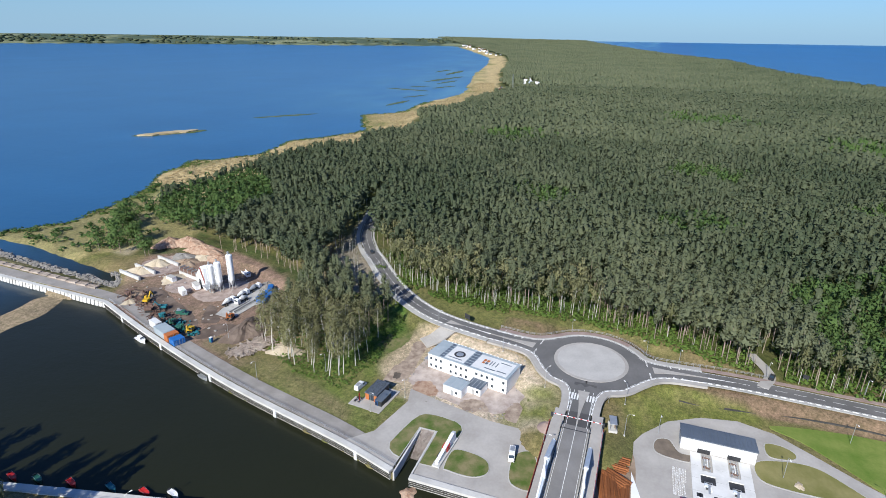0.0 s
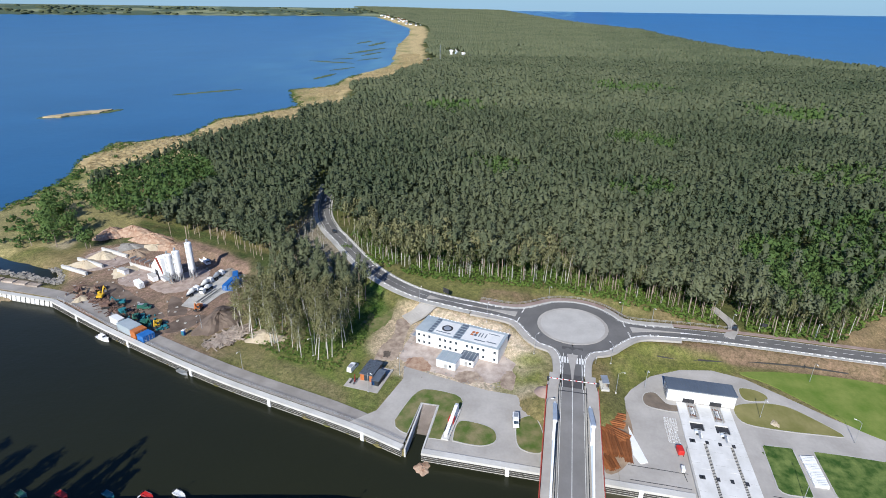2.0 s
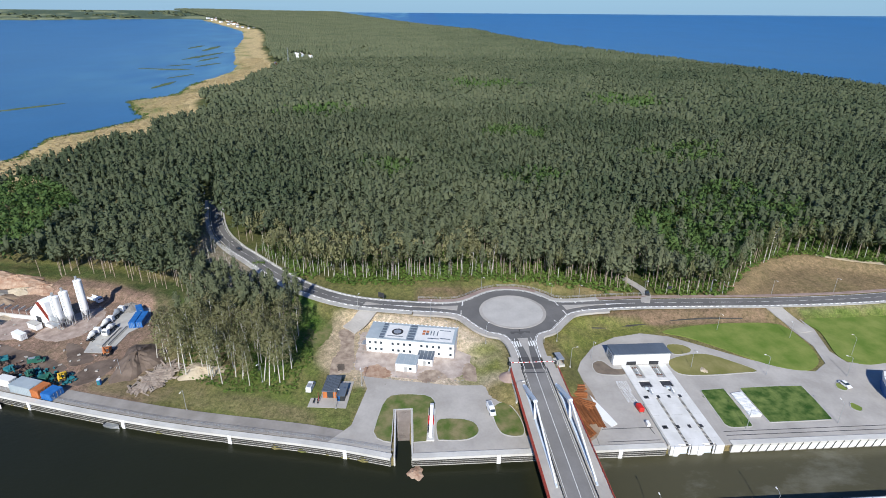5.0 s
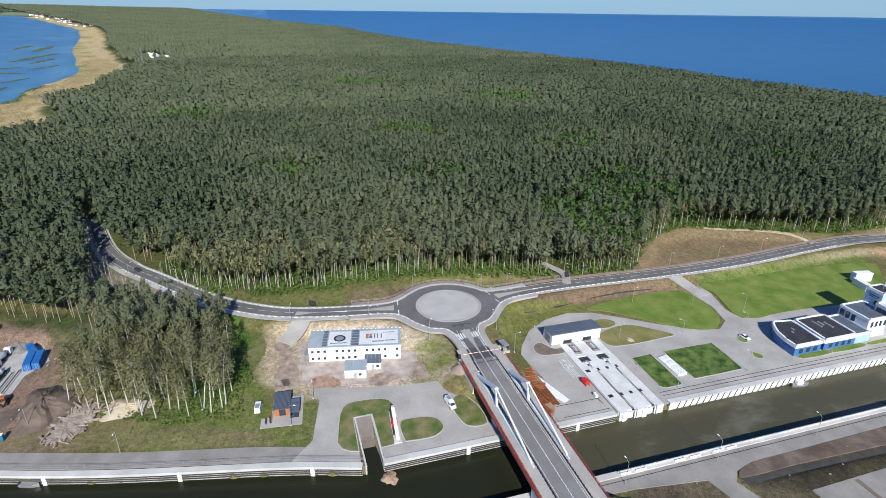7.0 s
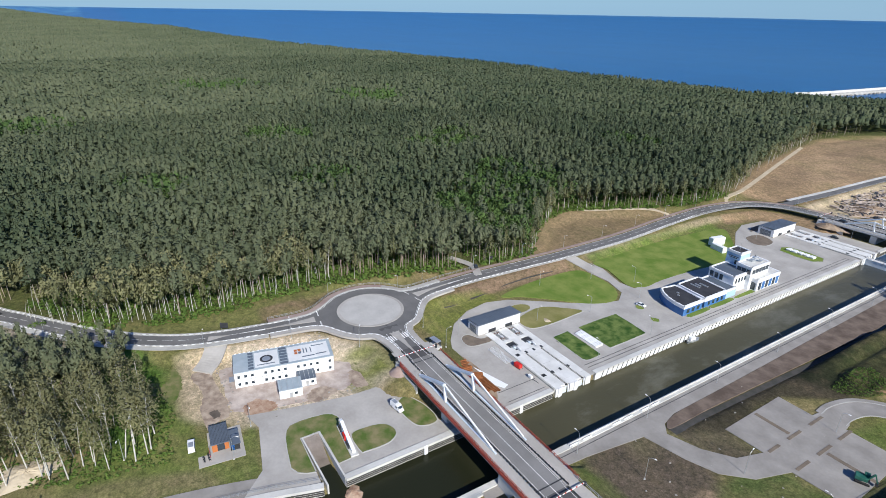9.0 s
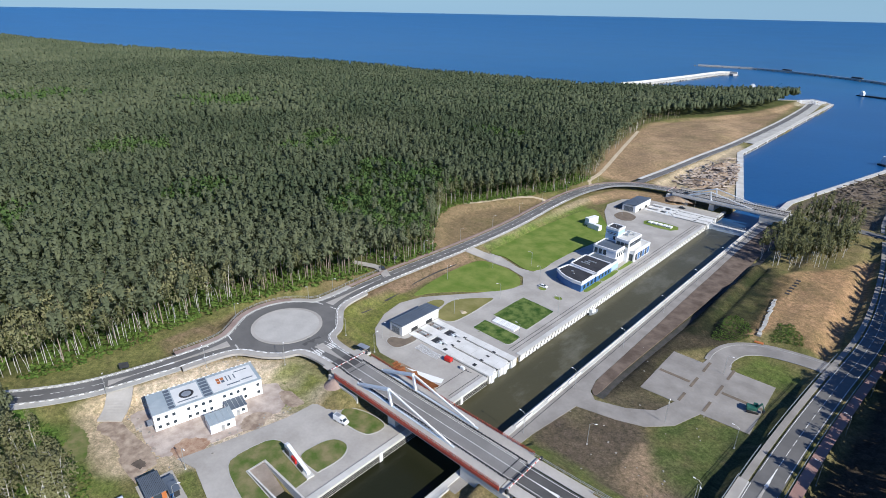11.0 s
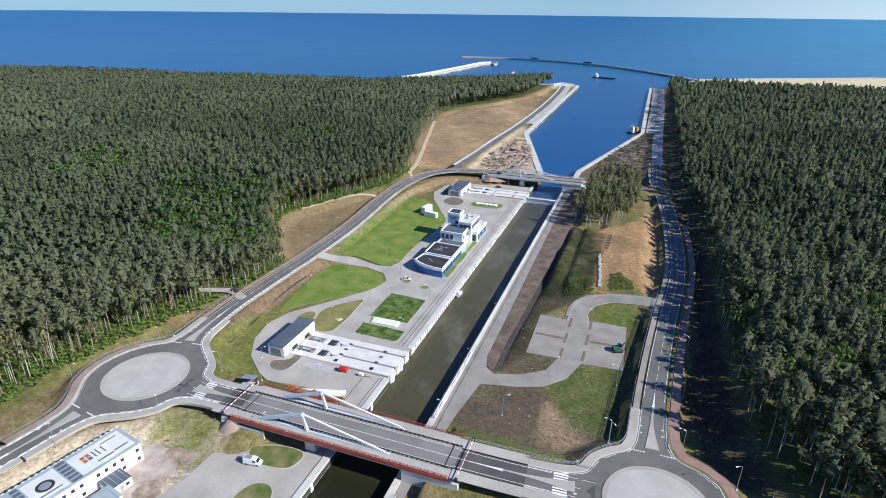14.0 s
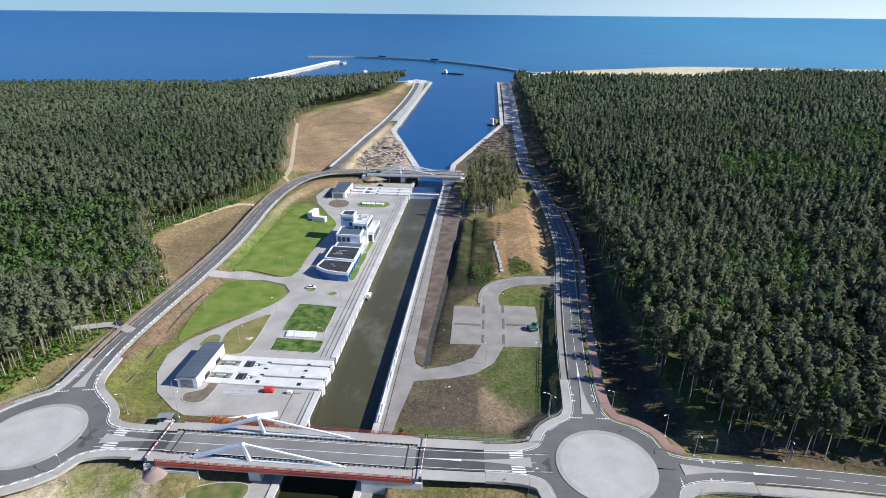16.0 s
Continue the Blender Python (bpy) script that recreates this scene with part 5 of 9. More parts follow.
def scatter(x0, x1, y0, y1, gap, keep):
    """Jittered places on a grid that the function keep accepts."""
    xs, ys = np.arange(x0, x1, gap), np.arange(y0, y1, gap * 0.92)
    gxx, gyy = np.meshgrid(xs, ys)
    gxx = gxx + (np.arange(len(ys)) % 2)[:, None] * gap * 0.5
    x = (gxx + RNG.uniform(-0.42, 0.42, gxx.shape) * gap).ravel()
    y = (gyy + RNG.uniform(-0.42, 0.42, gyy.shape) * gap).ravel()
    k = keep(x, y)
    return x[k], y[k]


CLEARING = [(-258, -178), (-205, -158.5), (-178, -143), (-158, -128), (-139, -112), (-121, -95), (-106, -75), (-92, -90), (-103, -94), (-112, -108), (-117, -130), (-127, -145), (-141, -151), (-169, -158), (-211, -168), (-258, -184)]
SW_WOOD = [(-152, -272), (-160, -300), (-205, -328), (-320, -325), (-420, -318), (-420, -290), (-420, -240), (-330, -200), (-240, -174), (-205, -162), (-165, -136), (-150, -124), (-126, -114), (-112, -137), (-121, -152), (-124, -165), (-134, -188), (-138, -205), (-141, -226), (-150, -250)]

VILLAGE = [(-1620, -368), (-1600, -335), (-1450, -282), (-1330, -262), (-1200, -282), (-1120, -300), (-1110, -335), (-1240, -352), (-1400, -345)]


def in_woods(x, y):
    """Where the closed forest stands."""
    west = (x < np.interp(y, WEST_Y, WEST_X) + 2.5 * wobble(x, y, 7, 1.5)) & (coast_gap(x, y) > 42)
    belt = np.interp(x, (-2500, -1400, -990, -780, -600, -360, -250, -150, 0), (102, 98, 110, 106, 92, 133, 86, 120, 120))
    west &= (shore_gap(x, y) > belt)
    west &= ~((x > -160) & (y < -205))
    west |= inside(SW_WOOD, x, y)
    east = (x > np.interp(y, EAST_Y, EAST_X) + 1.5 * wobble(x, y, 7, 2.5)) & (y > -60) & (coast_gap(x, y) > np.where(x > 110, np.interp(x, (110, 200, 400, 640), (240, 290, 410, 330)), 60))
    ok = (west | east) & ~inside(CLEARING, x, y) & ~(inside(VILLAGE, x, y) & (wobble(x, y, 16, 3.0) > -0.25))
    for line, half in ROADS:
        near = (x > line[:, 0].min() - 14) & (x < line[:, 0].max() + 14) & (y > line[:, 1].min() - 14) & (y < line[:, 1].max() + 14) & ok
        if near.any():
            d, _ = near_line(line[::4], x[near], y[near])
            ok[near] &= d > half + np.where((x[near] < -170) & (y[near] < -100), np.where(x[near] < -215, -3.2, 0.4), 3.0)
    return ok


def plant(name, x, y, shapes, width, height, crown_from, lift_var, material, label, tint_base=0.54):
    """Joins crowns at the places into one mesh of kind stuff."""
    n = len(x)
    z = ground_z(x, y)
    h = height * np.where(x > 90, RNG.uniform(0.72, 1.1, n), RNG.uniform(0.86, 1.08, n)) * (1 + 0.09 * wobble(x, y, 28, 9.0) + 0.12 * np.clip((y - 285) / 12, 0, 1) * (x < -90) + 0.14 * (x > 90))
    w = width * RNG.uniform(0.75, 1.25, n)
    a = RNG.uniform(0, 6.28, n)
    tint_base = tint_base - (0.16 * np.clip((y - 60) / 70, 0, 1) + 0.12 * np.clip((y - 285) / 12, 0, 1)) * (x < -90) * (material == PINE) - 0.31 * (x > 90) - 0.18 * ((y < -110) & (x > -420))
    tint = np.clip(tint_base + 0.24 * wobble(x, y, 70, 3.3) + 0.16 * wobble(x, y, 17, 4.1) + RNG.normal(0, 0.12, n), 0, 1)
    pick = RNG.integers(0, len(shapes), n)
    tris, tints, norms = [], [], []
    for i, s in enumerate(shapes):
        k = np.where(pick == i)[0]
        s, nn = rounded(s, (width, width, height * (1 - crown_from)))
        c, sn = np.cos(a[k])[:, None, None], np.sin(a[k])[:, None, None]
        t = np.broadcast_to(s, (len(k), *s.shape))
        vx = (t[..., 0] * c - t[..., 1] * sn) * w[k][:, None, None] + x[k][:, None, None]
        vy = (t[..., 0] * sn + t[..., 1] * c) * w[k][:, None, None] + y[k][:, None, None]
        vz = z[k][:, None, None] + h[k][:, None, None] * (crown_from + (1 - crown_from) * t[..., 2])
        tris.append(np.stack([vx, vy, vz], -1).reshape(-1, 3, 3))
        nn = np.broadcast_to(nn, t.shape)
        norms.append(np.stack([nn[..., 0] * c - nn[..., 1] * sn, nn[..., 0] * sn + nn[..., 1] * c, nn[..., 2]], -1).reshape(-1, 3, 3))
        tints.append((tint[k][:, None] + RNG.normal(0, 0.035, (len(k), s.shape[0]))).ravel())
    me = trimesh(name, np.concatenate(tris), np.clip(np.concatenate(tints), 0, 1), material, np.concatenate(norms))
    return tagged(new(name, me), label, "forest", kind="stuff"), (z, h)


def trunks(name, x, y, z, h, r, material, label, sides=4, frac=0.85, tilt=0.035):
    shapes = []
    for i in range(6):
        shapes.append(trunk_tris(1.0, 1.0, (0, 0), sides))
    base_t = shapes[0]
    n = len(x)
    lean = RNG.normal(0, tilt, (n, 2))
    t = np.broadcast_to(base_t, (n, *base_t.shape))
    vz = t[..., 2]
    hh = (h * frac)[:, None, None]
    vx = t[..., 0] * r + x[:, None, None] + lean[:, 0][:, None, None] * np.clip(vz, 0, 1) * hh
    vy = t[..., 1] * r + y[:, None, None] + lean[:, 1][:, None, None] * np.clip(vz, 0, 1) * hh
    me = trimesh(name, np.stack([vx, vy, z[:, None, None] + vz * hh], -1).reshape(-1, 3, 3), np.zeros(n * len(base_t)), material)
    return tagged(new(name, me), label, "forest", kind="stuff")


def view_range(x, y):
    return np.hypot(x - 70, y + 60)


SHORE_WOOD = [(-150, -300), (-204, -318), (-290, -322), (-280, -296), (-262, -280), (-225, -246), (-150, -240), (-126, -262)]

LEAFY_STAND = [(-252, 172), (-230, 196), (-196, 204), (-150, 182), (-112, 124), (-118, 104), (-134, 90), (-158, 78), (-186, 88), (-215, 130)]


def fringe(x, y):
    """The belt of leaning birches along the forest's south-eastern edge."""
    depth = np.interp(y, WEST_Y, WEST_X) - x
    return (depth < 34 + 14 * wobble(x, y, 13, 2.0)) & (depth > 0) & (y > -140) & (y < -2) & (wobble(x, y, 5, 4.0) > -0.35)


def deciduous(x, y):
    """Brighter broad-leaved stands inside the pine forest."""
    spots = ((-265, 45, 34), (-185, 140, 44), (-145, 120, 30), (-330, 190, 45), (-420, 60, 40), (-240, 330, 35), (-300, -60, 28), (170, 120, 26), (260, 300, 60), (420, 420, 90), (-620, 250, 70), (-560, -150, 60), (-800, 80, 80))
    v = np.zeros(x.shape, bool)
    for cx, cy, rr in spots:
        v |= np.hypot(x - cx, y - cy) < rr * (0.75 + 0.45 * wobble(x, y, 15, cx * 0.01))
    v |= inside(SHORE_WOOD, x, y)
    v |= inside(LEAFY_STAND, x, y) & (wobble(x, y, 9, 6.0) > -0.45)
    v |= (x > 90) & (wobble(x, y, 6.5, 8.0) + 0.6 * wobble(x, y, 31, 2.0) > 0.62)
    depth = np.interp(y, WEST_Y, WEST_X) - x
    v |= fringe(x, y)
    v |= (depth < 40) & (depth > -5) & (y > 84) & (y < 165)
    return v


fx, fy = scatter(-600, 640, -460, 1000, 5.5, lambda x, y: (view_range(x, y) < 620) & in_woods(x, y) & (RNG.random(x.shape) < 0.96))
d = view_range(fx, fy)
leafy = deciduous(fx, fy) & (RNG.random(len(fx)) < np.where(fy < -225, 1.0, 0.8))
near, mid = d < 275, (d >= 275) & (d < 620)
s_near = [pine_crown(152, RNG, 0.395, int(RNG.integers(7, 10)), (5, 2, 0.60)) for _ in range(10)]
s_mid = [pine_crown(31, RNG, 0.66, 5, (5, 2, 0.66)) for _ in range(10)]
s_far = [pine_crown(9, RNG, 0.85, 3, (5, 2, 0.85)) for _ in range(8)]
s_low = [pine_crown(0, RNG, 0.85, 0, (5, 2, 1.0)) for _ in range(6)]
r_near = [round_crown(110, RNG) for _ in range(5)]
r_mid = [round_crown(48, RNG, 0.42) for _ in range(5)]
PINES = "dense stand of grey green Scots pines"
LEAVES = "bright green broad-leaved trees among the pines"
_, (z, h) = plant("pine_forest", fx[near & ~leafy], fy[near & ~leafy], s_near, 8.0, 19.4, 0.54, 0, PINE, PINES)
trunks("pine_trunks", fx[near & ~leafy], fy[near & ~leafy], z, h, 0.19, BARK, "tall bare brown pine trunks", 4)
birch = leafy & fringe(fx, fy)
plant("leafy_forest", fx[near & leafy & ~birch], fy[near & leafy & ~birch], r_near, 7.8, 18.2, 0.34, 0, BROAD, LEAVES)
plant("birch_forest", fx[near & birch], fy[near & birch], r_near, 6.6, 17.8, 0.36, 0, BIRCH, "pale olive birches along the forest edge", 0.85)
plant("pine_forest", fx[mid & ~leafy], fy[mid & ~leafy], s_mid, 8.2, 19.4, 0.55, 0, PINE, PINES)
plant("leafy_forest", fx[mid & leafy], fy[mid & leafy], r_mid, 8.2, 17.6, 0.35, 0, BROAD, LEAVES)
fx, fy = scatter(-1500, 900, -460, 1500, 7.2, lambda x, y: (view_range(x, y) >= 620) & (view_range(x, y) < 1350) & in_woods(x, y) & (x < 850))
leafy = deciduous(fx, fy) & (RNG.random(len(fx)) < 0.8)
# far pines take a lighter tint in place of distance haze
plant("pine_forest", fx[~leafy], fy[~leafy], s_far, 10.4, 19.2, 0.55, 0, PINE, PINES, 0.60)
plant("leafy_forest", fx[leafy], fy[leafy], s_far, 9.4, 17.5, 0.50, 0, BROAD, LEAVES)
fx, fy = scatter(-4600, -900, -1900, 800, 11.5, lambda x, y: (view_range(x, y) >= 1350) & in_woods(x, y))
# farthest pines, lightened once more for haze
plant("pine_forest", fx, fy, s_low, 14.5, 18.0, 0.45, 0, PINE, PINES, 0.68)

# woods and hedgerows on the far side of the lagoon
fx, fy = scatter(-4400, -600, -4700, -1500, 62.0, lambda x, y: (np.hypot(x - 90, y + 50) > 4180) & (y < 0.34 * x) & (np.hypot(x - 90, y + 50) < 4850) & (wobble(x, y * 0.6, 120, 5.0) > 0.08))
plant("far_woods", fx, fy, s_low, 80.0, 10.0, 0.0, 0, PINE, "dark distant woods beyond the lagoon", 0.3)

# ---- canal bridges ----


def canal_bridge():
    b = base("bridge", pose(0, 0, 0), "grey road bridge with pale steel frames and red railings", "bridge", "canal bridges")
    part("deck", boxes((-46, 27, -8.6, 8.6, 4.7, 5.9), (-46, 27, -6.0, -5.2, 3.9, 4.7), (-46, 27, 5.2, 6.0, 3.9, 4.7), (-46, 27, -0.5, 0.5, 3.9, 4.7)), CONCRETE_OLD, b)
    part("carriageway", boxes((-46.2, 27.2, -4.1, 4.1, 5.9, 6.0)), DECK, b, "worn grey asphalt carriageway")
    for s in (-1, 1):
        part("footway", boxes((-46, 27, s * 4.9, s * 8.3, 5.9, 6.12)), PAVING, b, "pale grey footway")
        part("edge_beam", boxes((-46, 27, s * 8.3, s * 8.75, 5.2, 6.2)), RED_STEEL if s < 0 else CONCRETE_OLD, b)
        rail = bmesh.new()
        for z in (6.55, 6.9, 7.3):
            box(rail, -46, 27, s * 8.55 - 0.05, s * 8.55 + 0.05, z - 0.05, z + 0.05)
        r = part("railing", rail, RED_STEEL, b, "red painted railing")
        for i in range(38):
            x = -46 + 73 * i / 37
            part("post", boxes((x - 0.06, x + 0.06, s * 8.55 - 0.06, s * 8.55 + 0.06, 6.15, 7.3)), RED_STEEL, r)
        guard = boxes((-46, 27, s * 4.55 - 0.07, s * 4.55 + 0.07, 6.35, 6.65))
        for i in range(49):
            x = -46 + 73 * i / 48
            box(guard, x - 0.25, x + 0.25, s * 4.62 - 0.06, s * 4.62 + 0.06, 6.0, 6.75)
        part("guard_rail", guard, DARK, b, "dark steel guard rail")
        y = s * 5.6
        f = bmesh.new()
        bar(f, (-36, y, 6.3), (-20.6, y, 12.1), 1.3, 0.7)
        part("frame_leg", f, PALE_STEEL, b, "broad pale blue steel leg")
        f = bmesh.new()
        bar(f, (-20.8, y, 12.5), (-19.6, y, 6.0), 0.8, 0.8)
        part("frame_post", f, WHITE, b)
        f = bmesh.new()
        bar(f, (-20.9, y, 12.2), (6.6, y, 6.5), 0.5, 0.6)
        part("frame_tie", f, WHITE, b)
        part("frame_chord", boxes((-37, 8, y - 0.3, y + 0.3, 6.0, 6.45)), PALE_STEEL, b)
    part("abutment", boxes((-50, -44, -8.4, 8.4, -1, 4.7), (-50, -34, -8.6, -8.0, -1, 3.4), (-50, -34, 8.0, 8.6, -1, 3.4)), CONCRETE, b, "pale concrete abutment")
    part("abutment", boxes((13, 30, -8.4, 8.4, -5, 4.7)), CONCRETE, b, "pale concrete abutment")
    part("pier", boxes((-20, -16.5, -7, 7, -1, 4.0)), CONCRETE, b)
    lines = bmesh.new()
    for y, w in ((0.0, 0.16), (-3.7, 0.12), (3.7, 0.12)):
        box(lines, -46, 27, y - w / 2, y + w / 2, 6.0, 6.015)
    part("road_line", lines, MARKING, b)
    for x in (-44, 24.6):
        part("joint", boxes((x - 0.2, x + 0.2, -8.2, 8.2, 6.0, 6.02)), DARK, b)
    return b


bridge_s = canal_bridge()
bridge_n = copy_thing(bridge_s, pose(-2, 303, 0.35))
plain = {}
for ob in bridge_n.children_recursive:
    if ob.name.split(".")[0] in ("edge_beam", "railing", "post") and ob.type == "MESH":
        key = ob.data.name
        if key not in plain:
            plain[key] = ob.data.copy()
            plain[key].materials[0] = CONCRETE if ob.name.startswith("edge_beam") else GALV
        ob.data = plain[key]
    if ob.name.startswith("railing"):
        ob["label"] = "grey steel railing"
tagged(bridge_n, "grey road bridge with pale steel frames and grey railings")



def boom_gate(x, y0, y1, z):
    g = base("barrier_gate", pose(x, y0, z), "white and red boom barrier across the road", "barrier", "road barriers")
    part("post", boxes((-0.4, 0.4, -0.4, 0.4, 0, 1.3), bevel=0.06), DARK, g)
    part("boom", boxes((-0.09, 0.09, 0.0, (y1 - y0), 1.0, 1.2)), WHITE, g)
    for i in range(4):
        part("stripe", boxes((-0.095, 0.095, (y1 - y0) * (0.1 + 0.25 * i), (y1 - y0) * (0.17 + 0.25 * i), 0.99, 1.21)), RED_PAINT, g, "red stripe")


for x in (-49.0, 29.5):
    boom_gate(x, -8.4, -0.3, 5.9)
    boom_gate(x, 8.4, 0.3, 5.9)
boom_gate(-52, 294.8, 302.7, 6.3)
boom_gate(-52, 311.2, 303.3, 6.3)

cone = tagged(link_mesh("embankment_cone", cyl(bmesh.new(), -46.2, -9.2, -0.4, 4.7, 7.2, 0.8, 32), PATH_PINK), "pinkish paved cone of the bridge embankment", "embankment", kind="structure")
part("base_ring", cyl(bmesh.new(), -46.2, -9.2, -0.35, 0.12, 7.6, 7.5, 32), CONCRETE_OLD, cone)

# ---- quay walls ----


def quay(pts, side, style, label, face_top=0.4, cap=1.7, fenced=False, sharp=False):
    """A quay wall along pts; the water lies on the right of the line when side is -1, on the left when it is 1."""
    line = np.array(pts, float) if sharp else smooth_line(pts, 5.0) if len(pts) > 2 else np.array([np.array(pts[0]) + (np.array(pts[1]) - np.array(pts[0])) * u for u in np.linspace(0, 1, 12)], float)
    q = base("quay_wall", pose(0, 0, 0), label, "quay wall", kind="structure")
    lo, hi = (-cap, 0.4) if side == 1 else (-0.4, cap)
    part("cap", ribbon_bm(line, lo, hi, face_top, 0.9), CONCRETE, q)
    a, b = (-0.6, 0.1) if side == 1 else (-0.1, 0.6)
    part("face", ribbon_bm(line, a, b, -0.1, 5.5), CONCRETE_OLD if style == "bands" else CONCRETE, q)
    d = np.r_[0, np.cumsum(np.linalg.norm(np.diff(line[:, :2], axis=0), axis=1))]
    if style == "bands":
        for z in (-0.75, -1.45, -2.15):
            a, b = (0.05, 0.35) if side == 1 else (-0.35, -0.05)
            part("fender_timber", ribbon_bm(line, a, b, z, 0.32), SLOT, q, "dark horizontal fender timber")
        a, b = (0.0, 0.55) if side == 1 else (-0.55, 0.0)
        s = 14.0
        while s < d[-1] - 2:
            u = np.array([s, s + 1.2])
            seg = np.stack([np.interp(u, d, line[:, i]) for i in range(3)], -1)
            part("ladder_recess", ribbon_bm(seg, a, b, 0.38, 3.6), WHITE, q, "white ladder recess")
            s += 38.0
    else:
        s, bm = 1.0, bmesh.new()
        k = 1 if side == 1 else -1
        while s < d[-1] - 2:
            p0 = np.array([np.interp(s, d, line[:, i]) for i in range(3)])
            p1 = np.array([np.interp(s + 0.9, d, line[:, i]) for i in range(3)])
            t = (p1 - p0) / np.linalg.norm(p1 - p0)
            n = np.array((-t[1], t[0], 0)) * k
            bar(bm, p0 + n * 0.32 + (0, 0, 0.25), p1 + n * 0.32 + (0, 0, -2.7), 0.34, 0.3)
            s += 2.7
        part("fender", bm, SLOT, q, "slanting dark rubber fenders")
        a, b = (0.1, 0.34) if side == 1 else (-0.34, -0.1)
        part("fender_panel", ribbon_bm(line, a, b, 0.2, 2.6), WHITE, q, "white fender panels")
    if fenced:
        f = bmesh.new()
        off = -2.6 if side == 1 else 2.6
        l2 = offset_line(line, off)
        for z in (0.75, 1.1, 1.45):
            for p, r in zip(l2, l2[1:]):
                bar(f, p + (0, 0, z), r + (0, 0, z), 0.05)
        for p in l2:
            bar(f, p + (0, 0, 0.3), p + (0, 0, 1.5), 0.07)
        part("railing", f, GALV, q, "thin grey railing")
    return q


quay([(-11.3, 34.5, 0), (-11.3, -44.5, 0)], 1, "bands", "white concrete quay wall with dark fender bands")
quay([(-11.6, -51, 0), (-18, -73, 0), (-31, -129, 0), (-49, -187, 0), (-65, -231, 0)], 1, "bands", "long white concrete quay wall with dark fender bands", fenced=True)
quay([(-65, -231, 0), (-68, -310, 0), (-74, -420, 0)], 1, "panels", "pale mole wall with slanting fenders")
quay([(-11.3, 260.5, 0), (-11.3, 55.5, 0)], 1, "panels", "white lock chamber wall with slanting fenders")
quay([(-11.3, 300, 0), (-11.3, 284, 0)], 1, "bands", "white concrete quay wall beyond the far gate")
quay([(11.3, -14, 0), (11.3, 300, 0)], 1, "panels", "long white lock chamber wall in shade", cap=1.6)
quay([(62, -300, 0), (48, -215, 0), (33, -153, 0), (20, -100, 0), (14.5, -76, 0), (11.5, -58, 0), (11.3, -14, 0)], 1, "bands", "pale concrete canal bank wall", cap=2.5, fenced=True)
quay([(-100, 1004, 0), (-63, 962, 0), (-59, 552, 0), (-59, 499, 0), (-10, 334, 0), (-10, 318, 0)], 1, "bands", "white harbour quay wall", cap=5.0, face_top=0.5, sharp=True)
quay([(14, 318, 0), (14, 356, 0), (59, 549, 0), (59, 982, 0), (111, 985, 0)], 1, "bands", "white harbour quay wall", cap=4.0, face_top=0.5, sharp=True)

# parapet with stacked white barriers beside the lock on the eastern wall
parapet = base("parapet", pose(0, 0, 0), "low white concrete parapet along the lock wall", "parapet", kind="structure")
for i in range(62):
    part("parapet_block", boxes((11.55, 11.8, 20 + 4.5 * i, 24.3 + 4.5 * i, 0.3, 0.95)), CONCRETE, parapet)
for y in (22, 27.5, 41, 46.5, 55, 60):
    t = base("barrier", pose(12.4, y, 0.05), "white concrete barrier block on the lock wall", "barrier", "white barrier blocks")
    part("foot", boxes((-0.35, 0.35, -2.0, 2.0, 0, 0.25)), WHITE, t)
    part("upstand", boxes((-0.12, 0.18, -1.9, 1.9, 0.25, 0.8), bevel=0.05), WHITE, t)

# slipway
slip = base("slipway", pose(-34, -47.2, 0), "sloping concrete slipway between white walls", "slipway", kind="structure")
bm = bmesh.new()
vs = [bm.verts.new(p) for p in ((0.3, -2.3, 0.0), (23, -2.3, -6.0), (23, 2.6, -6.0), (0.3, 2.6, 0.0))]
bm.faces.new(vs)
bmesh.ops.solidify(bm, geom=bm.faces[:], thickness=0.4)
part("ramp", bm, RAMP, slip, "pinkish concrete ramp")
for y in (-2.6, 2.85):
    part("side_wall", boxes((0.3, 22.4, y - 0.25, y + 0.25, -5, 0.35)), CONCRETE, slip, "pale concrete side wall")
part("head_kerb", boxes((0.0, 0.3, -2.85, 3.1, -1, 0.2)), CONCRETE_OLD, slip)

# ---- lock heads: gate tracks, machinery, sheds ----


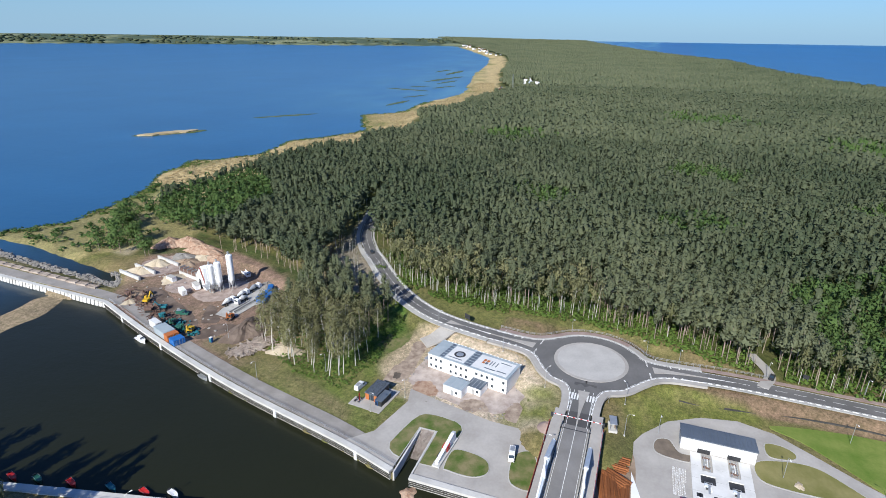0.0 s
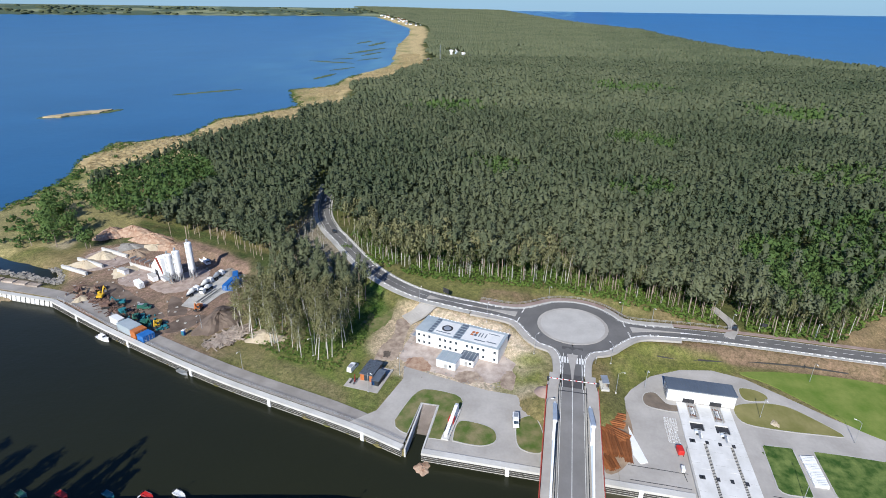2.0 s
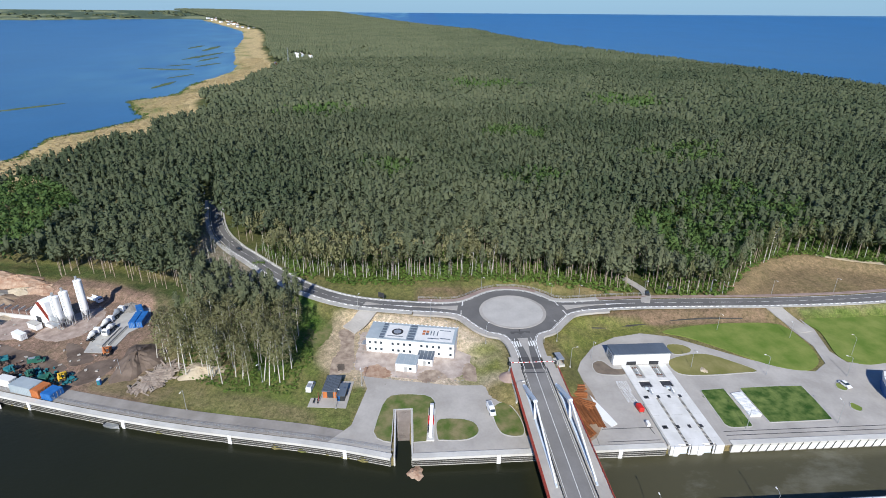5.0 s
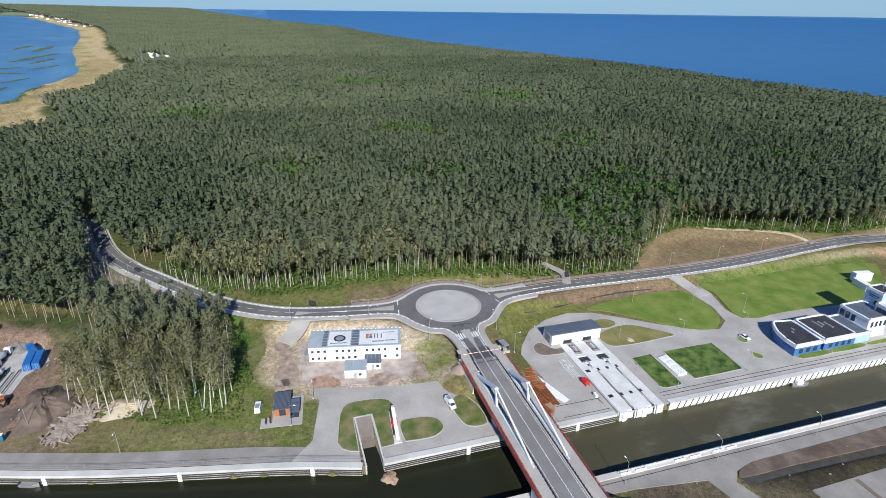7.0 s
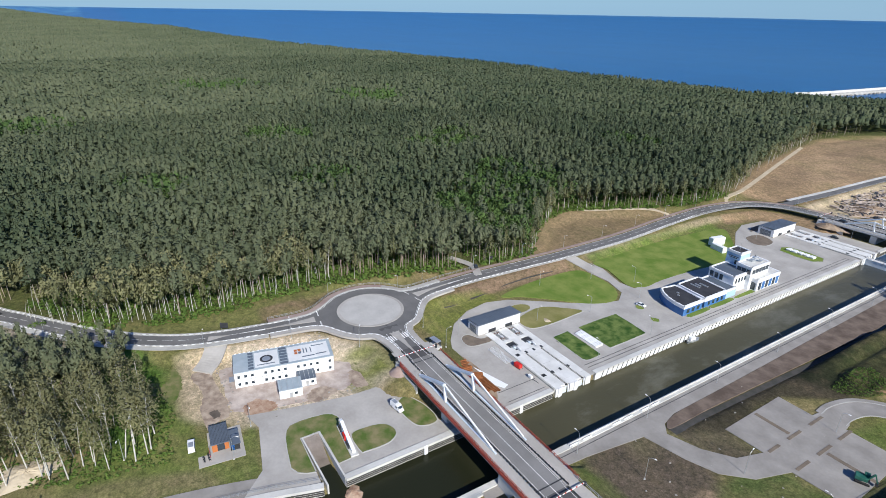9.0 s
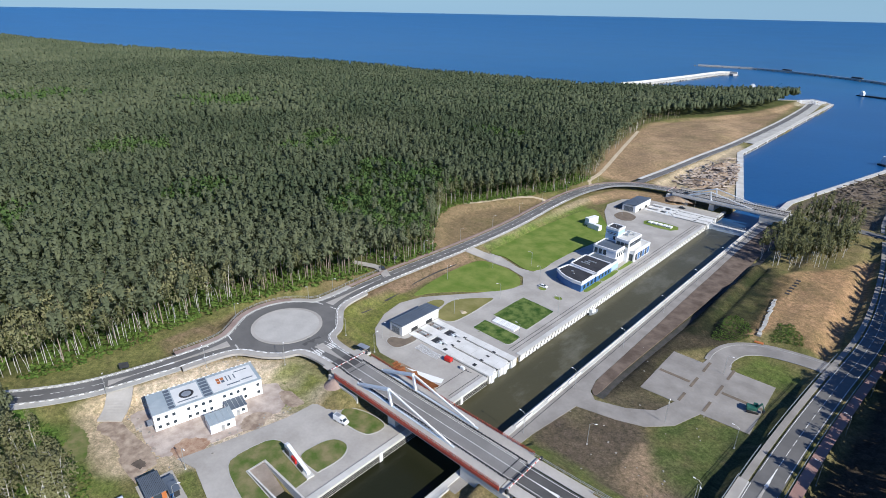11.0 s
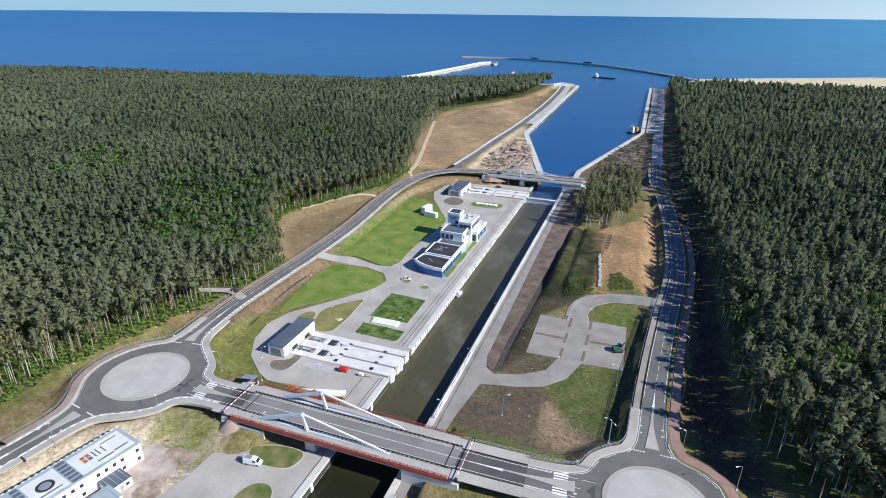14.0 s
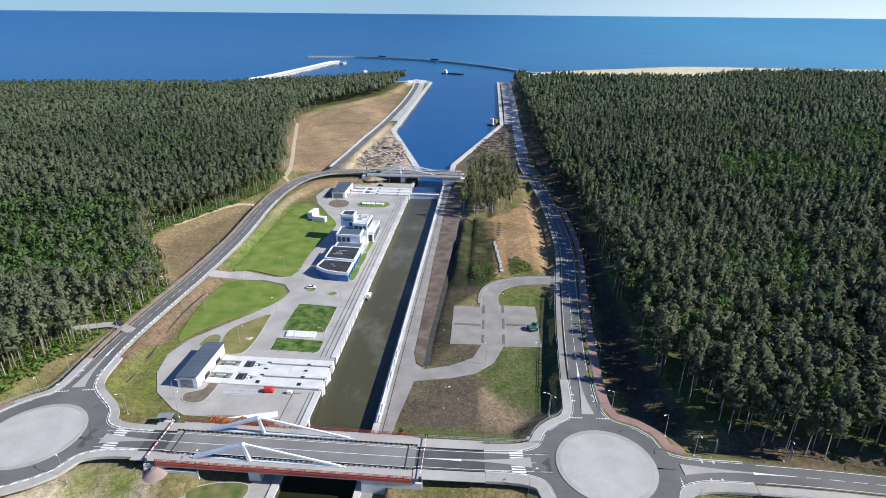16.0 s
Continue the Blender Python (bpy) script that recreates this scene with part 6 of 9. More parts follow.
def shed(x0, x1, y0, y1, h, label):
    s = base("machine_shed", pose((x0 + x1) / 2, (y0 + y1) / 2, 0), label, "shed", "lock machine sheds")
    w, l = (x1 - x0) / 2, (y1 - y0) / 2
    part("wall", boxes((-w, w, -l, l, 0, h - 0.5)), WHITE, s)
    part("plinth", boxes((-w - 0.05, w + 0.05, -l - 0.05, l + 0.05, 0, 0.4)), CONCRETE_OLD, s)
    bm = bmesh.new()
    vs = [bm.verts.new(p) for p in ((-w - 0.3, -l - 0.3, h - 0.55), (w + 0.3, -l - 0.3, h + 0.05), (w + 0.3, l + 0.3, h + 0.05), (-w - 0.3, l + 0.3, h - 0.55))]
    f = bm.faces.new(vs)
    r = bmesh.ops.extrude_face_region(bm, geom=[f])
    bmesh.ops.translate(bm, vec=(0, 0, 0.3), verts=[g for g in r["geom"] if isinstance(g, bmesh.types.BMVert)])
    bmesh.ops.recalc_face_normals(bm, faces=bm.faces)
    roof = part("roof", bm, ROOF_GREY, s, "dark grey metal roof")
    ribs = bmesh.new()
    n = int((y1 - y0) / 1.2)
    for i in range(n + 1):
        y = -l + 2 * l * i / n
        bar(ribs, (-w - 0.3, y, h - 0.22), (w + 0.3, y, h + 0.38), 0.06, 0.06)
    part("roof_rib", ribs, ROOF_GREY, roof)
    door = part("door", boxes((-w + 1.2, w - 1.6, -l - 0.08, -l, 0, h - 1.6)), ROOF_GREY, s, "grey roller door")
    slats = bmesh.new()
    for i in range(9):
        box(slats, -w + 1.2, w - 1.6, -l - 0.11, -l - 0.08, 0.35 * i + 0.1, 0.35 * i + 0.18)
    part("door_slat", slats, GALV, door)
    for y in (-l * 0.35, l * 0.45):
        part("gate_opening", boxes((w, w + 0.06, y - 1.9, y + 1.9, 0, 1.7)), DARK, s, "dark opening for the gate carriage")
    part("gutter", boxes((-w - 0.45, -w - 0.3, -l - 0.3, l + 0.3, h - 0.75, h - 0.55)), DARK, s)
    return s


def gate_drive(x, y, z):
    """The drive at the inner end of a sliding gate: truss and cylinder in a shallow pit, and a winch on the gate's end."""
    d = base("gate_drive", pose(x, y, z), "grey hydraulic gate drive lying in its shallow pit", "machinery", "gate drives")
    truss = bmesh.new()
    for yy in (-0.95, 0.95):
        bar(truss, (-10.2, yy, 0.25), (-2.4, yy, 0.25), 0.2)
        bar(truss, (-9.6, yy * 0.8, 0.7), (-3.0, yy * 0.8, 0.7), 0.12)
    for i in range(7):
        bar(truss, (-9.8 + 1.15 * i, -0.95, 0.25), (-8.9 + 1.15 * i, 0.95, 0.6), 0.1)
    part("truss", truss, GALV, d, "grey lattice truss")
    for xx in (-9.0, -4.6):
        part("bogie", boxes((xx - 0.45, xx + 0.45, -1.1, 1.1, 0.05, 0.4), bevel=0.05), RUST_DARK, d, "rust-brown bogie")
    part("cylinder", bar(bmesh.new(), (-8.2, 0.2, 0.55), (-4.6, 0.2, 0.55), 0.34, 0.34, 10), WHITE, d, "white hydraulic cylinder")
    for xx in (-7.2, -5.4):
        part("pump_box", boxes((xx - 0.35, xx + 0.35, -0.75, -0.15, 0.3, 0.95), bevel=0.05), GALV, d)
    part("ladder", boxes((1.9, 2.05, -1.2, 1.2, 0.1, 0.2), (2.9, 3.05, -1.2, 1.2, 0.1, 0.2), (1.9, 3.05, -1.2, -1.05, 0.1, 0.2), (1.9, 3.05, 1.05, 1.2, 0.1, 0.2)), GALV, d)
    arm = boxes((3.6, 7.2, -0.55, 0.55, 0.15, 0.7))
    for v in arm.verts:
        if v.co.x > 5:
            v.co.y *= 0.45
            v.co.z *= 0.7
    part("arm", arm, GALV, d, "grey tapered arm")
    part("winch", boxes((3.4, 4.6, -1.3, -0.3, 0.1, 1.05), bevel=0.12), PALE_STEEL, d, "pale blue winch")
    part("motor", bar(bmesh.new(), (4.6, 0.5, 0.75), (6.2, 0.5, 0.65), 0.45, 0.45, 10), WHITE, d)
    part("hose_reel", bar(bmesh.new(), (5.2, -1.0, 0.45), (5.2, -0.4, 0.45), 0.8, 0.8, 12), DARK, d)
    return d


def lock_head(y0, north=False):
    head = base("lock_head", pose(0, y0, 0), "white concrete lock head with gate slots", "lock head", kind="structure")
    top = 0.5
    for a, b in ((0.3, 2.9), (7.1, 10.7), (14.9, 17.6)):
        part("platform", boxes((-54.2, -11.0, a, b, -5, top)), WHITE_CONC, head, "white concrete platform")
    part("front_wall", boxes((-31, -11.6, -0.3, 0.28, -1, 0.75)), CONCRETE_OLD, head, "weathered low wall along the platform")
    for yy in (2.9, 10.7):
        part("platform", boxes((-54.2, -44.4, yy + 3.7, yy + 4.2, -1, top), (-54.2, -44.4, yy, yy + 0.5, -1, top), (-46.2, -44.4, yy + 0.5, yy + 3.7, -4, top)), WHITE_CONC, head)
        part("pit", boxes((-54.2, -46.2, yy + 0.5, yy + 3.7, -1, 0.05)), SOIL_DAMP, head, "rust-stained machinery pit")
        # shallow black floor replaces the deep shade of the recess
        part("recess", boxes((-44.4, -40.6, yy, yy + 4.2, -1, 0.09)), DARK, head, "black plate standing in for the deep shaded recess")
        for k in range(5):
            part("cover_slab", boxes((-40.6 + 5.75 * k, -34.92 + 5.75 * k, yy, yy + 2.55, 0.2, top - 0.015)), WHITE_CONC, head, "white concrete cover slab")
            part("cover_slab", boxes((-40.6 + 5.75 * k, -34.92 + 5.75 * k, yy + 3.5, yy + 4.2, 0.2, top - 0.015)), WHITE_CONC, head)
        rack = bmesh.new()
        for k in range(38):
            box(rack, -34.6 + 0.6 * k, -34.46 + 0.6 * k, yy + 2.55, yy + 3.5, 0.3, top - 0.06)
        part("grating", boxes((-34.8, -11.6, yy + 2.55, yy + 3.5, 0.1, 0.3)), DARK, head, "black slot over the gate")
        part("rung", rack, CONCRETE_OLD, head, "pale bars across the slot")
        part("cover_slab", boxes((-40.6, -34.8, yy + 2.55, yy + 3.5, 0.2, top - 0.015)), WHITE_CONC, head)
        for x in (-35.9, -20.6):
            for e in (3.1, -0.9):
                part("hatch", boxes((x, x + 1.5, yy + e + 0.1, yy + e + 1.1, top, top + 0.05)), DARK, head, "black hatch")
        part("strut", boxes((-11.5, -11.1, yy + 0.3, yy + 0.7, -4, 0.2), (-11.5, -11.1, yy + 3.5, yy + 3.9, -4, 0.2)), WHITE, head)
        part("quay_edge", boxes((-11.0, -10.6, yy - 1.6, yy, -4.5, top + 0.1)), WHITE, head, "white steel edge of the gate opening")
    part("hatch", boxes((-35.9, -34.4, 1.4, 2.4, top, top + 0.05), (-20.6, -19.1, 1.4, 2.4, top, top + 0.05)), DARK, head, "black hatch")
    seams = bmesh.new()
    for i in range(7):
        for a, b in ((0.3, 2.9), (7.1, 10.7), (14.9, 17.6)):
            box(seams, -48 + 5.6 * i, -47.93 + 5.6 * i, a, b, top, top + 0.01)
    part("seam", seams, CONCRETE_OLD, head, "fine grey expansion joints")
    for k, yy in enumerate((2.9, 10.7)):
        closed = north and k == 0
        g = base("lock_gate", pose(22.5 if closed else 0, y0 + yy, 0), "pale steel sliding lock gate, %s" % ("closed across the chamber" if closed else "drawn back into its slot"), "lock gate", "sliding lock gates")
        x0, x1 = (-34.0, -11.0) if closed else (-36.0, -11.6)
        z1 = 0.35 if closed else 0.05
        part("leaf", boxes((x0, x1, 0.8, 3.2, -5, z1)), PALE_STEEL, g)
        part("walkway", boxes((x0, x1, 0.5, 3.5, z1, z1 + 0.08)), WHITE_CONC, g, "pale grating walkway")
        if closed:
            for yr in (0.6, 3.4):
                rl = bmesh.new()
                for z in (0.9, 1.35):
                    box(rl, x0, x1, yr - 0.03, yr + 0.03, z - 0.03, z + 0.03)
                for i in range(16):
                    xx = x0 + (x1 - x0) * i / 15
                    box(rl, xx - 0.03, xx + 0.03, yr - 0.03, yr + 0.03, 0.43, 1.35)
                part("railing", rl, GALV, g)
        gate_drive(-43.6, y0 + yy + 2.1, 0.05)
    return head


lock_head(35.4)
lock_head(263.0, True)
shed(-62.2, -54.9, 32.6, 54.6, 4.9, "white machine shed with dark grey roof beside the lock")
shed(-65.0, -55.5, 252.0, 276.0, 5.2, "white machine shed with dark grey roof at the far gate")
# crane rails on the quay
rails = base("quay_rails", pose(0, 0, 0), "dark steel rails set in the lock quay", "rails", kind="structure")
for x in (-17.2, -15.4):
    part("rail", boxes((x - 0.09, x + 0.09, 56, 258, 0.05, 0.13)), DARK, rails)
part("drain", boxes((-20.6, -20.4, 17, 34, 0.05, 0.1), (-14.8, -14.6, 17, 34, 0.05, 0.1), (14.2, 14.4, 0, 280, 0.04, 0.09)), DARK, rails)

# ---- control building ----
ctrl = base("control_building", pose(0, 0, 0), "white and blue lock control building with tower and black roofs", "building")


def prism(pts, z0, z1):
    bm = bmesh.new()
    f = bm.faces.new([bm.verts.new((x, y, z0)) for x, y in pts])
    r = bmesh.ops.extrude_face_region(bm, geom=[f])
    bmesh.ops.translate(bm, vec=(0, 0, z1 - z0), verts=[g for g in r["geom"] if isinstance(g, bmesh.types.BMVert)])
    bmesh.ops.recalc_face_normals(bm, faces=bm.faces)
    return bm


def rim(pts, z0, z1, width=0.6, out=0.15):
    """A parapet following a closed outline."""
    line = np.array([(*p, z1) for p in pts + pts[:1]], float)
    bm = bmesh.new()
    for a, b in zip(line, line[1:]):
        t = (b - a) / np.linalg.norm(b - a)
        ribbon_bm(np.array([a - t * out, b + t * out]), -out, width, 0.0, z1 - z0, bm)
    return bm


def wing(name, pts, h, wall, roof, rim_h=0.7, label=""):
    w = part(name, prism(pts, 0, h), wall, ctrl, label)
    part("roof", prism(pts, h, h + 0.12), roof, w)
    part("parapet", rim(pts, h - rim_h, h + 0.45), WHITE, w, "white roof rim")
    return w


BLOCK_A = [(-39.6, 127.5), (-36, 124.6), (-32, 122.6), (-27, 121.4), (-22, 121.2), (-22, 134.6), (-38.2, 136.4)]
a = wing("wing", BLOCK_A, 4.7, BLUE_WALL, ROOF_DARK, 1.1, "blue clad wing with rounded end")
b = wing("wing", [(-38.2, 137.6), (-22, 136.2), (-22, 152.6), (-38.2, 153.6)], 4.9, BLUE_WALL, ROOF_DARK, 1.6, "blue clad wing with black roof")
part("inner_parapet", boxes((-38, -22, 135.4, 135.9, 3.5, 4.9)), WHITE, a)
for q in ((-35, -30, 143, 143.6, 5.0, 5.4), (-34, -31, 145.0, 145.8, 5.0, 5.3), (-33, -28.5, 147.2, 147.9, 5.0, 5.35), (-31, -30, 128, 128.6, 4.8, 5.2), (-33, -31.6, 130, 130.6, 4.8, 5.2)):
    part("roof_duct", boxes(q), GALV, b, "grey duct on the roof")
c = wing("link", [(-37.5, 154), (-22.5, 153.2), (-22.5, 161.4), (-37.5, 161.8)], 4.0, PALE_BLUE, ROOF_GREY, 0.5)
cblk = wing("middle_block", [(-38, 161.6), (-24.4, 161), (-24.4, 174), (-38, 174.6)], 8.6, WHITE, ROOF_GREY, 0.6, "white two storey block")
tw = wing("tower", [(-38.2, 174.4), (-30.6, 174), (-30.6, 182), (-38.2, 182.4)], 15.6, PALE_BLUE, ROOF_DARK, 0.8, "tall pale blue tower")
dk = wing("control_room", [(-30.6, 171.5), (-22.4, 171), (-22.4, 186.5), (-30.6, 187)], 11.8, WHITE, CONCRETE, 0.8, "glazed control room under a white roof")
lw = wing("terrace", [(-29, 174), (-19.4, 173.4), (-19.4, 193), (-29, 193.4)], 6.0, WHITE, CONCRETE, 0.7, "white terrace over blue ground floor")
part("tower_sign", boxes((-37, -31.6, 173.9, 174.0, 13.2, 13.5), (-36.4, -32.2, 173.9, 174.0, 12.5, 12.8)), DARK, tw, "two lines of dark lettering shown as bars")
part("rooftop_unit", boxes((-28.6, -26.6, 178, 180, 11.9, 13.1), (-26, -24.4, 181.5, 183, 11.9, 12.8), (-29.4, -28.2, 183.4, 185, 11.9, 12.9), bevel=0.08), GALV, dk)
part("mast", bar(bmesh.new(), (-34, 178, 15.7), (-34, 178, 20.5), 0.18, 0.08, 6), GALV, tw)


def pane(x0, x1, y0, y1, z0, z1, owner, material=GLASS):
    part("window", boxes((x0, x1, y0, y1, z0, z1)), material, owner, "dark window")


for i in range(3):
    pane(-37.0 + 2.6 * i, -35.4 + 2.6 * i, 161.0, 161.5, 4.9, 7.6, cblk)
for i in range(4):
    pane(-24.45, -24.3, 162.6 + 2.4 * i, 163.8 + 2.4 * i, 4.9, 7.4, cblk)
for i in range(5):
    pane(-22.45, -22.25, 172.2 + 2.8 * i, 174.6 + 2.8 * i, 8.4, 10.6, dk)
for i in range(3):
    pane(-29.6 + 2.4 * i, -27.6 + 2.4 * i, 170.95, 171.3, 8.4, 10.6, dk)
for i in range(6):
    pane(-19.45, -19.25, 175 + 3 * i, 177.2 + 3 * i, 0.5, 4.4, lw, BLUE_WALL if i % 2 else GLASS)
for i in range(3):
    pane(-28.4 + 3 * i, -26.2 + 3 * i, 173.35, 173.75, 0.5, 4.4, lw, GLASS)
for i in range(4):
    pane(-22.05, -21.85, 139 + 3.3 * i, 140.4 + 3.3 * i, 1.0, 2.9, b)
for i in range(3):
    pane(-22.05, -21.85, 123.6 + 3.6 * i, 125.4 + 3.6 * i, 1.0, 2.9, a)
pane(-33.2, -31.6, 173.9, 174.05, 9.6, 11.6, tw)

# ---- site office of stacked cabins ----
office = base("site_office", pose(-72.4, -43.3, 0, 0, 0, -11.6), "two storey white cabin office with logo covered roof", "building")
part("wall", boxes((-6, 6, -17.4, 17.4, 0, 6.2)), WHITE, office)
part("roof", boxes((-6.15, 6.15, -17.55, 17.55, 6.2, 6.45)), ROOF_LIGHT, office, "pale blue grey sheet roof")
for y0, y1 in ((-10.2, -1.8), (1.6, 16.4)):
    part("roof_sheet", boxes((-4.6, 5.0, y0, y1, 6.45, 6.5)), MEMBRANE, office, "pale roof banner")
for y0, y1 in ((-12.4, -10.6), (-1.4, 1.3)):
    for i in range(6):
        part("roof_panel", boxes((-5.4 + 1.9 * i, -4.0 + 1.9 * i, y0, y1, 6.45, 6.49)), ROOF_GREY, office, "blue grey roof panel")
bm = cyl(bmesh.new(), 0.3, -6.0, 6.5, 6.53, 2.3, n=32)
part("roof_emblem", bm, ROOF_DARK, office, "round dark emblem")
part("roof_emblem_core", cyl(bmesh.new(), 0.3, -6.0, 6.53, 6.55, 1.5, n=24), GALV, office)
for mark in ((-2.2, -0.7, 4.0, 5.1, 6.5, 6.53), (-2.2, -0.7, 5.4, 6.5, 6.5, 6.53), (-0.4, 1.0, 4.0, 5.1, 6.5, 6.53)):
    part("roof_mark", boxes(mark), ORANGE, office, "orange square mark")
for mark in ((-0.4, 1.0, 5.4, 6.5, 6.5, 6.53), (-2.2, 1.0, 7.2, 7.6, 6.5, 6.53), (-2.2, 1.0, 8.3, 8.7, 6.5, 6.53), (-2.2, 1.0, 9.8, 10.2, 6.5, 6.53)):
    part("roof_mark", boxes(mark), ROOF_GREY, office, "grey block mark")
for mark in ((3.0, 3.6, 6.5, 11.0, 6.5, 6.53), (2.6, 3.2, 11.5, 15.4, 6.5, 6.53), (-3.2, -2.7, 10.5, 15.0, 6.5, 6.53), (3.4, 3.9, -9.4, -3.2, 6.5, 6.53)):
    part("roof_mark", boxes(mark), ROOF_GREY, office, "grey bar of writing")
for row in (0.9, 3.9):
    for i in range(15):
        y = -16.4 + 2.28 * i
        if i % 5 == 3:
            continue
        w = part("window", boxes((6.0, 6.06, y, y + 0.95, row, row + 1.1)), GLASS, office)
        part("window_frame", boxes((6.0, 6.035, y - 0.08, y + 1.03, row - 0.08, row + 1.18)), WHITE, w)
for i in range(16):
    part("wall_seam", boxes((6.0, 6.04, -17.4 + 2.32 * i - 0.04, -17.4 + 2.32 * i + 0.04, 0.1, 6.1)), GALV, office)
part("storey_seam", boxes((6.0, 6.05, -17.4, 17.4, 3.0, 3.16)), GALV, office)
stairs = bmesh.new()
for i in range(10):
    box(stairs, -1.2 + 0.4 * i, -0.8 + 0.4 * i, -19.2, -17.8, 0.3 * i, 0.3 * i + 0.12)
box(stairs, 2.8, 6.0, -19.2, -17.6, 3.0, 3.15)
part("stairs", stairs, GALV, office, "outer steel staircase")
for i in range(22):
    y = -17.0 + 1.62 * i
    part("eave_bracket", boxes((-6.35, -6.0, y, y + 0.7, 6.3, 6.55)), WHITE, office)

for x, y, w, l, h, m, lab in ((-58.5, -45.5, 3.2, 3.9, 3.3, ROOF_LIGHT, "white cabin annex with pale grey roof"), (-61.5, -38.5, 2.8, 3.0, 2.9, ROOF_GREY, "white cabin annex with grey roof")):
    n = base("cabin_annex", pose(x, y, 0, 0, 0, -11.6), lab, "cabin", "office annexes")
    part("wall", boxes((-w, w, -l, l, 0, h)), WHITE, n)
    part("roof", boxes((-w - 0.12, w + 0.12, -l - 0.12, l + 0.12, h, h + 0.2)), m, n)
    sm = bmesh.new()
    for i in range(4):
        box(sm, -w - 0.12, w + 0.12, -l + 2 * l * (i + 0.5) / 4 - 0.06, -l + 2 * l * (i + 0.5) / 4 + 0.06, h + 0.2, h + 0.26)
    part("roof_seam", sm, GALV, n)
    part("door", boxes((w, w + 0.06, -0.6, 0.5, 0, 2.1)), GALV, n)
    pane(w, w + 0.05, 1.2, 2.2, 1.0, 2.0, n)

# ---- kiosk with terrace ----
hut = base("kiosk", pose(-45.6, -72.1, 0, 0, 0, -6), "small kiosk with near black roof and orange boarded front", "kiosk")
part("terrace", boxes((-5.4, 9.4, -3.4, 6.6, 0.0, 0.14), (4.6, 9.4, -6.6, -3.4, 0.0, 0.14)), PAVING, hut, "pale paved terrace")
part("wall", boxes((-4.3, 4.2, -2.4, 2.4, 0.14, 2.9)), DARK, hut, "dark boarded walls")
part("front", boxes((4.2, 4.3, -2.4, -0.9, 0.14, 2.9), (4.2, 4.3, 1.2, 2.4, 0.14, 2.9)), ORANGE, hut, "orange boarded front")
part("window", boxes((4.2, 4.27, -0.9, 1.2, 0.5, 2.5)), GLASS, hut)
part("roof", boxes((-4.7, 4.6, -2.7, 2.7, 2.9, 3.15)), ROOF_GREY, hut, "dark blue grey ribbed roof")
sm = bmesh.new()
for i in range(14):
    box(sm, -4.7, 4.6, -2.6 + 0.4 * i - 0.03, -2.6 + 0.4 * i + 0.03, 3.15, 3.22)
part("roof_rib", sm, ROOF_DARK, hut)
part("side_hall", boxes((-0.8, 5.8, 2.7, 5.4, 0.14, 2.4)), DARK, hut, "dark clad side hall")
part("side_roof", boxes((-1.0, 6.1, 2.7, 5.7, 2.4, 2.6)), ROOF_GREY, hut, "dark blue grey side roof")
part("toilet_box", boxes((4.6, 5.8, 2.75, 3.9, 0.15, 2.3), bevel=0.08), BLUE_BOX, hut, "blue portable toilet")
flag = base("beach_flag", pose(-39.5, -76.0, 0.1), "tall red feather flag on the terrace", "flag")
part("pole", bar(bmesh.new(), (0, 0, 0), (0, 0, 4.2), 0.07, 0.05, 6), GALV, flag)
part("cloth", boxes((0, 0.9, -0.03, 0.03, 0.9, 4.1), bevel=0.02), RED_PAINT, flag)
for i in range(6):
    st = base("cafe_chair", pose(-40.8 + 1.1 * (i % 3), -77.8 + 1.5 * (i // 3), 0.1, 0, 0, 40 * i), "dark outdoor chair on the terrace", "chair", "terrace chairs")
    part("seat", boxes((-0.25, 0.25, -0.25, 0.25, 0.4, 0.47)), DARK, st)
    part("backrest", boxes((-0.25, 0.25, 0.2, 0.26, 0.47, 0.95)), DARK, st)
    for lx in (-0.22, 0.22):
        for ly in (-0.22, 0.22):
            part("leg", boxes((lx - 0.025, lx + 0.025, ly - 0.025, ly + 0.025, 0, 0.4)), DARK, st)

# ---- monument on the square: an inclined white slab with a red core ----
mon = base("monument", pose(-25.7, -38.0, 0.1, 0, 0, -5), "long white concrete monument with red and dark insets", "monument")
part("plinth", boxes((-7.5, 7.5, -1.2, 1.2, 0, 0.5)), CONCRETE, mon)
bm = bmesh.new()
prof = ((-7.0, 0.5), (6.4, 0.5), (6.4, 1.4), (-5.6, 3.6), (-7.0, 3.2))
bm2 = [[bm.verts.new((x, y, z)) for x, z in prof] for y in (-0.55, 0.55)]
bm.faces.new(bm2[0][::-1])
bm.faces.new(bm2[1])
for i in range(5):
    bm.faces.new((bm2[0][i], bm2[0][(i + 1) % 5], bm2[1][(i + 1) % 5], bm2[1][i]))
bmesh.ops.recalc_face_normals(bm, faces=bm.faces)
part("slab", bm, WHITE, mon)
part("inset", boxes((-2.0, 0.4, -1.05, -0.56, 0.5, 2.2), (-2.0, 0.4, 0.56, 0.8, 0.5, 2.2)), RED_PAINT, mon, "red inset")
part("block", boxes((1.6, 4.2, -1.1, -0.56, 0.5, 1.5), (-6.4, -4.2, -1.0, -0.56, 0.5, 2.0)), DARK, mon)

# ---- white containers, vents and tanks in the yards ----


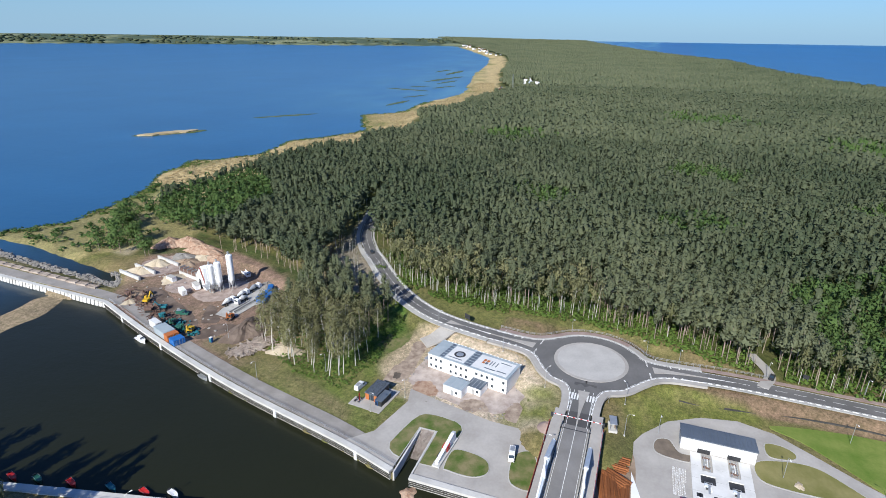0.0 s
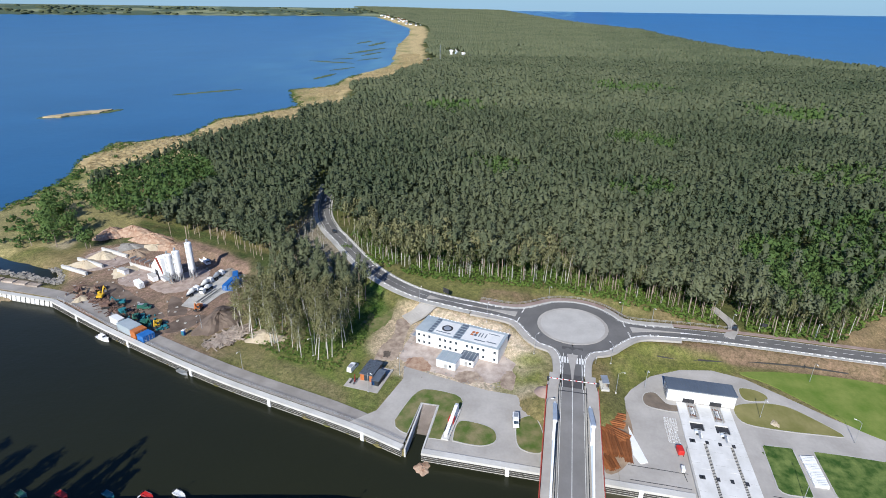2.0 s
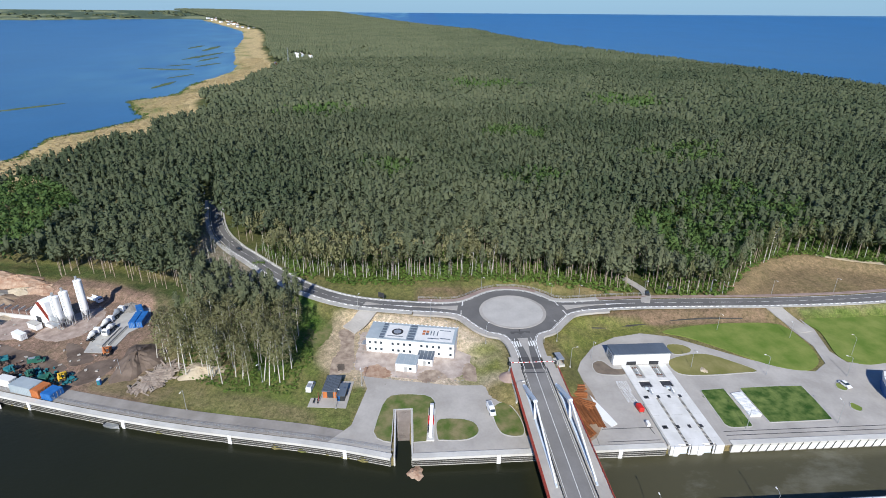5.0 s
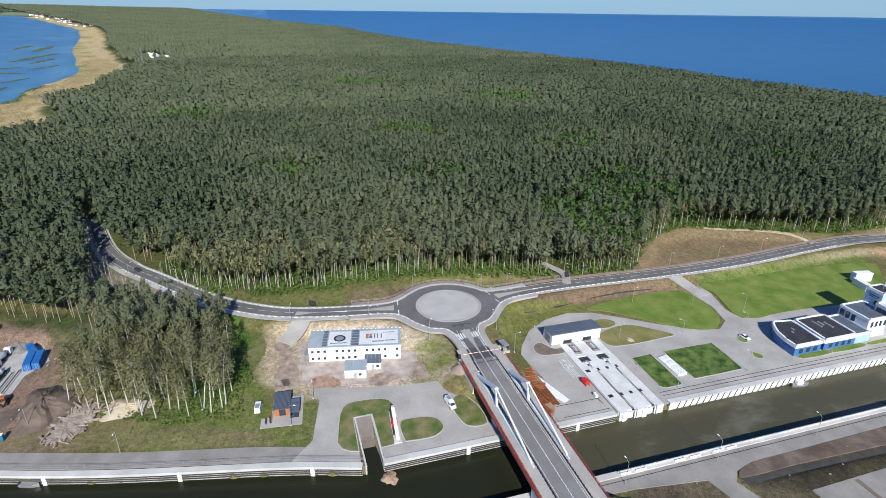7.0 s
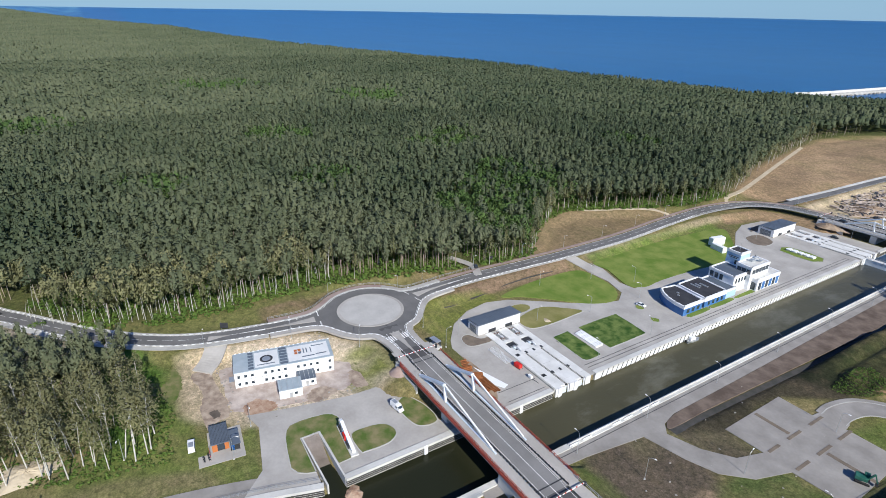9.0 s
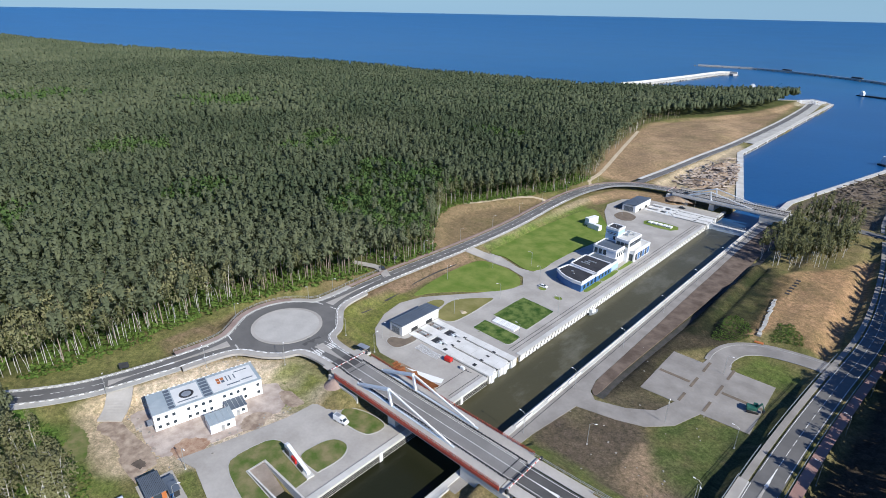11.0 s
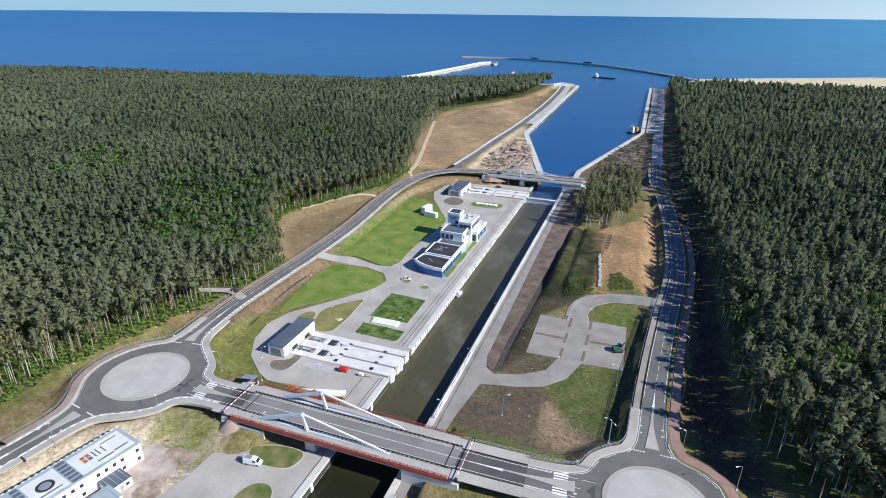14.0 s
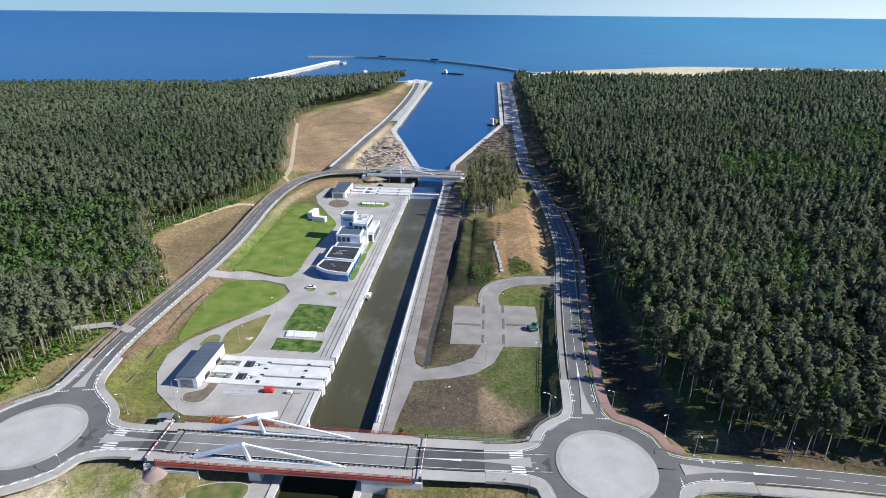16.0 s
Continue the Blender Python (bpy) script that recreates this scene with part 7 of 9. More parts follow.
def corrugated(name, x, y, rot, l, w, h, material, label, category="container", group="containers", z=0.0):
    n = base(name, pose(x, y, z, 0, 0, rot), label, category, group)
    part("body", boxes((-l / 2, l / 2, -w / 2, w / 2, 0.1, h)), material, n)
    k = int(l / 0.75)
    rib = None
    for i in range(k):
        u = -l / 2 + l * (i + 0.5) / k
        for s in (-1, 1):
            if rib is None:
                rib = part("rib", boxes((-0.14, 0.14, -0.03, 0.03, 0.25, h - 0.15)), material, n)
                ob = rib
            else:
                ob = new("rib", rib.data)
                ob.parent = n
            ob.location = (u, s * w / 2, 0)
    part("roof_panel", boxes((-l / 2 + 0.1, l / 2 - 0.1, -w / 2 + 0.1, w / 2 - 0.1, h, h + 0.05)), material, n)
    d = part("door", boxes((l / 2, l / 2 + 0.06, -w / 2 + 0.1, w / 2 - 0.1, 0.2, h - 0.1)), material, n)
    part("lock_bar", boxes(*[(l / 2 + 0.06, l / 2 + 0.12, yy - 0.04, yy + 0.04, 0.2, h - 0.1) for yy in (-w * 0.25, -0.12, 0.12, w * 0.25)]), GALV, d)
    return n


corrugated("storage_container", -66.5, 212, 78, 9, 3.4, 4.6, WHITE, "tall white storage unit on the lawn")
corrugated("storage_container", -60.5, 205, 168, 9, 3.0, 3.2, WHITE, "white storage container on the lawn")
for i in range(4):
    v = base("vent_unit", pose(-34.2 + 3.1 * i, 70.5, 0.06), "white sloping vent unit between the lawns", "vent", "lawn vent units")
    bm = boxes((-1.4, 1.4, -1.9, 1.9, 0, 1.0))
    for q in bm.verts:
        if q.co.z > 0.5 and q.co.y < 0:
            q.co.z = 0.5
    part("housing", bm, WHITE, v)
    part("louvre", boxes(*[(-1.2, 1.2, 1.9, 1.95, 0.15 + 0.2 * k, 0.24 + 0.2 * k) for k in range(4)]), GALV, v)
    for k in (-0.7, 0.0, 0.7):
        lid = bmesh.new()
        bar(lid, (k, -1.85, 0.54), (k, 1.85, 1.04), 0.06, 0.06)
        part("lid_seam", lid, GALV, v)
for i in range(5):
    v = base("vent_unit", pose(-39.5 + 3.2 * i, 241, 0.06), "white sloping vent unit in the far lawn", "vent", "lawn vent units")
    part("housing", boxes((-1.3, 1.3, -1.6, 1.6, 0, 1.1), bevel=0.15), WHITE, v)
    part("louvre", boxes(*[(-1.1, 1.1, -1.66, -1.6, 0.2 + 0.2 * k, 0.3 + 0.2 * k) for k in range(4)]), GALV, v)

# ---- roundabout mouths, islands and painted lines ----


def tapered(name, line, w0, w1, length, lift, material, label, category, start=0.0, thick=0.2):
    """A strip on a line whose half width goes from w0 to w1 over a length."""
    d = np.r_[0, np.cumsum(np.linalg.norm(np.diff(line[:, :2], axis=0), axis=1))]
    length = min(length, d[-1] - start - 0.05)
    if length < 1.5:
        return None
    u = np.linspace(start, start + length, 14)
    seg = np.stack([np.interp(u, d, line[:, i]) for i in range(3)], -1)
    k = np.linspace(0, 1, 14)
    w = w1 + (w0 - w1) * (1 - k) ** 2
    t = np.gradient(seg[:, :2], axis=0)
    t /= np.linalg.norm(t, axis=1)[:, None]
    bm = bmesh.new()
    rows = []
    for p, q, ww in zip(seg, t, w):
        l, r = (p[0] - q[1] * ww, p[1] + q[0] * ww), (p[0] + q[1] * ww, p[1] - q[0] * ww)
        rows.append([bm.verts.new((*e, p[2] + lift + dz)) for e, dz in ((l, 0), (r, 0), (r, -thick), (l, -thick))])
    for a, b in zip(rows, rows[1:]):
        for i in range(4):
            bm.faces.new((a[i], a[(i + 1) % 4], b[(i + 1) % 4], b[i]))
    bm.faces.new(rows[0])
    bm.faces.new(rows[-1][::-1])
    bmesh.ops.recalc_face_normals(bm, faces=bm.faces)
    return tagged(link_mesh(name, bm, material), label, category, kind="structure")


LEGS = (LINE_NW, LINE_SW[::-1], LINE_BR_W, LINE_NE, LINE_E, LINE_BR_E[::-1])
for line in LEGS:
    tapered("traffic_island", line, 2.1, 0.25, 20.0, 0.16, PAVING, "narrow pale paved traffic island", "traffic island", 5.5, 0.25)
    tapered("road_marking", line, 0.5, 0.12, 10.0, 0.03, MARKING, "white painted nose of the island", "marking", 25.5, 0.03)


def zebra(line, s, lanes):
    d = np.r_[0, np.cumsum(np.linalg.norm(np.diff(line[:, :2], axis=0), axis=1))]
    u = np.array([s, s + 4.0])
    seg = np.stack([np.interp(u, d, line[:, i]) for i in range(3)], -1)
    bm = bmesh.new()
    for o in lanes:
        ribbon_bm(seg, o - 0.28, o + 0.28, 0.035, 0.03, bm)
    tagged(link_mesh("zebra_crossing", bm, MARKING), "white striped pedestrian crossing", "crossing", kind="structure")


for line, lo, hi in ((LINE_BR_W, 1.7, 5.4), (LINE_BR_E[::-1], 1.7, 5.4)):
    for sgn in (-1, 1):
        zebra(line, 7.5, [sgn * (lo + 1.0 * i) for i in range(5)])
for line in (LINE_NW, LINE_SW[::-1], LINE_NE, LINE_E):
    bm = bmesh.new()
    for off in (3.2, 6.4):
        d = np.r_[0, np.cumsum(np.linalg.norm(np.diff(line[:, :2], axis=0), axis=1))]
        c = np.array([np.interp(9.0 + off, d, line[:, i]) for i in range(3)])
        e = np.array([np.interp(9.5 + off, d, line[:, i]) for i in range(3)])
        seg = np.array([c, e])
        for o in (-5.2, -4.2, -3.2, 3.2, 4.2, 5.2):
            ribbon_bm(seg, o - 0.3, o + 0.3, 0.035, 0.03, bm)
    tagged(link_mesh("cycle_crossing", bm, MARKING), "white dashed cycle crossing", "crossing", kind="structure")
    bm = bmesh.new()
    give = np.array([[np.interp(s, d, line[:, i]) for i in range(3)] for s in (3.4, 3.9)])
    for i in range(7):
        ribbon_bm(give, 2.2 + 0.9 * i, 2.75 + 0.9 * i, 0.05, 0.03, bm)
        ribbon_bm(give, -2.75 - 0.9 * i, -2.2 - 0.9 * i, 0.05, 0.03, bm)
    tagged(link_mesh("give_way_line", bm, MARKING), "dashed white give way line", "marking", kind="structure")
for line in (LINE_NW[12:], cut(LINE_SW, 0, -258, 99)[:-14], LINE_NE[16:], LINE_E[14:], LINE_BR_W[2:], LINE_BR_E):
    bm = dashes(line, 0.0, 0.14, 4.0, 2.2, 0.02)
    for o in (-3.35, 3.35):
        ribbon_bm(line, o - 0.07, o + 0.07, 0.02, 0.03, bm)
    tagged(link_mesh("road_marking", bm, MARKING), "white painted centre and edge lines", "marking", kind="structure")
# kerbs painted in white and dark lengths
for line, o in ((LINE_NW[8:105], -4.0), (LINE_SW[-75:-6], -4.0), (LINE_SW[-75:-6], 3.85)):
    tagged(link_mesh("kerb", dashes(line, o, 0.3, 1.5, 1.3, 0.2, thick=0.3), WHITE), "kerb painted in white lengths", "kerb", kind="structure")
    ribbon("kerb", line, o - 0.15, o + 0.15, 0.12, CONCRETE_OLD, "grey stone kerb", "kerb", 0.3)
for line in (EDGE_W_NE, EDGE_W_S):
    tagged(link_mesh("kerb", dashes(line, -0.15, 0.34, 1.5, 1.3, 0.2, thick=0.3), WHITE), "kerb painted in white lengths", "kerb", kind="structure")


def fence(line, h, label, material=GALV, step=2.5):
    f = base("railing", pose(0, 0, 0), label, "railing", kind="structure")
    d = np.r_[0, np.cumsum(np.linalg.norm(np.diff(line[:, :2], axis=0), axis=1))]
    n = max(2, int(d[-1] / step))
    pts = np.stack([np.interp(np.linspace(0, d[-1], n + 1), d, line[:, i]) for i in range(3)], -1)
    rl = bmesh.new()
    for z in (h, h * 0.55):
        for p, q in zip(pts, pts[1:]):
            bar(rl, p + (0, 0, z), q + (0, 0, z), 0.09)
    part("rail", rl, material, f)
    post = boxes((-0.05, 0.05, -0.05, 0.05, -0.3, h))
    first = part("post", post, material, f)
    first.location = pts[0]
    for p in pts[1:]:
        o = new("post", first.data)
        o.parent, o.location = f, p
    return f


fence(offset_line(EDGE_W_W, -3.5), 1.1, "grey steel railing round the roundabout path")
fence(offset_line(LINE_NW[12:24], 7.6), 1.1, "grey steel railing beside the sandy path")
fence(offset_line(EDGE_E_N, -3.1), 1.1, "grey steel railing round the footpath")
fence(offset_line(LINE_NE[12:22], 6.8), 1.1, "grey steel railing beside the footpath")
fence(offset_line(LINE_NE[4:60], -5.0), 0.8, "grey steel crash barrier beside the road", step=4.0)
fence(offset_line(LINE_BR_E, 8.2), 1.1, "grey steel railing beside the footpath")
fence(offset_line(LINE_NE[24:60], 6.9), 0.8, "grey steel crash barrier beside the road", step=4.0)
fence(offset_line(LINE_HW[4:], -4.0), 1.0, "pale railing beside the harbour road", step=8.0)
fence(offset_line(LINE_E[8:], -8.3), 1.0, "grey steel railing beside the footpath", step=4.0)
fence(offset_line(LINE_NW[110:], -5.6), 1.1, "grey steel railing on the bridge ramp", step=4.0)

# ---- lamps and signs ----


def make_lamp():
    l = base("street_lamp", pose(0, 0, -40), "slim grey street lamp with curved arm", "street lamp", "street lamps")
    part("pole", bar(bmesh.new(), (0, 0, -0.5), (0, 0, 8.0), 0.20, 0.11, 8), GALV, l)
    bm = bar(bmesh.new(), (0, 0, 7.9), (0.9, 0, 8.5), 0.10, 0.09, 6)
    bar(bm, (0.85, 0, 8.48), (1.7, 0, 8.55), 0.09, 0.08, 6)
    part("arm", bm, GALV, l)
    part("head", boxes((1.5, 2.3, -0.16, 0.16, 8.48, 8.62), bevel=0.04), WHITE, l, "pale lamp head")
    part("foot", boxes((-0.25, 0.25, -0.25, 0.25, -0.4, 0.15)), CONCRETE, l)
    return l


def gz1(x, y):
    return float(ground_z(np.array([x]), np.array([y]))[0])


lamp_spots = []
for line, o, step, skip in ((LINE_NW, 8.2, 15, 8), (LINE_SW, -7.4, 15, 30), (LINE_NE, -9.2, 15, 6), (LINE_E, 6.0, 13, 6)):
    l2 = offset_line(line, o)
    for i in range(skip, len(l2) - 4, step):
        p, q = l2[i], line[i]
        lamp_spots.append((p[0], p[1], math.degrees(math.atan2(q[1] - p[1], q[0] - p[0]))))
for c in (RB_W, RB_E):
    for a in (35, 125, 205, 325):
        lamp_spots.append((c[0] + 25 * math.cos(radians(a)), c[1] + 25 * math.sin(radians(a)), a + 180))
lamp_spots += [(-52.4, 15.2, 90), (-60, 26, 0), (-57, 130, 200), (-78, 86, 0), (-70, 113, -60), (-17.9, 64, 180), (-19, 96, 180), (-43.6, 118, 240), (-52, 62, 0), (-46, 88, 240), (67.8, 26.7, 180), (67.8, 60.8, 180),
               (15.6, 20, 180), (15.6, 52, 180), (15.8, 90, 180), (15.9, 130, 180), (16, 170, 180), (16.2, 210, 180), (16.3, 250, 180), (47, 57, 100), (52, 100, 0), (33, 30, 20), (-48, -62, 0), (-36, -70, 60), (-52, -98, -20), (-38, -120, 0), (-58, -150, 0), (22, -60, 160), (30, -110, 160), (40, -150, 160), (-34, -8.5, 90), (-60, 242, 0), (-30, 292, 0)]
lamp = make_lamp()
for i, (x, y, a) in enumerate(lamp_spots):
    m = pose(x, y, gz1(x, y), 0, 0, a)
    if i == 0:
        lamp.matrix_world = m
    else:
        copy_thing(lamp, m)


def road_sign(x, y, rot, w, h, up, material, label):
    s = base("road_sign", pose(x, y, gz1(x, y), 0, 0, rot), label, "road sign", "road signs")
    for k in (-w * 0.35, w * 0.35):
        part("post", bar(bmesh.new(), (k, 0, -0.3), (k, 0, up + h), 0.1, 0.1, 6), GALV, s)
    part("panel", boxes((-w / 2, w / 2, -0.05, 0.05, up, up + h), bevel=0.02), material, s)


road_sign(-107, -57, 60, 3.2, 2.4, 1.6, DARK, "large dark backed direction sign")
road_sign(-108, 78, 80, 2.0, 1.6, 1.8, DARK, "dark backed road sign beside the wood")
road_sign(116, 13, 75, 2.6, 3.2, 1.6, GALV, "large grey backed direction sign")
road_sign(137, 12, 70, 3.2, 2.8, 1.6, GALV, "large grey backed direction sign")
road_sign(-72, -8.6, 0, 0.9, 0.9, 1.8, WHITE, "small round road sign on posts")
road_sign(-68, 8.8, 0, 0.9, 0.9, 1.8, WHITE, "small road sign on posts")
road_sign(60, 10.5, 0, 0.9, 0.9, 1.8, WHITE, "small road sign on posts")
road_sign(-100, 24, 20, 0.9, 0.9, 1.8, WHITE, "small road sign on posts")

# bus shelter by the roundabout and bundled steel at the bridge
sh = base("bus_shelter", pose(-54, 11.2, 3.4, 0, 0, 8), "grey flat roofed waiting shelter beside the road", "shelter")
part("roof", boxes((-2.4, 2.4, -1.2, 1.2, 2.3, 2.5), bevel=0.05), GALV, sh)
part("back_wall", boxes((-2.2, 2.2, 0.9, 1.0, 0.0, 2.3)), GLASS, sh)
for x in (-2.1, 2.1):
    part("post", boxes((x - 0.06, x + 0.06, -1.0, -0.9, -3, 2.3)), DARK, sh)
part("bench", boxes((-1.6, 1.6, 0.4, 0.85, 0.42, 0.5)), TIMBER, sh)
part("plinth", boxes((-2.6, 2.6, -1.4, 1.4, -3.4, 0.0)), CONCRETE, sh)

stack_rng = random.Random(5)


def pile_stack(x, y, rot, n, length, layers, label):
    s = base("pile_stack", pose(x, y, 0.0, 0, 0, rot), label, "steel stack", "rusty steel stacks")
    bm = bmesh.new()
    prof = [(-0.44, -0.16), (-0.30, -0.16), (-0.20, 0.10), (0.20, 0.10), (0.30, -0.16), (0.44, -0.16), (0.44, -0.08), (0.34, -0.08), (0.24, 0.18), (-0.24, 0.18), (-0.34, -0.08), (-0.44, -0.08)]
    ends = [[bm.verts.new((x, a, b)) for a, b in prof] for x in (-length / 2, length / 2)]
    for i in range(len(prof)):
        j = (i + 1) % len(prof)
        bm.faces.new((ends[0][i], ends[0][j], ends[1][j], ends[1][i]))
    bm.faces.new(ends[0][::-1])
    bm.faces.new(ends[1])
    first = part("steel_sheet", bm, RUST, s)
    for l in range(layers):
        for i in range(n - l):
            o = first if (l == 0 and i == 0) else new("steel_sheet", first.data)
            o.parent = s
            o.location = (stack_rng.uniform(-0.7, 0.7), (i - (n - l) / 2) * 0.95 + stack_rng.uniform(-0.1, 0.1), 0.3 + 0.42 * l)
            o.rotation_euler = (stack_rng.uniform(-0.15, 0.15), 0, stack_rng.uniform(-0.05, 0.05))
    return s


pile_stack(-40.5, 13.5, 84, 8, 7.5, 3, "rusty orange steel sheet piles stacked on soil")
pile_stack(-33.5, 14.0, 60, 6, 8, 3, "rusty orange steel sheet piles in a loose stack")
pile_stack(-28.0, 13.0, 10, 7, 11, 3, "rusty orange steel sheet piles stacked by the bridge")
pile_stack(-27.0, 17.6, 4, 3, 12, 2, "long rusty orange steel beams beside the stack")
pile_stack(-20.5, 12.2, 20, 5, 6, 2, "rusty orange steel offcuts beside the quay")
slab("soil_strip", smooth_loop([(-48, 9.6), (-18, 9.4), (-18, 15), (-30, 19.6), (-48, 18)], 4), -0.2, 0.1, SPOIL, "strip of bare brown soil under the steel stacks", "soil")
slab("tarpaulin", [(-38, 18.4), (-25, 18.8), (-21.5, 20.6), (-22.5, 23.0), (-30, 20.8)], 0.07, 0.2, WHITE, "crumpled white tarpaulin on the paving", "tarpaulin", "")

# ladders of white rods laid on the paving
for i in range(13):
    r = base("rail_section", pose(-42.2 + 6.1 * (i % 2), 30.4 + 0.6 * (i // 2) + 0.15 * (i % 2), 0.06, 0, 0, -1 + 2.5 * (i % 3)), "white steel rail section lying on the paving", "rail section", "spare rail sections")
    for side in (-0.13, 0.13):
        part("chord", boxes((-3.0, 3.0, side - 0.03, side + 0.03, 0.05, 0.15)), WHITE, r)
    for k in range(9):
        part("rung", boxes((-2.8 + 0.7 * k, -2.74 + 0.7 * k, -0.1, 0.1, 0.07, 0.13)), WHITE, r)

# ---- vehicles ----


def wheel_set(owner, xs, w, r, z=None):
    for x in xs:
        for s in (-1, 1):
            bm = bmesh.new()
            bmesh.ops.create_cone(bm, cap_ends=True, segments=14, radius1=r, radius2=r, depth=0.24, matrix=Matrix.Translation((x, s * w, r)) @ Matrix.Rotation(math.pi / 2, 4, "X"))
            t = part("wheel", bm, RUBBER, owner)
            bm = bmesh.new()
            bmesh.ops.create_cone(bm, cap_ends=True, segments=10, radius1=r * 0.55, radius2=r * 0.5, depth=0.27, matrix=Matrix.Translation((x, s * w, r)) @ Matrix.Rotation(math.pi / 2, 4, "X"))
            part("rim", bm, GALV, t)


def side_body(profile, w, inset=0.0):
    """A body from a side profile (x, z), drawn out across its width, narrower towards the top."""
    bm = bmesh.new()
    top = max(z for _, z in profile)
    low = min(z for _, z in profile)
    cols = []
    for s in (-1, 1):
        cols.append([bm.verts.new((x, s * (w - inset * (z - low) / (top - low)), z)) for x, z in profile])
    n = len(profile)
    bm.faces.new(cols[0])
    bm.faces.new(cols[1][::-1])
    for i in range(n):
        bm.faces.new((cols[0][i], cols[0][(i + 1) % n], cols[1][(i + 1) % n], cols[1][i]))
    bmesh.ops.recalc_face_normals(bm, faces=bm.faces)
    return bm


def van(x, y, z, rot, material, label):
    v = base("van", pose(x, y, z, 0, 0, rot), label, "van", "vans")
    part("body", side_body([(-2.8, 0.45), (2.75, 0.45), (2.85, 1.0), (2.0, 1.25), (1.3, 2.2), (0.9, 2.35), (-2.75, 2.35)], 0.98, 0.1), material, v)
    part("windscreen", side_body([(2.02, 1.32), (1.35, 2.12), (1.30, 2.10), (1.97, 1.30)], 0.80), GLASS, v)
    for s in (-1, 1):
        part("side_window", boxes((0.4, 1.4, s * 0.90, s * 0.96, 1.35, 2.0)), GLASS, v)
        part("headlight", boxes((2.72, 2.86, s * 0.6, s * 0.9, 0.8, 1.0)), GALV, v)
    part("roof_rack", boxes((-2.4, -0.2, -0.7, 0.7, 2.36, 2.42)), GALV, v)
    wheel_set(v, (-1.8, 1.8), 0.92, 0.36)


def car(x, y, z, rot, material, label):
    v = base("car", pose(x, y, z, 0, 0, rot), label, "car", "cars")
    part("body", side_body([(-2.15, 0.35), (2.15, 0.35), (2.2, 0.75), (1.1, 0.95), (-1.9, 1.0), (-2.2, 0.8)], 0.9, 0.08), material, v)
    part("cabin", side_body([(-1.8, 0.95), (1.0, 0.95), (0.3, 1.45), (-1.3, 1.48)], 0.82, 0.16), GLASS, v)
    part("roof", boxes((-1.25, 0.25, -0.64, 0.64, 1.46, 1.52), bevel=0.03), material, v)
    wheel_set(v, (-1.35, 1.35), 0.85, 0.32)


def tipper(x, y, z, rot, cab, bed, label, mixer=False):
    v = base("truck", pose(x, y, z, 0, 0, rot), label, "truck", "trucks")
    part("chassis", boxes((-4.0, 3.4, -0.5, 0.5, 0.7, 1.0)), DARK, v)
    c = part("cab", side_body([(2.0, 0.7), (3.9, 0.7), (3.9, 1.8), (3.6, 2.9), (2.0, 2.9)], 1.2, 0.08), cab, v)
    part("windscreen", boxes((3.70, 3.86, -1.0, 1.0, 1.75, 2.6)), GLASS, c)
    if mixer:
        bm = bmesh.new()
        m = Matrix.Translation((-1.2, 0, 2.2)) @ Matrix.Rotation(radians(80), 4, "Y")
        bmesh.ops.create_cone(bm, cap_ends=True, segments=16, radius1=1.15, radius2=0.5, depth=2.8, matrix=m @ Matrix.Translation((0, 0, -0.9)) @ Matrix.Rotation(math.pi, 4, "X"))
        bmesh.ops.create_cone(bm, cap_ends=True, segments=16, radius1=1.15, radius2=0.75, depth=1.6, matrix=m @ Matrix.Translation((0, 0, 1.3)))
        part("drum", bm, bed, v)
        part("chute", boxes((-4.4, -3.4, -0.3, 0.3, 1.6, 1.8)), GALV, v)
    else:
        part("tipping_bed", boxes((-4.0, 1.7, -1.25, 1.25, 1.1, 1.25), (-4.0, 1.7, -1.25, -1.15, 1.25, 2.2), (-4.0, 1.7, 1.15, 1.25, 1.25, 2.2), (1.6, 1.7, -1.15, 1.15, 1.25, 2.4)), bed, v)
    wheel_set(v, (-3.0, -1.7, 2.7), 1.1, 0.5)


def excavator(x, y, z, rot, paint, label, reach=1.0):
    v = base("excavator", pose(x, y, z, 0, 0, rot), label, "excavator", "excavators")
    for s in (-1, 1):
        part("track", boxes((-1.9, 1.9, s * 1.35 - 0.3, s * 1.35 + 0.3, 0, 0.85), bevel=0.2), RUBBER, v)
    part("body", boxes((-2.0, 1.2, -1.25, 1.25, 0.95, 2.1), bevel=0.12), paint, v)
    c = part("cab", boxes((0.1, 1.5, 0.2, 1.25, 1.3, 3.0), bevel=0.08), paint, v)
    part("cab_window", boxes((1.5, 1.54, 0.32, 1.15, 1.7, 2.8), (0.3, 1.3, 1.25, 1.29, 1.9, 2.8)), GLASS, c)
    part("boom", bar(bmesh.new(), (1.0, -0.3, 1.6), (4.0 * reach, -0.3, 4.2), 0.5, 0.4), paint, v)
    part("stick", bar(bmesh.new(), (4.0 * reach, -0.3, 4.2), (5.6 * reach, -0.3, 1.6), 0.35, 0.3), paint, v)
    part("bucket", side_body([(5.0 * reach, 0.5), (6.1 * reach, 0.6), (6.2 * reach, 1.6), (5.5 * reach, 1.6)], 0.5), DARK, v)


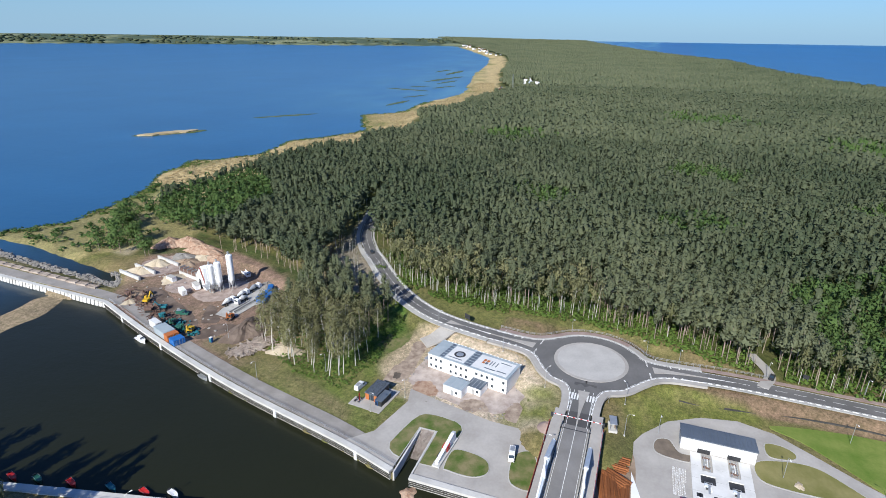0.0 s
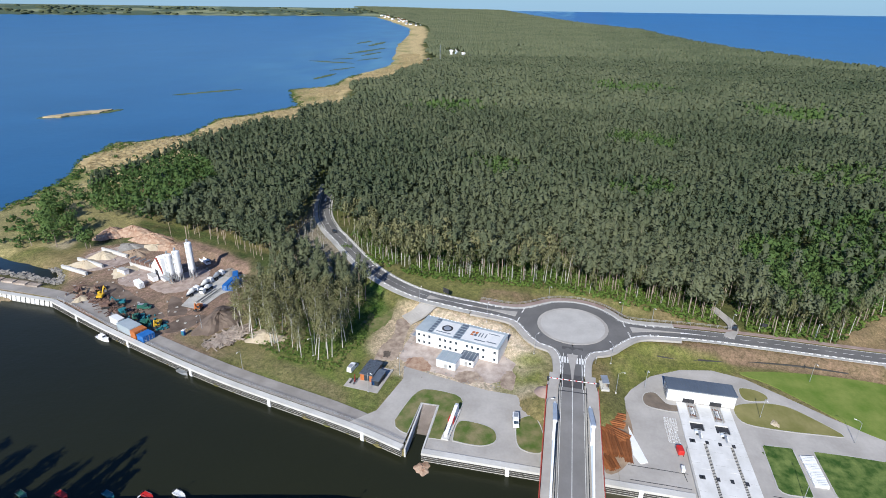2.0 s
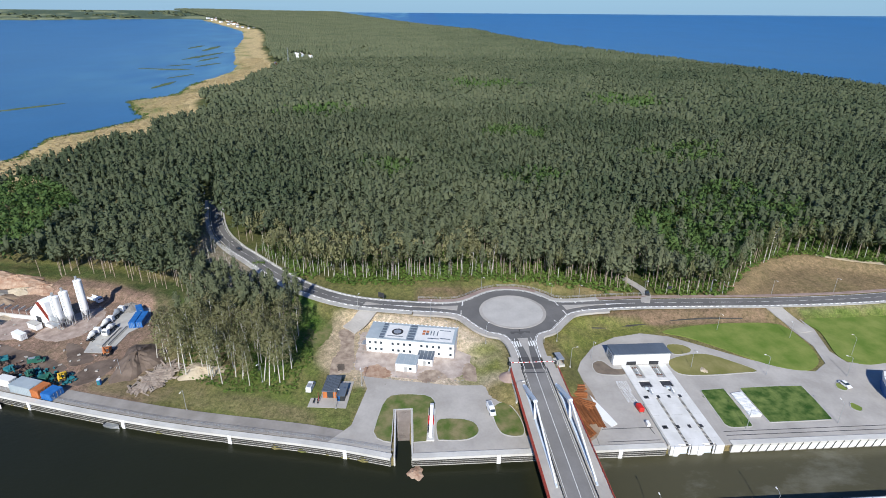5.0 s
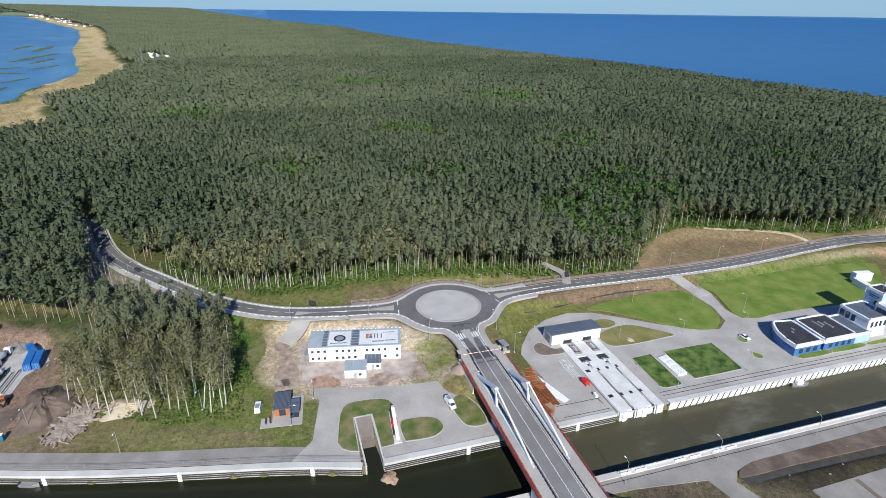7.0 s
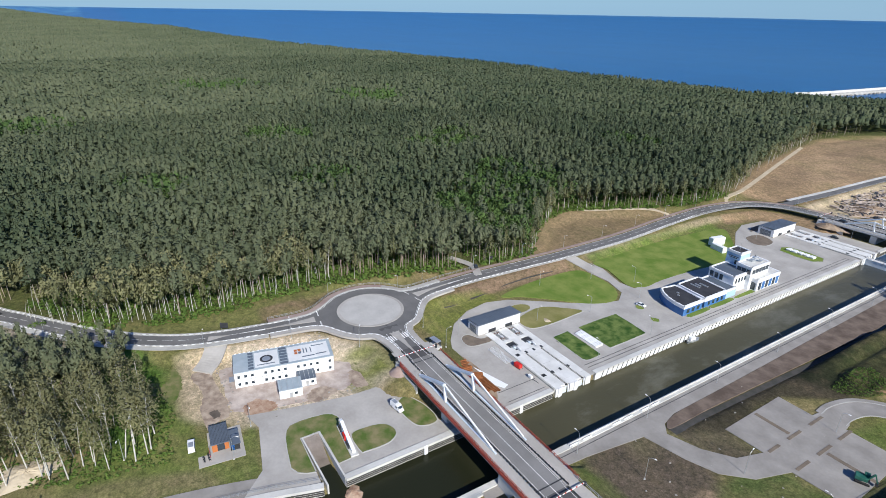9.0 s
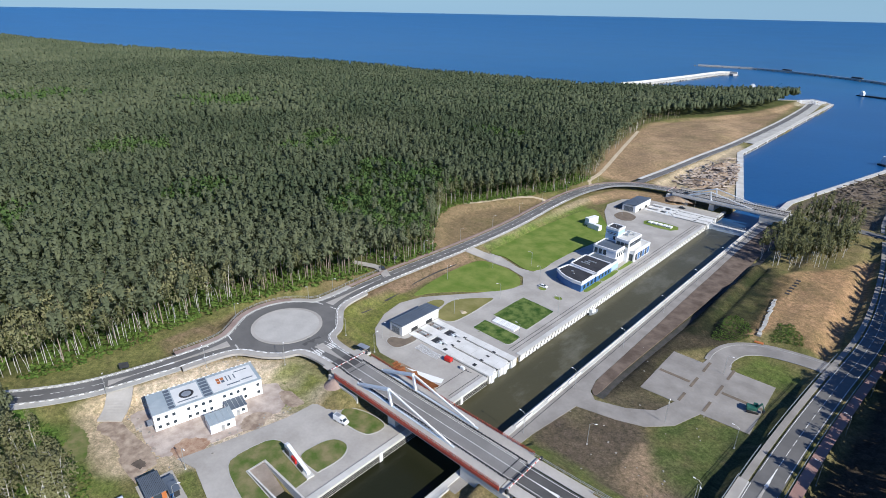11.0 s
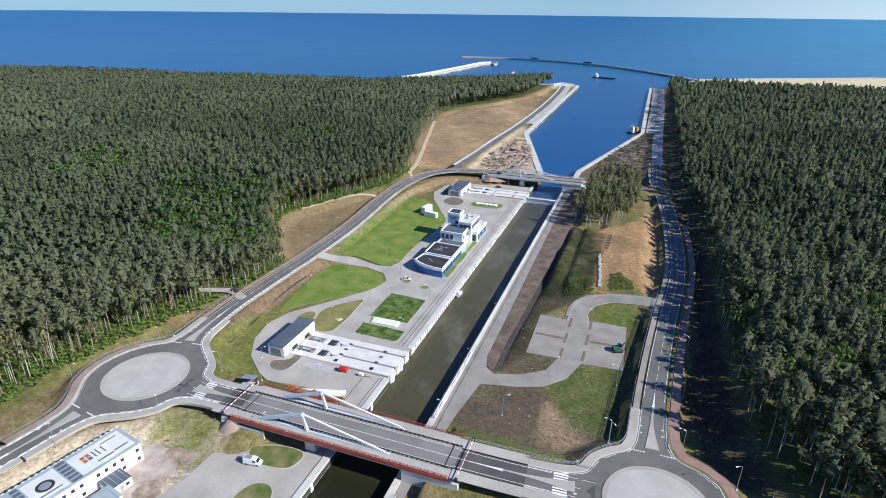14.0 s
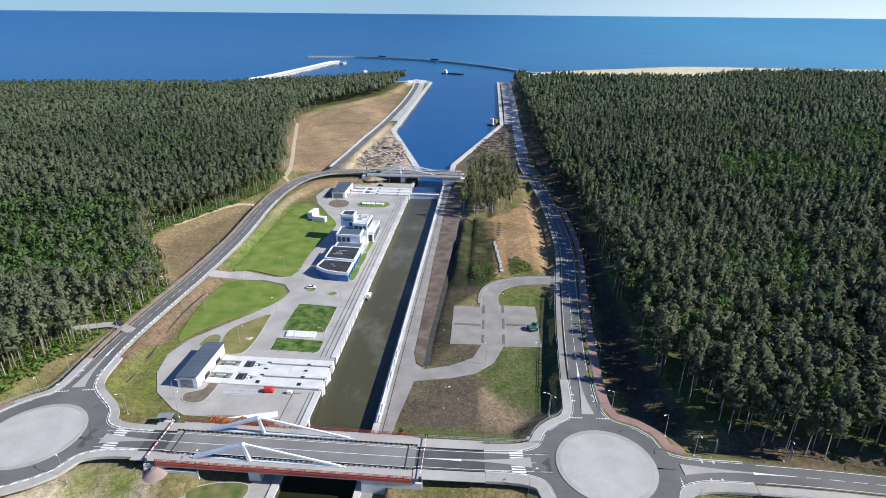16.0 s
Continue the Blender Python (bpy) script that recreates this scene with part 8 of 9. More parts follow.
van(-31.2, -17.6, 0.06, 8, WHITE, "white panel van parked on the square")
car(-105, 66.2, 3.5, -20, DARK, "black car at the woodland turning")
car(-221, -164.2, 3.02, 17, GALV, "silver car on the forest road")
car(-168, -136.6, 3.02, 38, DARK, "dark car on the forest road")
car(-40, 300.9, 6.4, 2, DARK, "dark car on the far bridge")
car(-38, 112.8, 0.08, 10, WHITE, "small white car on the paving")
car(-36, 285, 0.1, 0, DARK, "dark car parked behind the far gate")
van(-47.2, -80.0, 0.0, 172, WHITE, "white pickup van beside the kiosk")
tipper(-86, -173.4, 0.03, 175, WHITE, MEMBRANE, "pale concrete mixer truck at the plant", True)
tipper(-95.5, -172.6, 0.03, 175, WHITE, MEMBRANE, "pale concrete mixer truck at the plant", True)
tipper(-104, -171.8, 0.03, 175, WHITE, GALV, "pale concrete mixer truck at the plant", True)
tipper(-90, -168.8, 0.03, 355, WHITE, MEMBRANE, "pale concrete mixer truck at the plant", True)
tipper(-117.5, -188, 0.0, 60, WHITE, WHITE, "white tipper truck beside the silos")
for i in range(2):
    r = base("precast_beam", pose(-85 - 1.0 * i, -166.2 + 1.9 * i, 0.03, 0, 0, 176), "long pale precast concrete beam in the yard", "beam", "precast beams")
    part("flange", boxes((-7, 7, -0.7, 0.7, 0.1, 0.35)), CONCRETE_OLD, r)
    part("web", boxes((-7, 7, -0.25, 0.25, 0.35, 1.0)), CONCRETE_OLD, r)
excavator(-75, -226, 0.0, 70, RUST_DARK, "rust brown excavator beside the quay", 0.8)
excavator(-70, -199, 0.0, 300, TEAL, "teal crawler machine at the yard edge", 0.8)
excavator(-57.5, -170.5, 0.0, 20, YELLOW, "yellow loader behind the cabins", 0.6)
excavator(-73.8, -162.4, 0.0, 10, ORANGE, "small orange digger beside the pad", 0.5)
van(-69, -186, 0.0, 110, GREEN_MACH, "dark green van beside the machines")
excavator(-73, -212, 0.0, 200, YELLOW, "yellow tracked excavator at the yard edge")
excavator(-79, -218, 0.0, 20, RUST_DARK, "rust brown excavator at the yard edge", 0.8)
excavator(-66, -203, 0.0, 120, RUST_DARK, "rust brown excavator beside the quay", 0.8)
excavator(-63, -192, 0.0, 60, TEAL, "teal crawler machine beside the containers", 0.7)
excavator(-60, -183, 0.0, 30, GREEN_MACH, "green crawler machine beside the containers", 0.7)
excavator(-57, -176, 0.0, 80, GREEN_MACH, "dark green crawler machine beside the containers", 0.7)
remains = base("foundation_remains", pose(0, 0, 0), "broken pale concrete foundation strip in the sand", "foundation")
for i in range(13):
    u = i / 12
    xx, yy = 54.3 - 3.6 * u + stack_rng.uniform(-0.3, 0.3), 136 + 37 * u
    part("block", bar(bmesh.new(), (xx, yy - 1.2, gz1(xx, yy) + 0.2), (xx + stack_rng.uniform(-0.3, 0.3), yy + 1.2, gz1(xx, yy) + 0.35), stack_rng.uniform(0.9, 1.8), stack_rng.uniform(0.6, 1.1)), CONCRETE_OLD, remains)
# six flat dark plates drawn for the shade inside dug holes
for i in range(6):
    xx, yy = 53.0 + 0.12 * i, 186.0 + 4.0 * i
    pl = base("cover_plate", pose(xx, yy, gz1(xx, yy), 0, 0, 8), "dark plate standing in for a hole in the sand", "plate", "cover plates on the sand")
    part("plate", boxes((-1.0, 1.0, -0.8, 0.8, -0.1, 0.16)), DARK, pl)
skip = base("skip", pose(55.6, 131.6, 0.05, 0, 0, 4), "small yellow steel skip beside the drive", "skip")
part("body", boxes((-1.6, 1.6, -0.8, 0.8, 0.1, 1.1)), YELLOW, skip)
part("rim", boxes((-1.7, 1.7, -0.9, 0.9, 1.1, 1.2)), ORANGE, skip)
excavator(66.5, 84, 0.05, 20, GREEN_MACH, "green and yellow loader on the car park", 0.6)

tank = base("fuel_tank", pose(-29.2, 33.0, 0.1, 0, 0, 6), "bright red fuel tank on the paving", "tank")
part("body", boxes((-1.6, 1.6, -0.95, 0.95, 0.15, 1.8), bevel=0.25), RED_PAINT, tank)
part("skid", boxes((-1.7, 1.7, -0.8, -0.6, 0, 0.15), (-1.7, 1.7, 0.6, 0.8, 0, 0.15)), DARK, tank)
gen = base("pump_unit", pose(-21.5, 32.6, 0.1), "small white pump unit on the paving", "pump")
part("body", boxes((-0.9, 0.9, -0.5, 0.5, 0.1, 1.3), bevel=0.08), WHITE, gen)
part("hose", bar(bmesh.new(), (0.9, 0, 0.3), (4.2, 0.6, 0.1), 0.16, 0.16, 6), DARK, gen)

# ---- concrete plant ----


def silo(x, y, r, h, material, label, stripe=None):
    s = base("silo", pose(x, y, 0), label, "silo", "cement silos")
    part("shell", cyl(bmesh.new(), 0, 0, 5.0, h - 0.8, r, n=24), material, s)
    part("hopper", cyl(bmesh.new(), 0, 0, 2.2, 5.0, 0.5, r, 24), material, s)
    part("roof", cyl(bmesh.new(), 0, 0, h - 0.8, h - 0.2, r, r * 0.4, 24), material, s)
    part("filter", cyl(bmesh.new(), 0.4, 0, h - 0.4, h + 1.2, 0.5, n=10), GALV, s)
    for a in range(4):
        c, d = math.cos(a * 1.571 + 0.785) * r * 0.9, math.sin(a * 1.571 + 0.785) * r * 0.9
        part("leg", bar(bmesh.new(), (c, d, 0), (c, d, 5.6), 0.28), GALV, s)
    lad = bmesh.new()
    for dy in (-0.25, 0.25):
        box(lad, r, r + 0.12, dy - 0.04, dy + 0.04, 1.0, h)
    for i in range(22):
        box(lad, r + 0.02, r + 0.1, -0.25, 0.25, 1.2 + i * (h - 1.6) / 22, 1.26 + i * (h - 1.6) / 22)
    part("ladder", lad, GALV, s)
    if stripe:
        bm = bmesh.new()
        n = 14
        rows = []
        for i in range(n):
            a = radians(-75 + 120 * i / (n - 1))
            z = 13.0 - 6.5 * i / (n - 1)
            rows.append((bm.verts.new(((r + 0.03) * math.cos(a), (r + 0.03) * math.sin(a), z)), bm.verts.new(((r + 0.03) * math.cos(a), (r + 0.03) * math.sin(a), z - 3.4))))
        for p, q in zip(rows, rows[1:]):
            bm.faces.new((p[0], q[0], q[1], p[1]))
        bmesh.ops.solidify(bm, geom=bm.faces[:], thickness=0.02)
        part("stripe", bm, stripe, s, "broad red diagonal stripe")


silo(-94.6, -190.6, 1.7, 15.5, WHITE, "white cement silo beside the mixing house")
silo(-97.0, -187.9, 1.7, 16.5, WHITE, "tall white cement silo")
silo(-101.6, -183.9, 1.6, 19.5, WHITE, "tallest white cement silo standing apart")
mix = base("mixing_house", pose(-99.3, -198.5, 0, 0, 0, 62), "white clad concrete mixing house with red stripe", "building")
bm = bmesh.new()
prof = [(-6.5, 0), (6.0, 0), (6.0, 12.0), (2.0, 12.5), (-6.5, 5.0)]
ends = [[bm.verts.new((u, v, w)) for u, w in prof] for v in (-2.8, 2.8)]
bm.faces.new(ends[0])
bm.faces.new(ends[1][::-1])
for i in range(5):
    bm.faces.new((ends[0][i], ends[1][i], ends[1][(i + 1) % 5], ends[0][(i + 1) % 5]))
bmesh.ops.recalc_face_normals(bm, faces=bm.faces)
part("cladding", bm, WHITE, mix, "white sheet cladding")
bm = bmesh.new()
vs = [bm.verts.new(p) for p in ((-0.5, -2.84, 11.0), (2.2, -2.84, 11.8), (6.0, -2.84, 6.5), (6.0, -2.84, 3.0))]
bm.faces.new(vs)
bmesh.ops.solidify(bm, geom=bm.faces[:], thickness=0.03)
part("stripe", bm, RED_STEEL, mix, "broad red diagonal stripe")
part("door", boxes((-2.6, 0.6, -2.88, -2.8, 0, 4.2)), DARK, mix, "dark gate")
part("mixer", boxes((6.0, 10.5, -2.2, 2.6, 3.6, 6.2), bevel=0.2), GALV, mix, "grey mixer under the silos")
for u in (6.4, 10.1):
    for v in (-2.0, 2.4):
        part("leg", boxes((u - 0.15, u + 0.15, v - 0.15, v + 0.15, 0, 3.6)), GALV, mix)
part("walkway", boxes((6.0, 12.5, -4.4, -2.3, 3.4, 3.6)), GALV, mix)
part("conveyor", bar(bmesh.new(), (-5.5, 1.0, 6.0), (-16, 3.5, 1.6), 1.2, 0.5), GALV, mix)
bins = base("aggregate_bins", pose(-106, -214.5, 0, 0, 0, 76), "row of brown steel aggregate bins above a ramp", "bins")
for i in range(5):
    part("bin", boxes((-8.8 + 3.6 * i, -5.5 + 3.6 * i, -1.4, 1.8, 1.0, 3.4)), RUST_DARK, bins)
    part("partition", boxes((-8.9 + 3.6 * i, -8.7 + 3.6 * i, -1.6, 2.0, 0, 4.2)), CONCRETE_OLD, bins)
part("front_wall", boxes((-9.2, 9.3, -2.1, -1.6, 0, 1.8)), CONCRETE, bins, "pale concrete front wall")
for x, y, rot, l in ((-97.4, -220.5, 76, 5.5), (-95.0, -201.6, 60, 6.0)):
    blk = base("concrete_bunker", pose(x, y, 0, 0, 0, rot), "white painted concrete bunker in the yard", "bunker", "white bunkers")
    part("body", boxes((-l / 2, l / 2, -1.3, 1.3, 0, 2.5), bevel=0.08), WHITE, blk)
    part("lid", boxes((-l / 2 - 0.1, l / 2 + 0.1, -1.4, 1.4, 2.5, 2.65)), CONCRETE_OLD, blk)
slab("concrete_pad", [(-75, -172), (-97, -176), (-110, -172), (-110.5, -161), (-98, -155.5), (-89.5, -161), (-74, -162)], -0.4, 0.03, CONCRETE_OLD, "pale concrete washing pad in the plant yard", "pad")
for x0, y0, x1, y1 in ((-95.7, -255.1, -91.4, -236.4), (-105.4, -254.5, -100.7, -235.2), (-119.5, -252.1, -114.3, -232.0)):
    w = base("bay_wall", pose(x0, y0, 0), "white concrete block wall between heaps", "wall", "storage bay walls")
    n = 5
    for i in range(n):
        a, b = Vector((x1 - x0, y1 - y0, 0)) * (i / n), Vector((x1 - x0, y1 - y0, 0)) * ((i + 0.97) / n)
        part("block", bar(bmesh.new(), (a.x, a.y, 0.9), (b.x, b.y, 0.9), 1.0, 1.8), CONCRETE, w)
corrugated("cabin_container", -87, -203, 60, 6, 2.6, 2.8, WHITE, "white cabin container at the plant")
corrugated("site_cabin", -51.9, -179.4, 70, 9.6, 5.2, 3.2, ROOF_LIGHT, "pale blue grey roofed site cabin by the quay", "cabin", "site cabins")
corrugated("site_cabin", -49.4, -173.0, 70, 3.4, 5.2, 3.15, ORANGE, "orange end cabin beside the pale cabins", "cabin", "site cabins")
corrugated("storage_container", -47.9, -168.6, 70, 4.4, 5.0, 2.6, BLUE_BOX, "bright blue container beside the quay")
corrugated("site_cabin", -55.6, -188.4, 70, 6.4, 3.0, 3.0, MEMBRANE, "grey site container beside the quay", "cabin", "site cabins")
corrugated("storage_container", -97.5, -158.6, 5, 9.5, 2.5, 2.8, BLUE_BOX, "bright blue container at the plant")
corrugated("storage_container", -97.2, -161.4, 5, 9.5, 2.5, 2.8, BLUE_BOX, "bright blue container at the plant")
corrugated("storage_container", -106.0, -163.5, 30, 6, 2.5, 2.6, BLUE_BOX, "bright blue container at the plant")
for x, y in ((-53.7, -155.7),):
    t = base("portable_toilet", pose(x, y, 0), "bright blue portable toilet", "toilet", "portable toilets")
    part("cabin", boxes((-0.6, 0.6, -0.6, 0.6, 0.1, 2.2), bevel=0.05), BLUE_BOX, t)
    part("roof", boxes((-0.65, 0.65, -0.65, 0.65, 2.2, 2.4), bevel=0.1), WHITE, t)
    part("door", boxes((0.6, 0.64, -0.45, 0.45, 0.2, 2.05)), TEAL, t)


def heap(name, x, y, rx, ry, h, material, label, seed, lumps=0.14):
    """A bumpy mound of loose material."""
    rng = np.random.default_rng(seed)
    bm = bmesh.new()
    n, k = 28, 9
    rows = []
    z0 = gz1(x, y) - 0.2
    for j in range(k):
        u = j / (k - 1)
        row = []
        for i in range(n):
            a = 2 * math.pi * i / n
            r = u * (1 + 0.16 * math.sin(3 * a + seed) + 0.10 * math.sin(7 * a + 2 * seed))
            zz = h * (1 - u ** 1.4) * (1 + lumps * rng.normal() * 0.5 * (1 - u * 0.7))
            row.append(bm.verts.new((rx * r * math.cos(a), ry * r * math.sin(a), max(0, zz))))
        rows.append(row)
    for a, b in zip(rows, rows[1:]):
        for i in range(n):
            bm.faces.new((a[i], b[i], b[(i + 1) % n], a[(i + 1) % n]))
    bmesh.ops.remove_doubles(bm, verts=bm.verts, dist=0.02)
    ob = link_mesh(name, bm, material)
    ob.location = (x, y, z0)
    return tagged(ob, label, "heap", kind="stuff")


for i, (x, y, rx, ry, h, m, lab) in enumerate((
    (-138, -262, 10, 8, 4.2, SOIL_RED, "long ridge of reddish brown soil"), (-142, -250, 7, 13, 4.8, SOIL_RED, "long ridge of reddish brown soil"), (-138, -234, 7, 13, 4.4, SOIL_RED, "long ridge of reddish brown soil"), (-131, -218, 6, 10, 2.8, SOIL_RED, "low end of the soil ridge"), (-130, -228, 5, 7, 2.0, SAND, "pale sand heap against the soil ridge"), (-127, -241, 6, 8, 2.2, STONE, "grey gravel heap between bay walls"), (-68, -148, 13, 9, 4.2, SOIL_DAMP, "broad brown earth mound beside the grove"), (-113, -246, 6, 7, 3.0, SAND, "pale sand heap between bay walls"), (-102, -247, 6, 8, 2.4, SAND, "pale sand heap between bay walls"),
    (-120, -232, 7, 8, 2.6, SPOIL, "heap of brown gravel"), (-100, -222, 8, 6, 2.2, SAND, "pale gravel heap"), (-78, -224, 6, 5, 1.8, SPOIL, "brown heap of scrap and soil"), (-70, -220, 5, 4, 1.5, SAND, "pale sand heap beside the quay"),
    (-60, -122, 6, 9, 1.8, SAND, "pale sandy bank at the birch grove"), (-112, -170, 9, 5, 1.6, STONE, "grey rubble heap beside the wood"), (-50, 66, 3.0, 2.2, 1.0, SAND, "small sand heap on the dry grass"),
    (-48, 362, 14, 18, 4, SPOIL, "large heap of felled timber and soil"), (-44, 392, 11, 18, 4, SPOIL, "large heap of felled timber and soil"), (-56, 425, 10, 22, 4, SPOIL, "large heap of felled timber and soil"),
    (35, 372, 9, 16, 2.4, DARK_SOIL, "dark heap of soil beside the harbour"), (52, 430, 12, 24, 3, DARK_SOIL, "dark heap of soil beside the harbour"), (62, 490, 8, 18, 2.6, DARK_SOIL, "dark heap of soil beside the harbour"), (-8.4, -43.4, 3.6, 3.0, 1.0, SOIL_RED, "brown mound of debris in the water"),
    (-44, 295, 10, 5, 3.0, SPOIL, "orange brown earth ramp under the far bridge"))):
    o = heap("spoil_heap", x, y, rx, ry, h, m, lab, i + 3)
    if y == -43.4:
        o.location.z = -3.3

# logs, rubble and riprap as loose stuff
rub = np.random.default_rng(11)


def rubble(name, places, size, material, label, flat=0.6, slim=1.0):
    """Irregular blocks joined into one mesh."""
    base_v = np.array([(x, y, z) for x in (-1, 1) for y in (-1, 1) for z in (-1, 1)], float) * 0.5
    quads = np.array([(0, 1, 3, 2), (4, 6, 7, 5), (0, 4, 5, 1), (2, 3, 7, 6), (0, 2, 6, 4), (1, 5, 7, 3)])
    vs, fs = [], []
    for k, (x, y, z) in enumerate(places):
        s = size * rub.uniform(0.5, 1.5, 3) * np.array((1 / slim, slim, flat))
        a = rub.uniform(0, 6.28)
        v = base_v * s + rub.normal(0, 0.12 * size * min(1, flat * 2, slim), (8, 3))
        c, sn = math.cos(a), math.sin(a)
        vs.append(np.stack([v[:, 0] * c - v[:, 1] * sn + x, v[:, 0] * sn + v[:, 1] * c + y, v[:, 2] + z], -1))
        fs.append(quads + 8 * k)
    me = bpy.data.meshes.new(name)
    me.from_pydata(np.concatenate(vs).tolist(), [], np.concatenate(fs).tolist())
    me.materials.append(material)
    return tagged(new(name, me), label, "rubble", kind="stuff")


def along(pts, n, spread_w, z):
    line = smooth_line(pts, 3.0)
    idx = rub.uniform(0, len(line) - 1, n)
    p = np.stack([np.interp(idx, np.arange(len(line)), line[:, i]) for i in range(2)], -1) + rub.normal(0, spread_w, (n, 2))
    return [(a, b, z + rub.uniform(-0.3, 0.3)) for a, b in p]


rubble("riprap", along([(-84, -246, 0), (-88, -290, 0), (-93, -340, 0), (-101, -420, 0)], 900, 1.2, -2.0), 1.1, STONE, "pale riprap stones along the mole")
rubble("scrap", along([(-79, -231, 0), (-73, -216, 0), (-66, -200, 0), (-63, -192, 0), (-66, -186, 0)], 340, 2.4, 0.35), 0.75, RUST_DARK, "rusty scrap steel and timber heaped in the yard", 0.35, 0.45)
rubble("scrap", along([(-62, -184, 0), (-58, -174, 0), (-57, -168, 0)], 70, 1.6, 0.4), 0.8, TEAL, "dark green machine parts behind the cabins", 0.6, 0.7)
rubble("log_pile", along([(-50, -139, 0), (-56, -136.5, 0), (-62, -134, 0)], 300, 1.9, 0.5), 1.5, TIMBER, "pale roots and logs heaped at the grove", 0.22, 0.28)
rubble("riprap", along([(-84, -246, 0), (-92, -252, 0), (-97, -262, 0)], 220, 1.0, -1.8), 0.7, STONE, "pale riprap stones at the backwater")
LOG_W = [(-70, 345), (-53, 333), (-22, 350), (-46, 440), (-66, 480), (-70, 424)]
logs = [(x, y, gz1(x, y) + rub.uniform(0.3, 3.2)) for x, y in zip(rub.normal(-46, 12, 620), rub.normal(392, 34, 620)) if inside(LOG_W, np.array([x]), np.array([y]))[0]]
rubble("log_pile", logs, 2.4, TIMBER, "tangle of felled logs on the heap", 0.2, 0.4)
logs = [(x, y, gz1(x, y) + rub.uniform(0.3, 3.0)) for x, y in zip(rub.normal(50, 9, 300), rub.normal(430, 38, 300)) if inside([(22, 350), (66, 345), (66, 520), (60, 520), (36, 425)], np.array([x]), np.array([y]))[0]]
rubble("log_pile", logs, 2.2, DARK_WOOD, "tangle of dark logs and rubble beside harbour", 0.2, 0.4)
rubble("debris", [(x, y, gz1(x, y) + 0.2) for x, y in zip(rub.uniform(-120, -52, 130), rub.uniform(-245, -145, 130)) if inside([(-132, -262), (-124, -208), (-100, -152), (-52, -140), (-64, -226)], np.array([x]), np.array([y]))[0]], 0.7, STONE, "scattered pale debris across the plant yard", 0.5)
rubble("debris", [(x, y, gz1(x, y) + 0.1) for x, y in zip(rub.uniform(-90, -48, 170), rub.uniform(-66, -24, 170)) if not (-82 < x < -53 and -62 < y < -26)], 0.5, STONE, "scattered bits of rubble round the office", 0.5)
rubble("debris", [(x, y, gz1(x, y) + 0.1) for x, y in zip(rub.uniform(18, 60, 34), rub.uniform(16, 100, 34))], 0.4, STONE, "scattered pale stones on the bare soil", 0.5)
rubble("debris", [(x, y, gz1(x, y) + 0.25) for x, y in zip(rub.uniform(-108, -76, 160), rub.uniform(930, 995, 160))], 2.4, MEMBRANE, "pale equipment scattered on the harbour head", 0.7)
for i in range(12):
    y = -252 - 7.6 * i
    t = base("timber_stack", pose(-76.0 - 0.055 * (i * 7.6), y, 0.0, 0, 0, 92), "brown timber stack on the mole", "timber stack", "timber stacks")
    for k in range(4):
        part("beam", boxes((-3.2, 3.2, -1.4 + 0.75 * k, -0.8 + 0.75 * k, 0.0, 0.9)), TIMBER, t)

# car park strips
for x0, x1, y0, y1 in ((33, 44.5, 85.2, 86.6), (55.5, 69.5, 86.6, 88.0), (45.2, 46.2, 72, 78), (45.2, 46.2, 83, 90.5), (45.2, 46.2, 96, 104), (53.8, 54.8, 72, 79), (53.8, 54.8, 84, 92), (53.8, 54.8, 97, 105)):
    slab("planting_strip", [(x0, y0), (x1, y0), (x1, y1), (x0, y1)], 0.0, 0.14, BED, "narrow dark planting strip in the car park", "planting strip")

# ---- boats, ships and breakwaters ----


def boat(x, y, rot, l, w, label, cabin=True, hull=WHITE):
    b = base("boat", pose(x, y, LEVEL, 0, 0, rot), label, "boat", "moored boats")
    bm = bmesh.new()
    rows = []
    for x0, ww, zz in ((-l / 2, w * 0.45, 0.9), (-l * 0.1, w * 0.5, 0.9), (l * 0.25, w * 0.4, 1.0), (l / 2, 0.05, 1.3)):
        rows.append([bm.verts.new((x0, s * ww * k, z)) for s, k, z in ((-1, 1, zz), (-1, 0.6, -0.3), (1, 0.6, -0.3), (1, 1, zz))])
    for p, q in zip(rows, rows[1:]):
        for i in range(3):
            bm.faces.new((p[i], p[i + 1], q[i + 1], q[i]))
        bm.faces.new((p[3], p[0], q[0], q[3]))
    bm.faces.new(rows[0])
    bm.faces.new(rows[-1][::-1])
    bmesh.ops.recalc_face_normals(bm, faces=bm.faces)
    part("hull", bm, hull, b)
    if cabin:
        c = part("cabin", boxes((-l * 0.25, l * 0.12, -w * 0.28, w * 0.28, 0.9, 2.3), bevel=0.12), WHITE, b)
        part("window", boxes((l * 0.12, l * 0.125 + 0.03, -w * 0.22, w * 0.22, 1.5, 2.1)), GLASS, c)
    part("rail", boxes((-l * 0.45, l * 0.2, -w * 0.46, -w * 0.44, 1.2, 1.26), (-l * 0.45, l * 0.2, w * 0.44, w * 0.46, 1.2, 1.26)), GALV, b)
    part("engine", boxes((-l * 0.55, -l * 0.48, -0.4, 0.4, 0.3, 1.3)), DARK, b)


